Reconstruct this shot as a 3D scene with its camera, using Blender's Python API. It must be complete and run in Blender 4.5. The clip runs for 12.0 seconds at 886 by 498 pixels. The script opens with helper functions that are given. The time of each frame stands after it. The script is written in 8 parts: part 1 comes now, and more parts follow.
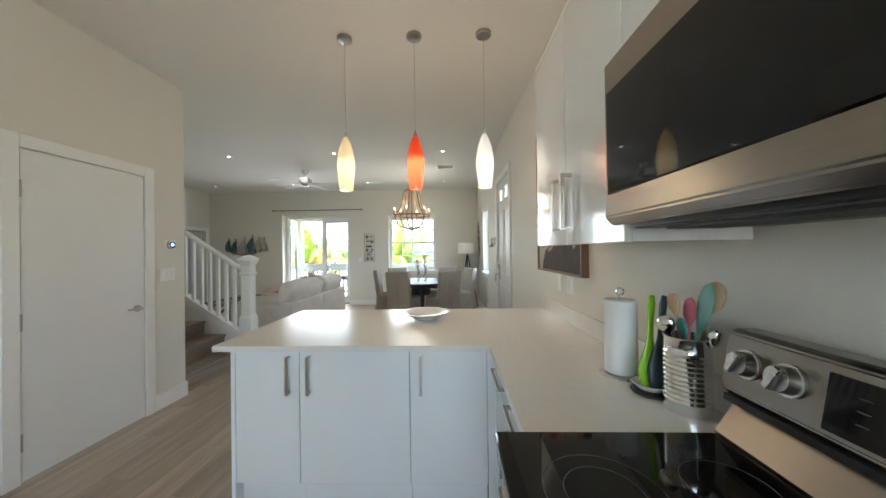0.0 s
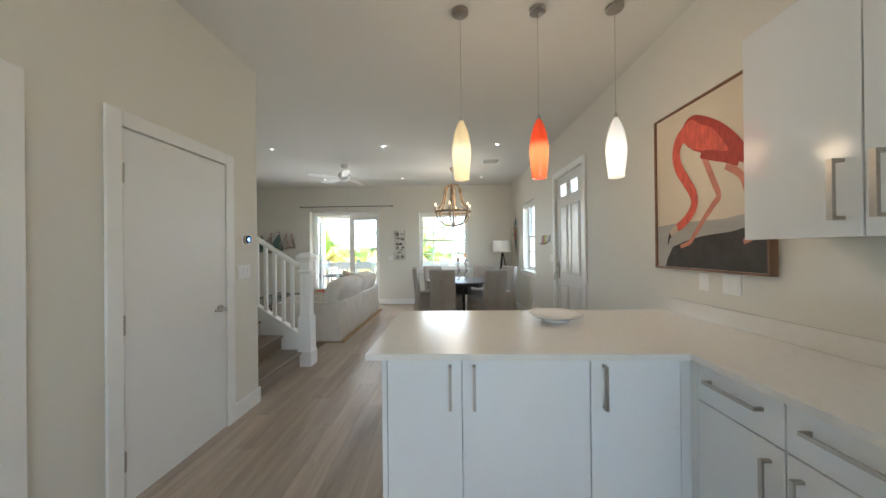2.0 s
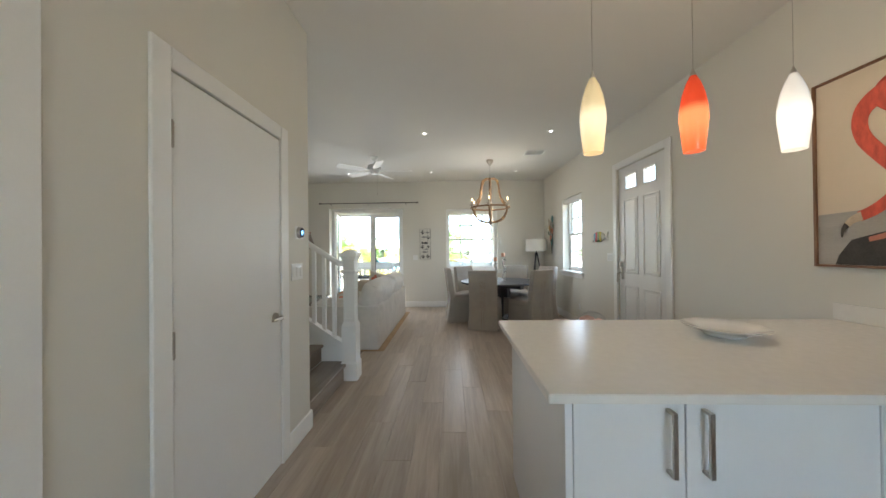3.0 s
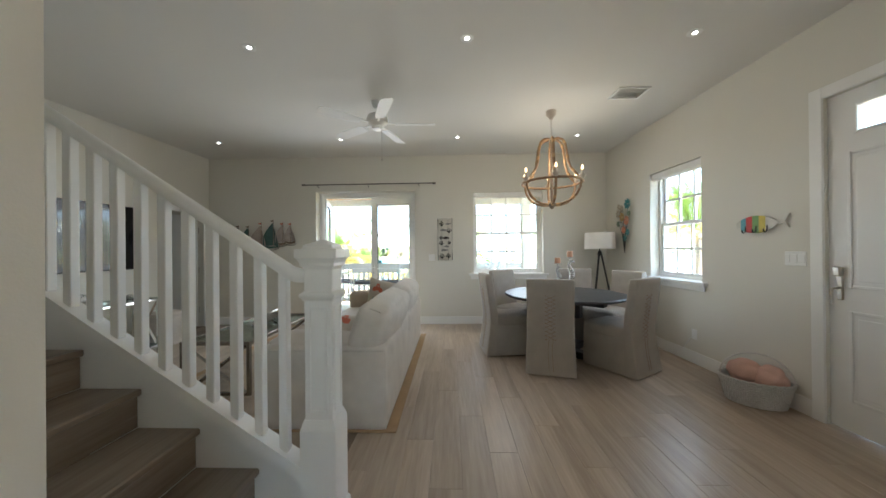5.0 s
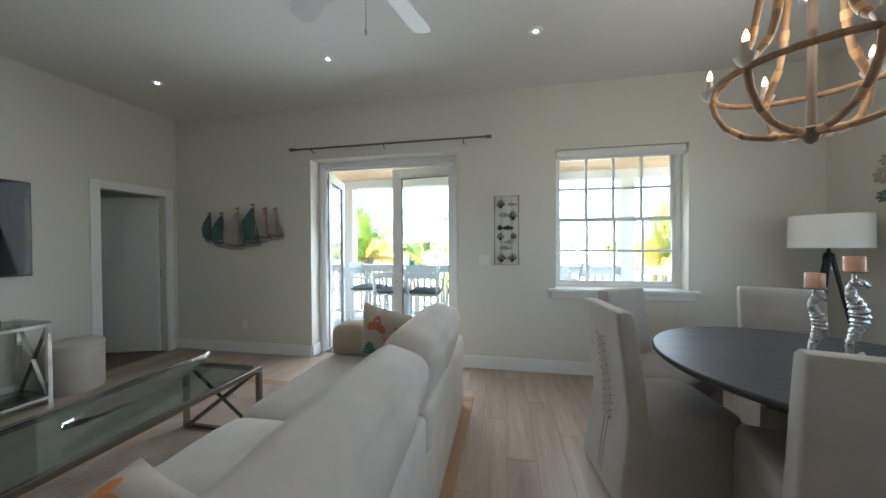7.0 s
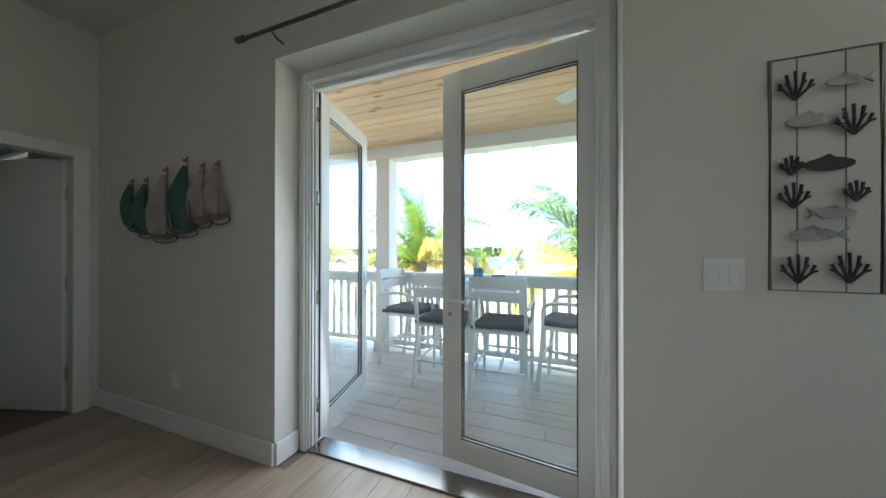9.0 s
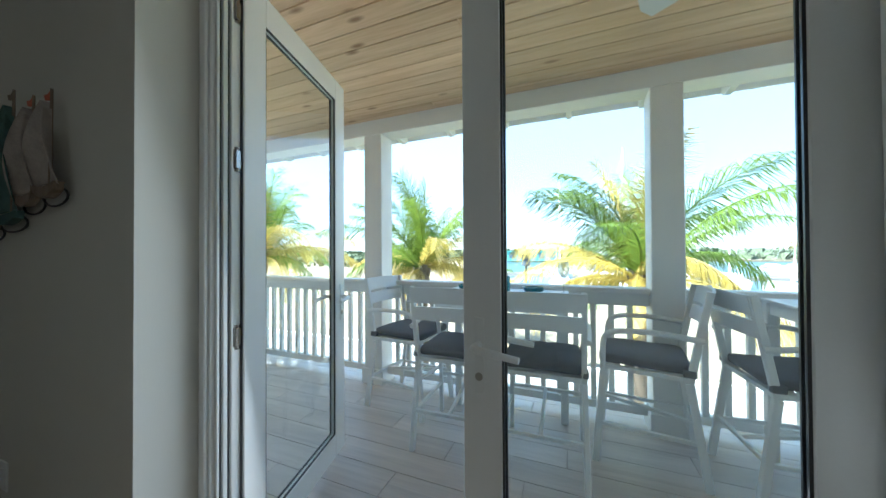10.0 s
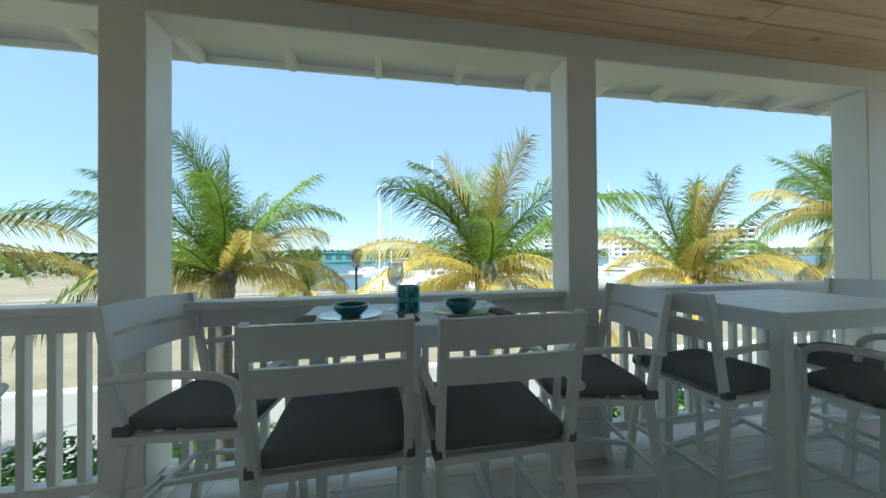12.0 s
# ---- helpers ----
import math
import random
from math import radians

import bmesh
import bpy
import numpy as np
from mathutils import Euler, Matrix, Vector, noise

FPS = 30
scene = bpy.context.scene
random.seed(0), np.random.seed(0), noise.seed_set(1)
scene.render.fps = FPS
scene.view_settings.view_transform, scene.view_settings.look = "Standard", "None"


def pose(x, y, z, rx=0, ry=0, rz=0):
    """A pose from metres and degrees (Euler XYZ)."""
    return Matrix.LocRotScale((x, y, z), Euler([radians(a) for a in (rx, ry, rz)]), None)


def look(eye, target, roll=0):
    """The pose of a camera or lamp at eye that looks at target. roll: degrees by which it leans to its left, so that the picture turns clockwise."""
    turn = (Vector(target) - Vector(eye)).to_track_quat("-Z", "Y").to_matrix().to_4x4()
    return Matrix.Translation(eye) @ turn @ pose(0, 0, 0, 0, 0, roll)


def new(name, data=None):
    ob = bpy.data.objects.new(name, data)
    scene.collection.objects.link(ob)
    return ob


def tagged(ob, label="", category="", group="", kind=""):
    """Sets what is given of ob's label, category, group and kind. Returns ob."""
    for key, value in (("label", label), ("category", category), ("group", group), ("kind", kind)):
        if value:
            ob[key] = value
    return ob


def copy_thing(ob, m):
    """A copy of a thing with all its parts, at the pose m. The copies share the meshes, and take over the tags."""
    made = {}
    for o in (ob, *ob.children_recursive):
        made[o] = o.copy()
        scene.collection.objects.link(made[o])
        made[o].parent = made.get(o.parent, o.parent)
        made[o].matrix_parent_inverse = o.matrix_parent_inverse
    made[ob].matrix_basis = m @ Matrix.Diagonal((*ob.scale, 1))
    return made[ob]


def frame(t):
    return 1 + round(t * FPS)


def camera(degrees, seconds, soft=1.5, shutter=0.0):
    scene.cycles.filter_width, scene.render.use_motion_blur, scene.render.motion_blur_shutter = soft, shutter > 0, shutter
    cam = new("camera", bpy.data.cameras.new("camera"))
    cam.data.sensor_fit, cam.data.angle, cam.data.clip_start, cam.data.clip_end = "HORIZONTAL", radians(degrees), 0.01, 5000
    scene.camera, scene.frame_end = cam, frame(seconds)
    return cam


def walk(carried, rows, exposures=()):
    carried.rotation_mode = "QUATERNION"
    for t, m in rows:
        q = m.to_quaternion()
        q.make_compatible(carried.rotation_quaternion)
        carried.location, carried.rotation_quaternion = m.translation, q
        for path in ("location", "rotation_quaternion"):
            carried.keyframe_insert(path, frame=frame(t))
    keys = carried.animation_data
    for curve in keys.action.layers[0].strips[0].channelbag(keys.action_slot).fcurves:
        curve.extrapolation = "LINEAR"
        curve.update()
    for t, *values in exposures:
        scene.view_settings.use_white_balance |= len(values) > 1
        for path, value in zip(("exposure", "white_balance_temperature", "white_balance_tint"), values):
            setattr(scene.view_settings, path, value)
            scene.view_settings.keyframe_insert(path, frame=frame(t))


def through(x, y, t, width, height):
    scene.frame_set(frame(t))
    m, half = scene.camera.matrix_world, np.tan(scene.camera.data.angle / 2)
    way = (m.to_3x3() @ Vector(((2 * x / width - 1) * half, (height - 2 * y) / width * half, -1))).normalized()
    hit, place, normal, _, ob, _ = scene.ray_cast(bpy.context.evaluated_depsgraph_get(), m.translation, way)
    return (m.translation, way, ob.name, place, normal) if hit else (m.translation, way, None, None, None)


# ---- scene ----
cam = camera(108.9, 12.0)
PATH = [
    (0, (0.182, 0.574, 1.382), (0.12, 2.573, 1.394), -0.8),
    (0.5, (0.06, 0.588, 1.393), (0.001, 2.587, 1.397), -0.7),
    (1, (-0.102, 0.61, 1.383), (-0.161, 2.61, 1.391), -0.7),
    (1.5, (-0.347, 0.651, 1.375), (-0.407, 2.65, 1.383), -0.7),
    (2, (-0.688, 0.766, 1.369), (-0.741, 2.766, 1.374), -0.6),
    (2.5, (-1.055, 0.956, 1.363), (-1.111, 2.956, 1.368), -0.6),
    (3, (-1.373, 1.226, 1.336), (-1.426, 3.225, 1.347), -0.6),
    (3.5, (-1.59, 1.636, 1.34), (-1.639, 3.635, 1.346), -0.6),
    (3.7, (-1.666, 1.839, 1.338), (-1.719, 3.838, 1.344), -0.7),
    (5.3, (-1.903, 3.486, 1.313), (-1.959, 5.485, 1.317), -0.5),
    (5.5, (-1.924, 3.698, 1.311), (-1.974, 5.698, 1.312), -0.5),
    (6, (-1.942, 4.228, 1.308), (-2.026, 6.226, 1.307), -0.5),
    (6.5, (-1.966, 4.778, 1.348), (-2.176, 6.767, 1.331), -0.4),
    (7, (-2.03, 5.338, 1.349), (-2.405, 7.302, 1.323), -0.3),
    (7.4, (-2.153, 5.782, 1.328), (-2.693, 7.708, 1.308), -0.5),
    (7.5, (-2.172, 5.884, 1.327), (-2.75, 7.798, 1.31), -0.5),
    (7.7, (-2.232, 6.094, 1.336), (-2.861, 7.993, 1.326), -0.4),
    (9.3, (-2.828, 7.731, 1.254), (-3.582, 9.584, 1.267), -0.1),
    (9.5, (-2.902, 7.907, 1.254), (-3.662, 9.757, 1.273), -0.2),
    (10, (-3.109, 8.278, 1.256), (-3.867, 10.129, 1.276), -0.3),
    (10.5, (-3.274, 8.62, 1.221), (-3.924, 10.511, 1.241), -0.2),
    (11, (-3.422, 8.854, 1.219), (-3.864, 10.805, 1.236), -0.3),
    (11.5, (-3.562, 9.011, 1.212), (-3.652, 11.008, 1.236), -0.4),
    (12, (-3.68, 9.145, 1.23), (-3.332, 11.114, 1.249), -0.5),
]
walk(cam, [(t, look(eye, target, roll)) for t, eye, target, roll in PATH], ((0, 4.08, 6000, 7), (1.5, 4.05, 6000, 8), (2.5, 3.97, 6000, 8), (3.5, 3.87, 6150, 9), (6.0, 3.8, 5950, 7), (7.0, 3.62, 5650, 7), (7.7, 3.4, 5500, 6), (9.3, 2.82, 5700, 4), (10.0, 2.3, 5500, 2), (10.5, 1.6, 5400, -2), (11.0, 1.25, 5700, -2), (12.0, 1.03, 5900, -3)))

# ---- world and light ----
world = bpy.data.worlds.new("daylight")
scene.world = world
world.use_nodes = True
_n = world.node_tree.nodes
_sky = _n.new("ShaderNodeTexSky")
_sky.sky_type = "NISHITA"
_sky.sun_disc = False
_sky.sun_elevation = radians(58)
_sky.sun_rotation = radians(238)
_sky.air_density, _sky.dust_density, _sky.ozone_density = 1.0, 0.1, 2.5
_n["Background"].inputs[1].default_value = 0.13
_haze = _n.new("ShaderNodeMix")
_haze.data_type = "RGBA"
_haze.inputs[0].default_value = 0.68
_haze.inputs[7].default_value = (2.0, 2.75, 3.65, 1)
world.node_tree.links.new(_sky.outputs[0], _haze.inputs[6])
world.node_tree.links.new(_haze.outputs[2], _n["Background"].inputs[0])
_sun = bpy.data.lights.new("sun", "SUN")
_sun.energy, _sun.angle, _sun.color = 5.0, radians(0.55), (1.0, 0.95, 0.86)
new("sun", _sun).matrix_world = look((-20, -10, 36), (0, 4, 0))


def area_lamp(name, eye, target, sx, sy, watts, col=(1, 1, 1)):
    d = bpy.data.lights.new(name, "AREA")
    d.shape, d.size, d.size_y, d.energy, d.color = "RECTANGLE", sx, sy, watts, col
    d.spread = radians(150)
    ob = new(name, d)
    ob.matrix_world = look(eye, target)
    return ob


def point_lamp(name, at, watts, radius, col=(1.0, 0.84, 0.66)):
    d = bpy.data.lights.new(name, "POINT")
    d.energy, d.shadow_soft_size, d.color = watts, radius, col
    ob = new(name, d)
    ob.location = at
    return ob


# area lamps stand in for daylight that enters through the real openings
area_lamp("skylight_french_doors", (-3.42, 9.02, 1.25), (-3.42, 5, 0.3), 1.6, 2.2, 2.45, (0.985, 0.975, 0.975))
area_lamp("skylight_far_window", (-0.88, 8.93, 1.62), (-0.88, 5, 0.0), 1.15, 1.35, 0.95, (0.985, 0.975, 0.975))
area_lamp("skylight_side_window", (0.98, 7.17, 1.62), (-3, 7.0, 0.2), 0.8, 1.35, 0.5, (0.985, 0.975, 0.975))
# added fill for the cabinet fronts; its window is unseen and assumed
area_lamp("kitchen_fill", (-0.3, -2.85, 1.6), (-0.9, 2, 0.5), 1.9, 1.2, 1.08, (0.99, 0.98, 0.97))


# ---- materials ----
def _base(name):
    m = bpy.data.materials.new(name)
    m.use_nodes = True
    return m, m.node_tree.nodes, m.node_tree.links, m.node_tree.nodes["Principled BSDF"]


def paint(name, col, rough=0.5, metal=0.0, scale=3.0, vary=0.06, fine=120.0, bump=0.05, coat=0.0, stretch=(1, 1, 1), rnd=0.0, spec=0.5):
    """A surface with broad stains, fine grain and relief."""
    m, n, l, b = _base(name)
    tc = n.new("ShaderNodeTexCoord")
    mp = n.new("ShaderNodeMapping")
    mp.inputs["Scale"].default_value = stretch
    l.new(tc.outputs["Object"], mp.inputs[0])
    a, f = n.new("ShaderNodeTexNoise"), n.new("ShaderNodeTexNoise")
    a.inputs["Scale"].default_value, f.inputs["Scale"].default_value = scale, fine
    a.inputs["Detail"].default_value = 5
    l.new(mp.outputs[0], a.inputs["Vector"])
    l.new(mp.outputs[0], f.inputs["Vector"])
    mix = n.new("ShaderNodeMath")
    mix.operation = "MULTIPLY_ADD"
    mix.inputs[1].default_value = 0.65
    l.new(a.outputs[0], mix.inputs[0])
    sc = n.new("ShaderNodeMath")
    sc.operation = "MULTIPLY"
    sc.inputs[1].default_value = 0.35
    l.new(f.outputs[0], sc.inputs[0])
    l.new(sc.outputs[0], mix.inputs[2])
    rp = n.new("ShaderNodeValToRGB")
    rp.color_ramp.elements[0].position, rp.color_ramp.elements[1].position = 0.3, 0.7
    rp.color_ramp.elements[0].color = [c * (1 - vary) for c in col] + [1]
    rp.color_ramp.elements[1].color = [min(1, c * (1 + vary)) for c in col] + [1]
    l.new(mix.outputs[0], rp.inputs[0])
    out = rp.outputs[0]
    if rnd:
        oi, hs = n.new("ShaderNodeObjectInfo"), n.new("ShaderNodeHueSaturation")
        mr = n.new("ShaderNodeMapRange")
        mr.inputs[3].default_value, mr.inputs[4].default_value = 1 - rnd, 1 + rnd
        l.new(oi.outputs["Random"], mr.inputs[0])
        l.new(mr.outputs[0], hs.inputs["Value"])
        l.new(out, hs.inputs["Color"])
        out = hs.outputs[0]
    l.new(out, b.inputs["Base Color"])
    b.inputs["Metallic"].default_value = metal
    rr = n.new("ShaderNodeMapRange")
    rr.inputs[3].default_value, rr.inputs[4].default_value = max(0, rough - 0.06), min(1, rough + 0.06)
    l.new(a.outputs[0], rr.inputs[0])
    l.new(rr.outputs[0], b.inputs["Roughness"])
    b.inputs["Coat Weight"].default_value = coat
    b.inputs["Coat Roughness"].default_value = 0.05
    b.inputs["Specular IOR Level"].default_value = spec
    if bump:
        bp = n.new("ShaderNodeBump")
        bp.inputs["Strength"].default_value, bp.inputs["Distance"].default_value = bump, 0.01
        l.new(f.outputs[0], bp.inputs["Height"])
        l.new(bp.outputs[0], b.inputs["Normal"])
    return m


def wood(name, dark, light, rough=0.45, along="Y", scale=1.0, rnd=0.12, knots=False, island=False, bump=0.12):
    """Grain that runs along one axis, with broad bands, fine fibre and an own tone for each piece."""
    m, n, l, b = _base(name)
    tc, mp = n.new("ShaderNodeTexCoord"), n.new("ShaderNodeMapping")
    k = {"X": (0.9, 14, 14), "Y": (14, 0.9, 14), "Z": (14, 14, 0.9)}[along]
    mp.inputs["Scale"].default_value = [c * scale for c in k]
    src = n.new("ShaderNodeNewGeometry").outputs["Random Per Island"] if island else n.new("ShaderNodeObjectInfo").outputs["Random"]
    off = n.new("ShaderNodeVectorMath")
    off.operation = "MULTIPLY_ADD"
    off.inputs[1].default_value = (37, 53, 19)
    l.new(src, off.inputs[0])
    l.new(tc.outputs["Object"], off.inputs[2])
    l.new(off.outputs[0], mp.inputs[0])
    a, f = n.new("ShaderNodeTexNoise"), n.new("ShaderNodeTexNoise")
    a.inputs["Scale"].default_value, a.inputs["Detail"].default_value, a.inputs["Distortion"].default_value = 0.55, 6, 1.2
    f.inputs["Scale"].default_value, f.inputs["Detail"].default_value = 5.0, 4
    l.new(mp.outputs[0], a.inputs["Vector"])
    l.new(mp.outputs[0], f.inputs["Vector"])
    mx = n.new("ShaderNodeMix")
    mx.inputs[0].default_value = 0.35
    l.new(a.outputs[0], mx.inputs[2])
    l.new(f.outputs[0], mx.inputs[3])
    rp = n.new("ShaderNodeValToRGB")
    rp.color_ramp.elements[0].position, rp.color_ramp.elements[1].position = 0.33, 0.68
    rp.color_ramp.elements[0].color, rp.color_ramp.elements[1].color = (*dark, 1), (*light, 1)
    l.new(mx.outputs[0], rp.inputs[0])
    out = rp.outputs[0]
    if knots:
        mk = n.new("ShaderNodeMapping")
        mk.inputs["Scale"].default_value = (2.2, 6, 2.2) if along == "X" else (6, 2.2, 2.2)
        vo = n.new("ShaderNodeTexVoronoi")
        vo.inputs["Scale"].default_value = 1.0
        l.new(off.outputs[0], mk.inputs[0])
        l.new(mk.outputs[0], vo.inputs["Vector"])
        kr = n.new("ShaderNodeValToRGB")
        kr.color_ramp.elements[0].position, kr.color_ramp.elements[1].position = 0.05, 0.15
        kr.color_ramp.elements[0].color, kr.color_ramp.elements[1].color = (0.28, 0.14, 0.07, 1), (1, 1, 1, 1)
        l.new(vo.outputs["Distance"], kr.inputs[0])
        mm = n.new("ShaderNodeMix")
        mm.data_type, mm.blend_type = "RGBA", "MULTIPLY"
        mm.inputs[0].default_value = 0.75
        l.new(out, mm.inputs[6])
        l.new(kr.outputs[0], mm.inputs[7])
        out = mm.outputs[2]
    hs, mr = n.new("ShaderNodeHueSaturation"), n.new("ShaderNodeMapRange")
    mr.inputs[3].default_value, mr.inputs[4].default_value = 1 - rnd, 1 + rnd
    l.new(src, mr.inputs[0])
    l.new(mr.outputs[0], hs.inputs["Value"])
    l.new(out, hs.inputs["Color"])
    l.new(hs.outputs[0], b.inputs["Base Color"])
    b.inputs["Roughness"].default_value = rough
    bp = n.new("ShaderNodeBump")
    bp.inputs["Strength"].default_value, bp.inputs["Distance"].default_value = bump, 0.004
    l.new(f.outputs[0], bp.inputs["Height"])
    l.new(bp.outputs[0], b.inputs["Normal"])
    return m


def weave(name, col, dark, size=0.004, rough=0.9, bump=0.4):
    """Cloth or woven fibre: crossed threads and soft blotches."""
    if size < 0.005:
        mid = [0.65 * c + 0.35 * d for c, d in zip(col, dark)]
        return paint(name, mid, rough, scale=7, vary=0.10, fine=700, bump=0.35, spec=0.15)
    m, n, l, b = _base(name)
    tc = n.new("ShaderNodeTexCoord")
    w1, w2, a = n.new("ShaderNodeTexWave"), n.new("ShaderNodeTexWave"), n.new("ShaderNodeTexNoise")
    for w, d in ((w1, "X"), (w2, "Y")):
        w.bands_direction = d
        w.inputs["Scale"].default_value = 0.31 / size
        w.inputs["Distortion"].default_value = 1.0
        l.new(tc.outputs["Object"], w.inputs["Vector"])
    a.inputs["Scale"].default_value = 4
    a.inputs["Detail"].default_value = 6
    l.new(tc.outputs["Object"], a.inputs["Vector"])
    s = n.new("ShaderNodeMath")
    s.operation = "MULTIPLY"
    l.new(w1.outputs["Fac"], s.inputs[0])
    l.new(w2.outputs["Fac"], s.inputs[1])
    s2 = n.new("ShaderNodeMath")
    s2.operation = "MULTIPLY_ADD"
    s2.inputs[1].default_value = 0.5
    l.new(s.outputs[0], s2.inputs[0])
    l.new(a.outputs[0], s2.inputs[2])
    rp = n.new("ShaderNodeValToRGB")
    rp.color_ramp.elements[0].position, rp.color_ramp.elements[1].position = 0.35, 0.85
    rp.color_ramp.elements[0].color, rp.color_ramp.elements[1].color = (*dark, 1), (*col, 1)
    l.new(s2.outputs[0], rp.inputs[0])
    l.new(rp.outputs[0], b.inputs["Base Color"])
    b.inputs["Roughness"].default_value = rough
    b.inputs["Sheen Weight"].default_value = 0.2
    bp = n.new("ShaderNodeBump")
    bp.inputs["Strength"].default_value, bp.inputs["Distance"].default_value = bump, size
    l.new(s2.outputs[0], bp.inputs["Height"])
    l.new(bp.outputs[0], b.inputs["Normal"])
    return m


def glass(name, tint=(0.97, 0.99, 0.98), rough=0.0, gloss=0.06):
    """A clear pane: see-through with a faint mirror that grows at grazing angles."""
    m, n, l, b = _base(name)
    t, g, mx = n.new("ShaderNodeBsdfTransparent"), n.new("ShaderNodeBsdfGlossy"), n.new("ShaderNodeMixShader")
    lw, pw, ma = n.new("ShaderNodeLayerWeight"), n.new("ShaderNodeMath"), n.new("ShaderNodeMath")
    t.inputs[0].default_value = (*tint, 1)
    g.inputs["Roughness"].default_value = rough
    lw.inputs[0].default_value = 0.5
    pw.operation, ma.operation = "POWER", "MULTIPLY_ADD"
    pw.inputs[1].default_value, ma.inputs[1].default_value, ma.inputs[2].default_value = 4.0, gloss * 8, gloss * 0.6
    l.new(lw.outputs["Facing"], pw.inputs[0])
    l.new(pw.outputs[0], ma.inputs[0])
    l.new(ma.outputs[0], mx.inputs[0])
    l.new(t.outputs[0], mx.inputs[1])
    l.new(g.outputs[0], mx.inputs[2])
    l.new(mx.outputs[0], n["Material Output"].inputs[0])
    return m


def lit(name, col, strength, base=(0.8, 0.8, 0.8)):
    m, n, l, b = _base(name)
    b.inputs["Base Color"].default_value = (*base, 1)
    b.inputs["Emission Color"].default_value = (*col, 1)
    b.inputs["Emission Strength"].default_value = strength
    return m


def glow_glass(name, top, low, foot, strength):
    """Art-glass shade with a lamp inside: the glow is strongest in its lower half."""
    m, n, l, b = _base(name)
    tc, sp, rp = n.new("ShaderNodeTexCoord"), n.new("ShaderNodeSeparateXYZ"), n.new("ShaderNodeValToRGB")
    l.new(tc.outputs["Object"], sp.inputs[0])
    mr = n.new("ShaderNodeMapRange")
    mr.inputs[1].default_value, mr.inputs[2].default_value = 0.0, 0.42
    l.new(sp.outputs[2], mr.inputs[0])
    e = rp.color_ramp.elements
    e[0].position, e[0].color = 0.0, (*foot, 1)
    e[1].position, e[1].color = 1.0, (*[c * 0.3 for c in top], 1)
    for at, col in ((0.2, [0.5 * p + 0.5 * q for p, q in zip(foot, low)]), (0.36, low), (0.5, low), (0.62, [c * 0.62 for c in top])):
        e.new(at).color = (*col, 1)
    wv = n.new("ShaderNodeTexWave")
    wv.bands_direction = "Z"
    wv.inputs["Scale"].default_value, wv.inputs["Distortion"].default_value = 22, 3
    l.new(tc.outputs["Object"], wv.inputs["Vector"])
    ad = n.new("ShaderNodeMath")
    ad.operation = "MULTIPLY_ADD"
    ad.inputs[1].default_value = 0.05
    l.new(wv.outputs["Fac"], ad.inputs[0])
    l.new(mr.outputs[0], ad.inputs[2])
    l.new(ad.outputs[0], rp.inputs[0])
    b.inputs["Base Color"].default_value = (*top, 1)
    b.inputs["Roughness"].default_value = 0.12
    l.new(rp.outputs[0], b.inputs["Emission Color"])
    b.inputs["Emission Strength"].default_value = strength
    return m


M_WALL = paint("wall_paint", (0.71, 0.69, 0.625), 0.62, scale=1.3, vary=0.02, fine=260, bump=0.04)
M_CEIL = paint("ceiling_paint", (0.72, 0.705, 0.665), 0.8, scale=1.0, vary=0.02, fine=200, bump=0.05)
M_TRIM = paint("trim_paint", (0.84, 0.84, 0.82), 0.35, scale=5, vary=0.02, fine=150, bump=0.02)
M_DOOR = paint("door_paint", (0.80, 0.80, 0.79), 0.32, scale=4, vary=0.02, fine=90, bump=0.02)
M_GLOSS = paint("gloss_lacquer", (0.83, 0.85, 0.86), 0.12, scale=2, vary=0.015, fine=60, bump=0.0, coat=0.6)
M_QUARTZ = paint("white_quartz", (0.80, 0.78, 0.74), 0.24, scale=30, vary=0.03, fine=400, bump=0.0, coat=0.08)
M_CHROME = paint("chrome", (0.80, 0.80, 0.80), 0.1, 1.0, scale=10, vary=0.04, fine=200, bump=0.01)
M_STEEL = paint("brushed_steel", (0.34, 0.315, 0.285), 0.22, 1.0, scale=2, vary=0.06, fine=60, bump=0.04, stretch=(30, 1, 30))
M_NICKEL = paint("satin_nickel", (0.48, 0.45, 0.41), 0.3, 1.0, scale=8, vary=0.06, fine=120, bump=0.02)
M_BLACKGLASS = paint("black_glass", (0.009, 0.009, 0.010), 0.03, scale=3, vary=0.1, bump=0.0, spec=0.35)
M_BLACK = paint("black_plastic", (0.02, 0.02, 0.022), 0.4, scale=8, vary=0.15, fine=90)
M_WHITE = paint("white_plastic", (0.82, 0.82, 0.80), 0.35, scale=6, vary=0.02, fine=80, bump=0.01)
M_CERAMIC = paint("white_ceramic", (0.84, 0.83, 0.81), 0.14, scale=9, vary=0.02, fine=60, bump=0.01, coat=0.4)
M_PLANK = wood("floor_plank_oak", (0.325, 0.255, 0.19), (0.50, 0.415, 0.33), 0.36, "Y", 1.0, 0.10)
M_STEP = wood("stair_plank_oak", (0.20, 0.16, 0.125), (0.36, 0.30, 0.24), 0.4, "Y", 1.0, 0.1)
M_DECK = wood("deck_plank_tile", (0.48, 0.43, 0.40), (0.68, 0.62, 0.57), 0.35, "X", 0.8, 0.07)
M_PINE = wood("pine_board", (0.56, 0.36, 0.20), (0.80, 0.58, 0.38), 0.5, "X", 0.9, 0.1, knots=True, island=True)
M_JOINT = paint("dark_joint", (0.24, 0.19, 0.15), 0.8, scale=9, vary=0.1)
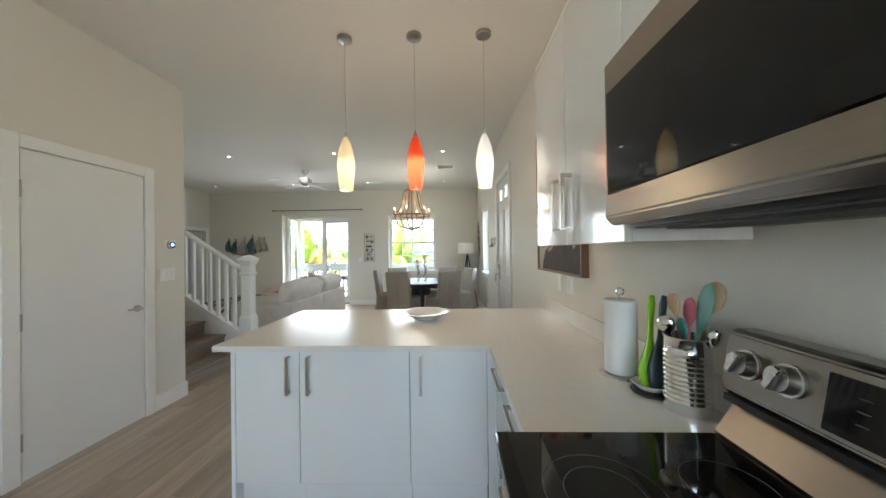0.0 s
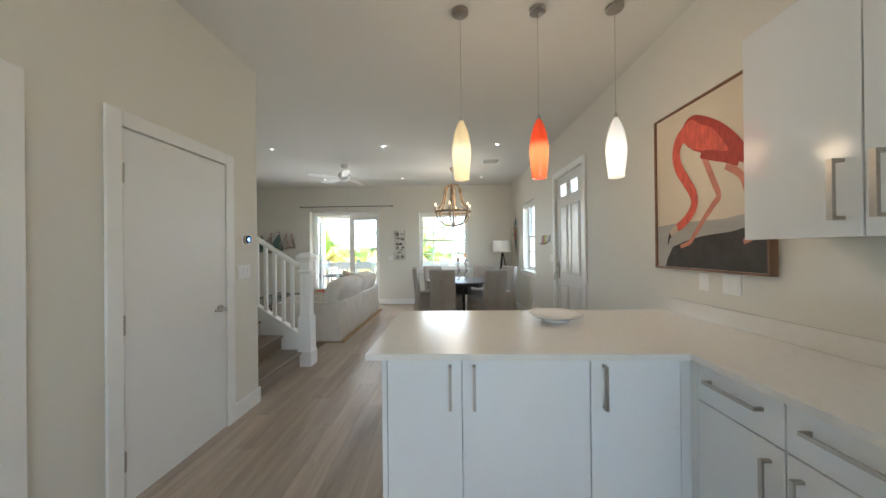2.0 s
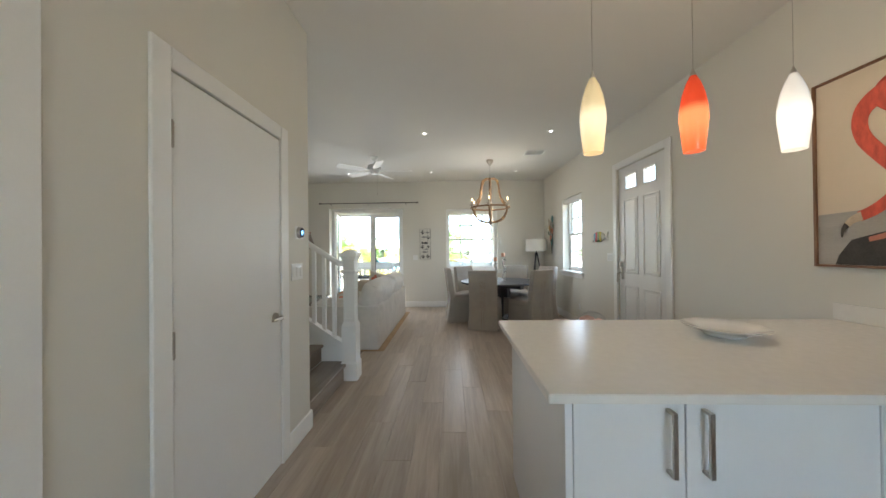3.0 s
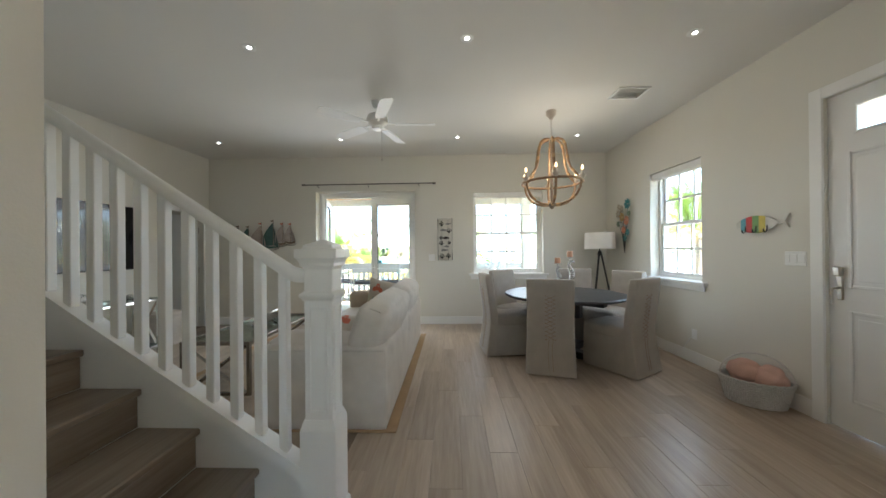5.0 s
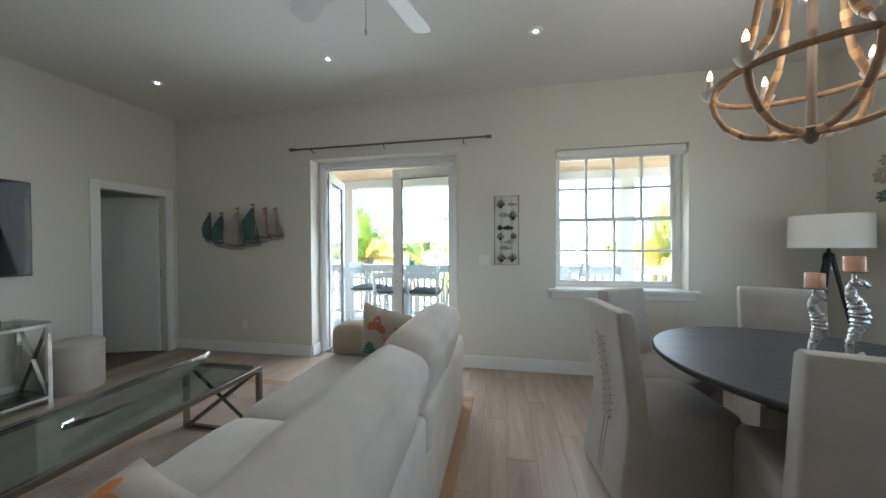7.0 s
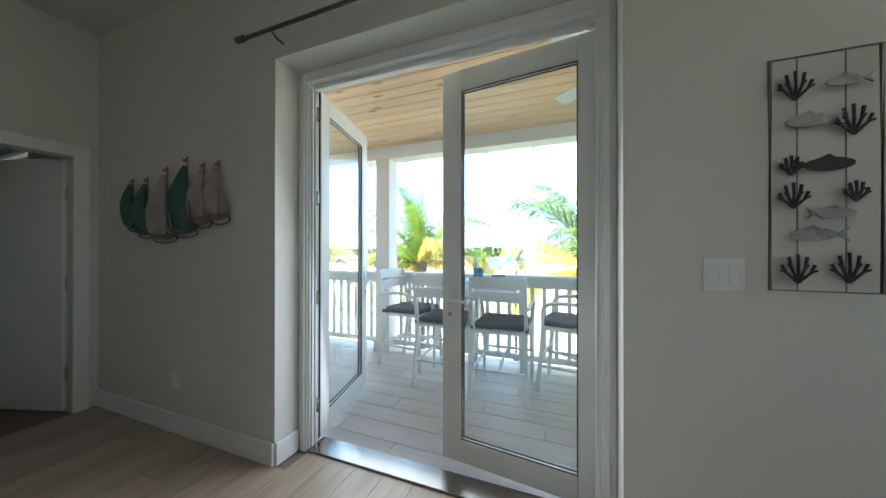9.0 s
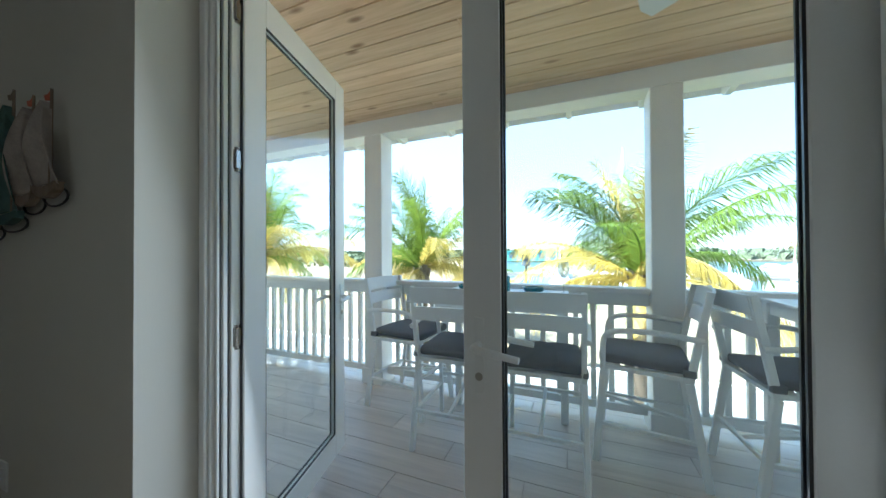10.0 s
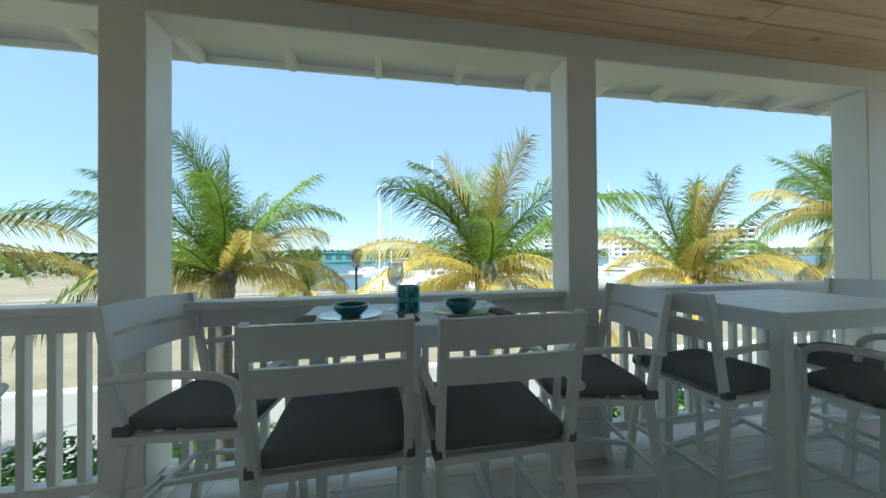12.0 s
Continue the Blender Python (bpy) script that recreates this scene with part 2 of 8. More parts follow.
M_OUTWHITE = paint("exterior_white", (0.82, 0.82, 0.80), 0.45, scale=3, vary=0.03, fine=80, bump=0.05)
M_GLASS = glass("window_glass")
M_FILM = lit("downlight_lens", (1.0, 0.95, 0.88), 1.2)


def leafy(name, col, vary=0.35, rnd=0.25, through=0.45):
    """Leaf blade: glossy front with light that shines through it."""
    m = paint(name, col, 0.45, scale=1.5, vary=vary, fine=20, bump=0.0, rnd=rnd)
    n, l = m.node_tree.nodes, m.node_tree.links
    b = n["Principled BSDF"]
    t, mx = n.new("ShaderNodeBsdfTranslucent"), n.new("ShaderNodeMixShader")
    src = b.inputs["Base Color"].links[0].from_socket
    l.new(src, t.inputs[0])
    mx.inputs[0].default_value = through
    l.new(b.outputs[0], mx.inputs[1])
    l.new(t.outputs[0], mx.inputs[2])
    l.new(mx.outputs[0], n["Material Output"].inputs[0])
    return m


# ---- building tools ----
def box(bm, a, b, bev=0.0, seg=1, m=None):
    r = bmesh.ops.create_cube(bm, size=1.0)
    vs = r["verts"]
    c = [(p + q) / 2 for p, q in zip(a, b)]
    s = [abs(q - p) for p, q in zip(a, b)]
    place = Matrix.LocRotScale(c, None, s)
    bmesh.ops.transform(bm, matrix=place if m is None else m @ place, verts=vs)
    if bev:
        es = list({e for v in vs for e in v.link_edges})
        bmesh.ops.bevel(bm, geom=es, offset=min(bev, min(s) * 0.45), segments=seg, affect="EDGES", profile=0.5)


def ring(bm, c, u, v, r, seg):
    return [bm.verts.new(Vector(c) + u * (r * math.cos(2 * math.pi * i / seg)) + v * (r * math.sin(2 * math.pi * i / seg))) for i in range(seg)]


def tube(bm, pts, r, seg=10, caps=True, closed=False):
    pts = [Vector(p) for p in pts]
    rad = r if isinstance(r, (list, tuple)) else [r] * len(pts)
    rings = []
    n = len(pts)
    for i, p in enumerate(pts):
        a, b = (pts[(i - 1) % n], pts[(i + 1) % n]) if closed else (pts[max(0, i - 1)], pts[min(n - 1, i + 1)])
        d = (b - a).normalized()
        up = Vector((0, 0, 1)) if abs(d.z) < 0.95 else Vector((1, 0, 0))
        if i and not closed:
            up = rings[-1][1]
        u = (up - d * up.dot(d)).normalized()
        rings.append((ring(bm, p, u, d.cross(u), rad[i], seg), u))
    for i in range(n if closed else n - 1):
        p, q = rings[i][0], rings[(i + 1) % n][0]
        for j in range(seg):
            bm.faces.new((p[j], p[(j + 1) % seg], q[(j + 1) % seg], q[j]))
    if caps and not closed:
        bm.faces.new(rings[0][0][::-1])
        bm.faces.new(rings[-1][0])


def lathe(bm, prof, seg=24, c=(0, 0, 0), sx=1.0, sy=1.0):
    """prof: (radius, height) from below to above."""
    rows = []
    for r, z in prof:
        rows.append([bm.verts.new((c[0] + sx * max(r, 1e-4) * math.cos(2 * math.pi * i / seg), c[1] + sy * max(r, 1e-4) * math.sin(2 * math.pi * i / seg), c[2] + z)) for i in range(seg)])
    for a, b in zip(rows, rows[1:]):
        for j in range(seg):
            bm.faces.new((a[j], a[(j + 1) % seg], b[(j + 1) % seg], b[j]))
    if prof[0][0] > 0:
        bm.faces.new(rows[0][::-1])
    if prof[-1][0] > 0:
        bm.faces.new(rows[-1])


def slab(bm, outline, z0, z1, m=None):
    """A flat shape with thickness from a closed outline in x and y."""
    lo = [bm.verts.new((x, y, z0)) for x, y in outline]
    hi = [bm.verts.new((x, y, z1)) for x, y in outline]
    bm.faces.new(lo[::-1])
    bm.faces.new(hi)
    k = len(lo)
    for i in range(k):
        bm.faces.new((lo[i], lo[(i + 1) % k], hi[(i + 1) % k], hi[i]))
    if m is not None:
        bmesh.ops.transform(bm, matrix=m, verts=lo + hi)


def soft_box(bm, a, b, puff=0.03, cuts=6, wob=0.0, seed=0, m=None, soft=0.75):
    """A cushion: a box with rounded corners, puffed faces and a few soft dents."""
    c = Vector([(p + q) / 2 for p, q in zip(a, b)])
    h = Vector([abs(q - p) / 2 for p, q in zip(a, b)])
    r = bmesh.ops.create_cube(bm, size=2.0)
    es = list({e for v in r["verts"] for e in v.link_edges})
    bmesh.ops.subdivide_edges(bm, edges=es, cuts=cuts, use_grid_fill=True)
    vs = list(bm.verts)
    rad = min(h) * soft
    for v in vs:
        p = Vector(v.co)
        p = Vector([math.copysign(abs(x) ** 0.6, x) for x in p]) if soft < 0.5 else p
        fall = [1 - abs(x) ** 2.2 for x in p]
        q = Vector([x * y for x, y in zip(p, h)])
        core = Vector([max(-(y - rad), min(y - rad, x)) for x, y in zip(q, h)])
        d = q - core
        if d.length > 1e-6 and d.length > rad:
            q = core + d.normalized() * rad
        for k in range(3):
            if abs(p[k]) > 0.999:
                q[k] += math.copysign(puff * fall[(k + 1) % 3] * fall[(k + 2) % 3], p[k])
        if wob:
            q += Vector(noise.noise_vector((q + Vector((seed * 7.3, 0, 0))) * 5)) * wob
        v.co = c + q
    if m is not None:
        bmesh.ops.transform(bm, matrix=m, verts=vs)
    return vs


def mesh(name, bm, mat, smooth=0):
    bmesh.ops.recalc_face_normals(bm, faces=bm.faces)
    me = bpy.data.meshes.new(name)
    bm.to_mesh(me)
    bm.free()
    me.materials.append(mat)
    if smooth:
        me.shade_smooth()
        me.set_sharp_from_angle(angle=radians(smooth))
    return me


def part(name, bm, mat, parent, label="", smooth=0):
    ob = new(name, mesh(name, bm, mat, smooth))
    ob.parent = parent
    return tagged(ob, label=label)


def thing(name, label, category, group="", at=None):
    ob = new(name)
    ob.empty_display_size = 0.05
    if at is not None:
        ob.matrix_basis = at
    return tagged(ob, label, category, group)


def solo(name, bm, mat, label, category, group="", at=None, smooth=0):
    ob = new(name, mesh(name, bm, mat, smooth))
    if at is not None:
        ob.matrix_basis = at
    return tagged(ob, label, category, group)


def setting(name, bm, mat, label, at=None, smooth=0, category=""):
    ob = new(name, mesh(name, bm, mat, smooth))
    if at is not None:
        ob.matrix_basis = at
    return tagged(ob, label, category or name.split("_")[0], kind="structure")


def boxes(*rows, bev=0.0):
    bm = bmesh.new()
    for a, b in rows:
        box(bm, a, b, bev)
    return bm


def pierced(bm, axis, lo, hi, t0, t1, z0, z1, holes):
    """A wall along one axis with rectangular holes (from, to, bottom, top)."""
    cuts = sorted({lo, hi, *[h[0] for h in holes], *[h[1] for h in holes]})
    for a, b in zip(cuts, cuts[1:]):
        spans = sorted((h[2], h[3]) for h in holes if h[0] <= a and h[1] >= b)
        z = z0
        for p, q in spans + [(z1, z1)]:
            if p > z:
                box(bm, (a, t0, z) if axis == "x" else (t0, a, z), (b, t1, p) if axis == "x" else (t1, b, p))
            z = q


# ---- the large structure ----
CEIL = 3.0
FAR = 8.80
RW = Matrix.Translation((0.868, 7.0, 0)) @ Matrix.Rotation(radians(1.1), 4, "Z") @ Matrix.Translation((-0.868, -7.0, 0))
RX = 0.868
CW = -2.46
LW = -6.28

bm = bmesh.new()
pierced(bm, "x", -9.6, 1.2, FAR, FAR + 0.3, -0.3, 3.3, [(-8.7, -7.6, 0.75, 2.33), (-4.315, -2.53, -0.03, 2.38), (-1.495, -0.265, 0.89, 2.33)])
setting("wall_north", bm, M_WALL, "warm grey painted wall with french doors and a window")
bm = bmesh.new()
pierced(bm, "y", -3.2, FAR + 0.1, RX, RX + 0.25, 0, 3.3, [(4.64, 5.60, 0, 2.41), (6.735, 7.61, 0.93, 2.32)])
setting("wall_east", bm, M_WALL, "warm grey painted wall with the front door and a window", RW)
bm = bmesh.new()
pierced(bm, "y", -3.0, 3.61, CW - 0.12, CW, 0, CEIL, [(1.028, 1.952, 0, 2.062), (2.408, 3.212, 0, 2.062)])
box(bm, (-7.0, 3.49, 0), (CW - 0.12, 3.61, CEIL))
setting("wall_closet", bm, M_WALL, "warm grey painted wall with two white doors")
bm = bmesh.new()
pierced(bm, "y", 3.61, FAR, LW - 0.12, LW, 0, 3.3, [(7.985, 8.655, 0, 1.98)])
setting("wall_west", bm, M_WALL, "warm grey painted wall with a doorway to the bedroom")
# the hole belongs to the added kitchen window, out of view
bm = bmesh.new()
pierced(bm, "x", -2.6, 1.2, -3.2, -3.0, 0, CEIL, [(-1.35, 0.75, 0.95, 2.25)])
setting("wall_south", bm, M_WALL, "warm grey painted kitchen wall with an added, unseen window")
setting("wall_bedroom", boxes(((-9.6, 5.4, 0), (LW - 0.12, 5.5, CEIL)), ((-9.7, 5.4, 0), (-9.6, FAR, CEIL))), M_WALL, "plain bedroom wall beyond the doorway")
bm = bmesh.new()
for a, b in (((-9.7, -3.2), (-6.4, 8.9)), ((-6.4, 4.75), (1.3, 8.9)), ((-3.9, 3.55), (1.3, 4.75)), ((-6.4, -3.2), (1.3, 3.55))):
    box(bm, (*a, CEIL), (*b, CEIL + 0.2))
setting("ceiling", bm, M_CEIL, "smooth off-white painted ceiling")
setting("wall_stairwell", boxes(((-6.5, 4.75, CEIL + 0.2), (-3.8, 4.85, 5.4)), ((-6.5, 3.45, CEIL + 0.2), (-3.8, 3.55, 5.4)), ((-3.9, 3.55, CEIL + 0.2), (-3.8, 4.75, 5.4)), ((-6.5, 3.55, CEIL + 0.2), (-6.4, 4.75, 5.4)), ((-6.5, 3.45, 5.4), (-3.8, 4.85, 5.5))), M_WALL, "upper walls round the stairwell")
floor = setting("floor", boxes(((-9.6, -3.2, -0.2), (1.3, FAR + 0.3, -0.006))), M_JOINT, "pale oak-look plank floor")

# skirting boards
bm = bmesh.new()
BBH = 0.135
for a, b in (((LW, FAR - 0.016, 0), (-4.315, FAR, BBH)), ((-2.53, FAR - 0.016, 0), (0.85, FAR, BBH)),
             ((CW, 3.29, 0), (CW + 0.016, 3.61, BBH)), ((CW, 2.033, 0), (CW + 0.016, 2.328, BBH)), ((CW, -3, 0), (CW + 0.016, 0.947, BBH)),
             ((CW - 0.05, 3.61, 0), (CW + 0.016, 3.626, BBH)), ((LW, 4.8, 0), (LW + 0.016, 7.89, BBH)),
             ((-4.331, FAR, 0), (-4.315, FAR + 0.17, BBH)), ((-4.315, FAR, 0), (-4.299, FAR + 0.17, BBH)), ((-2.546, FAR, 0), (-2.53, FAR + 0.17, BBH))):
    box(bm, a, b, 0.004)
setting("baseboard", bm, M_TRIM, "tall white painted baseboard")
bm = bmesh.new()
for y0, y1 in ((3.3, 4.555), (5.685, FAR - 0.02)):
    box(bm, (RX - 0.016, y0, 0), (RX, y1, BBH), 0.004)
setting("baseboard", bm, M_TRIM, "tall white painted baseboard", RW)


# doors and casings
def casing(bm, y0, y1, z1, x, out, w=0.09, t=0.02):
    """Trim round an opening in a wall that runs along y."""
    xa, xb = sorted((x, x + out * t))
    box(bm, (xa, y0 - w, 0), (xb, y0, z1 + w), 0.004)
    box(bm, (xa, y1, 0), (xb, y1 + w, z1 + w), 0.004)
    box(bm, (xa, y0, z1), (xb, y1, z1 + w), 0.004)


def lever(parent, at, side, flip=1):
    bm = bmesh.new()
    tube(bm, [(0, 0, 0), (0.012, 0, 0)], 0.028, 20)
    tube(bm, [(0.008, 0, 0), (0.05, 0, 0), (0.058, -0.02 * flip, 0), (0.058, -0.12 * flip, 0.004)], [0.011, 0.011, 0.011, 0.008], 10)
    bmesh.ops.transform(bm, matrix=Matrix.Translation(at) @ Matrix.Diagonal((side, 1, 1, 1)), verts=bm.verts)
    part("door_handle", bm, M_NICKEL, parent, "brushed nickel lever handle", 40)


def hinge(parent, at):
    bm = bmesh.new()
    tube(bm, [(0, 0, -0.054), (0, 0, 0.054)], 0.006, 8)
    for z in (-0.05, -0.03, -0.01, 0.01, 0.03):
        tube(bm, [(0, 0, z + 0.001), (0, 0, z + 0.019)], 0.008, 10)
    box(bm, (-0.008, -0.006, -0.045), (-0.004, 0.006, 0.045))
    bmesh.ops.transform(bm, matrix=Matrix.Translation(at), verts=bm.verts)
    part("hinge", bm, M_NICKEL, parent, "", 40)


def flush_door(name, y0, y1, z1, label):
    d = thing(name, label, "door")
    d["kind"] = "structure"
    part("leaf", boxes(((CW - 0.036, y0 + 0.004, 0.01), (CW + 0.006, y1 - 0.004, z1 - 0.004)), bev=0.002), M_DOOR, d)
    bm = bmesh.new()
    casing(bm, y0 - 0.004, y1 + 0.004, z1 + 0.004, CW, 1, 0.085, 0.016)
    box(bm, (CW - 0.12, y0 - 0.012, 0), (CW - 0.03, y0 - 0.001, z1))
    box(bm, (CW - 0.12, y1 + 0.001, 0), (CW - 0.03, y1 + 0.012, z1))
    box(bm, (CW - 0.12, y0 - 0.012, z1), (CW - 0.03, y1 + 0.012, z1 + 0.012))
    part("casing", bm, M_TRIM, d)
    lever(d, (CW + 0.006, y1 - 0.07, 0.94), 1)
    for z in (0.25, 0.98, 1.8):
        hinge(d, (CW + 0.012, y0 - 0.002, z))
    return d


flush_door("door_1", 2.42, 3.20, 2.05, "plain white flush closet door, shut, with lever handle")
flush_door("door_2", 1.04, 1.94, 2.05, "plain white flush door with steel hinges, shut")
for z in (0.25, 1.0, 1.8):
    hinge(bpy.data.objects["door_2"], (CW + 0.012, 1.942, z))

# bedroom door, standing open into the bedroom
d = thing("door_3", "plain white bedroom door standing open inwards", "door")
d["kind"] = "structure"
bm = bmesh.new()
box(bm, (-0.02, -0.70, 0.01), (0.02, 0, 1.97), 0.002)
bmesh.ops.transform(bm, matrix=Matrix.Translation((LW - 0.10, 8.65, 0)) @ Matrix.Rotation(radians(-72), 4, "Z"), verts=bm.verts)
part("leaf", bm, M_DOOR, d)
bm = bmesh.new()
casing(bm, 7.985, 8.655, 1.98, LW, 1)
part("casing", bm, M_TRIM, d)
for z in (0.3, 1.0, 1.7):
    hinge(d, (LW - 0.07, 8.648, z))
h = Matrix.Translation((LW - 0.10, 8.65, 0)) @ Matrix.Rotation(radians(-72), 4, "Z")
lever(d, h @ Vector((-0.02, -0.64, 0.94)), -1)

# front door in the east wall
d = thing("door_4", "white panelled front door with two small panes, shut", "door", at=RW)
d["kind"] = "structure"
Y0, Y1 = 4.64, 5.60
bm = bmesh.new()
PANES = ((4.84, 5.05), (5.205, 5.425))
pierced(bm, "y", Y0 + 0.005, Y1 - 0.005, RX + 0.02, RX + 0.065, 0.01, 2.405, [(p, q, 2.115, 2.285) for p, q in PANES])
part("leaf", bm, M_DOOR, d)
for a, w in ((4.775, 0.305), (5.175, 0.305)):
    for z0, z1 in ((0.22, 0.86), (1.02, 1.98)):
        bm = bmesh.new()
        for p, q in (((RX + 0.011, a, z0), (RX + 0.02, a + 0.022, z1)), ((RX + 0.011, a + w - 0.022, z0), (RX + 0.02, a + w, z1)), ((RX + 0.011, a + 0.022, z0), (RX + 0.02, a + w - 0.022, z0 + 0.022)), ((RX + 0.011, a + 0.022, z1 - 0.022), (RX + 0.02, a + w - 0.022, z1))):
            box(bm, p, q, 0.004)
        box(bm, (RX + 0.014, a + 0.05, z0 + 0.05), (RX + 0.0195, a + w - 0.05, z1 - 0.05), 0.005)
        part("panel", bm, M_DOOR, d, "raised moulded panel")
for p, q in PANES:
    bm = bmesh.new()
    for u, v in (((RX + 0.012, p - 0.02, 2.095), (RX + 0.02, p, 2.305)), ((RX + 0.012, q, 2.095), (RX + 0.02, q + 0.02, 2.305)), ((RX + 0.012, p, 2.095), (RX + 0.02, q, 2.115)), ((RX + 0.012, p, 2.285), (RX + 0.02, q, 2.305))):
        box(bm, u, v, 0.003)
    part("pane_frame", bm, M_DOOR, d)
    ob = part("pane", boxes(((RX + 0.035, p, 2.115), (RX + 0.045, q, 2.285))), M_GLASS, d)
    ob.visible_shadow = False
bm = bmesh.new()
casing(bm, Y0, Y1, 2.41, RX, -1, 0.085)
part("casing", bm, M_TRIM, d)
bm = bmesh.new()
box(bm, (RX + 0.004, Y1 - 0.095, 0.93), (RX + 0.02, Y1 - 0.055, 1.17), 0.006)
tube(bm, [(RX + 0.01, Y1 - 0.075, 1.02), (RX - 0.05, Y1 - 0.075, 1.01), (RX - 0.055, Y1 - 0.075, 0.9)], 0.01, 10)
box(bm, (RX - 0.02, Y1 - 0.1, 1.1), (RX + 0.01, Y1 - 0.05, 1.17), 0.008)
part("lock", bm, M_NICKEL, d, "brushed nickel latch and keypad lock", 40)


# windows
def hung_window(name, w, z0, z1, cols, at, label, depth=0.14):
    """A double-hung window; x runs across the opening, y outwards from the wall's face."""
    t = thing(name, label, "window", at=at)
    t["kind"] = "structure"
    bm = bmesh.new()
    y0, y1 = depth, depth + 0.08
    for a, b in (((0, y0, z0), (0.035, y1, z1)), ((w - 0.035, y0, z0), (w, y1, z1)), ((0.035, y0, z1 - 0.035), (w - 0.035, y1, z1)), ((0.035, y0, z0), (w - 0.035, y1, z0 + 0.035))):
        box(bm, a, b, 0.003)
    part("window_frame", bm, M_TRIM, t)
    zm = (z0 + z1) / 2
    for k, (a, b, ya) in enumerate(((z0 + 0.035, zm + 0.02, y0 + 0.012), (zm - 0.02, z1 - 0.035, y0 + 0.046))):
        bm = bmesh.new()
        x0, x1, s = 0.035, w - 0.035, 0.038
        box(bm, (x0, ya, a), (x0 + s, ya + 0.03, b), 0.003)
        box(bm, (x1 - s, ya, a), (x1, ya + 0.03, b), 0.003)
        box(bm, (x0 + s, ya, a), (x1 - s, ya + 0.03, a + s), 0.003)
        box(bm, (x0 + s, ya, b - s), (x1 - s, ya + 0.03, b), 0.003)
        for i in range(1, cols):
            x = x0 + s + (x1 - x0 - 2 * s) * i / cols
            box(bm, (x - 0.012, ya + 0.002, a + s), (x + 0.012, ya + 0.028, b - s))
        z = (a + b) / 2
        box(bm, (x0 + s, ya + 0.003, z - 0.012), (x1 - s, ya + 0.027, z + 0.012))
        sash = part("sash", bm, M_TRIM, t)
        g = part("pane", boxes(((x0 + s, ya + 0.012, a + s), (x1 - s, ya + 0.017, b - s))), M_GLASS, sash)
        g.visible_shadow = False
    bm = bmesh.new()
    box(bm, (-0.08, -0.05, z0 - 0.035), (w + 0.08, 0, z0), 0.004)
    box(bm, (0.001, 0, z0 - 0.02), (w - 0.001, depth, z0 + 0.002), 0.001)
    box(bm, (-0.05, -0.02, z0 - 0.10), (w + 0.05, 0, z0 - 0.035), 0.003)
    part("window_sill", bm, M_TRIM, t)
    bm = bmesh.new()
    box(bm, (0.01, 0.02, z1 - 0.085), (w - 0.01, 0.07, z1 - 0.004), 0.006)
    box(bm, (0.015, 0.035, z1 - 0.10), (w - 0.015, 0.055, z1 - 0.085), 0.003)
    part("blind", bm, M_WHITE, t, "white roller blind drawn all the way up")
    return t


hung_window("window_1", 1.23, 0.89, 2.33, 4, Matrix.Translation((-1.495, FAR, 0)), "white double-hung window with small panes")
hung_window("window_2", 0.875, 0.93, 2.32, 3, RW @ Matrix.Translation((RX, 7.61, 0)) @ Matrix.Rotation(radians(-90), 4, "Z"), "white double-hung window with small panes", 0.12)
hung_window("window_3", 1.1, 0.75, 2.33, 4, Matrix.Translation((-8.7, FAR, 0)), "white double-hung bedroom window")
# unseen window, added to go with the kitchen fill light
hung_window("window_4", 2.1, 0.95, 2.25, 4, Matrix.Translation((0.75, -3.0, 0)) @ Matrix.Rotation(radians(180), 4, "Z"), "assumed white kitchen window, added out of view", 0.1)

# french doors: frame and two open leaves
fd = thing("door_5", "white glazed french doors standing open to the deck", "door")
fd["kind"] = "structure"
bm = bmesh.new()
FY0, FY1 = FAR + 0.175, FAR + 0.30
for a, b in (((-4.315, FY0, -0.02), (-4.25, FY1, 2.38)), ((-2.595, FY0, -0.02), (-2.53, FY1, 2.38)), ((-4.25, FY0, 2.315), (-2.595, FY1, 2.38)),
             ((-4.25, FY0 + 0.05, 2.29), (-2.595, FY1 - 0.03, 2.315)), ((-4.29, FY0 - 0.012, 0), (-4.262, FY0, 2.36)), ((-2.585, FY0 - 0.012, 0), (-2.555, FY0, 2.36))):
    box(bm, a, b, 0.003)
for x0, x1 in ((-4.25, -4.236), (-2.609, -2.595)):
    for ya, yb in ((FY0 + 0.012, FY0 + 0.022), (FY0 + 0.034, FY0 + 0.05), (FY0 + 0.062, FY0 + 0.07)):
        box(bm, (x0, ya, 0.013), (x1, yb, 2.29), 0.002)
part("door_frame", bm, M_TRIM, fd)
bm = bmesh.new()
for x0, x1 in ((-4.25, -4.244), (-2.601, -2.595)):
    for ya in (FY0 + 0.026, FY0 + 0.054):
        box(bm, (x0, ya, 0.013), (x1, ya + 0.005, 2.29))
part("seal", bm, M_BLACK, fd, "black rubber seal in the frame")
part("threshold", boxes(((-4.25, FY0, -0.03), (-2.595, FY1 + 0.03, 0.012)), bev=0.004), M_STEEL, fd, "metal threshold")


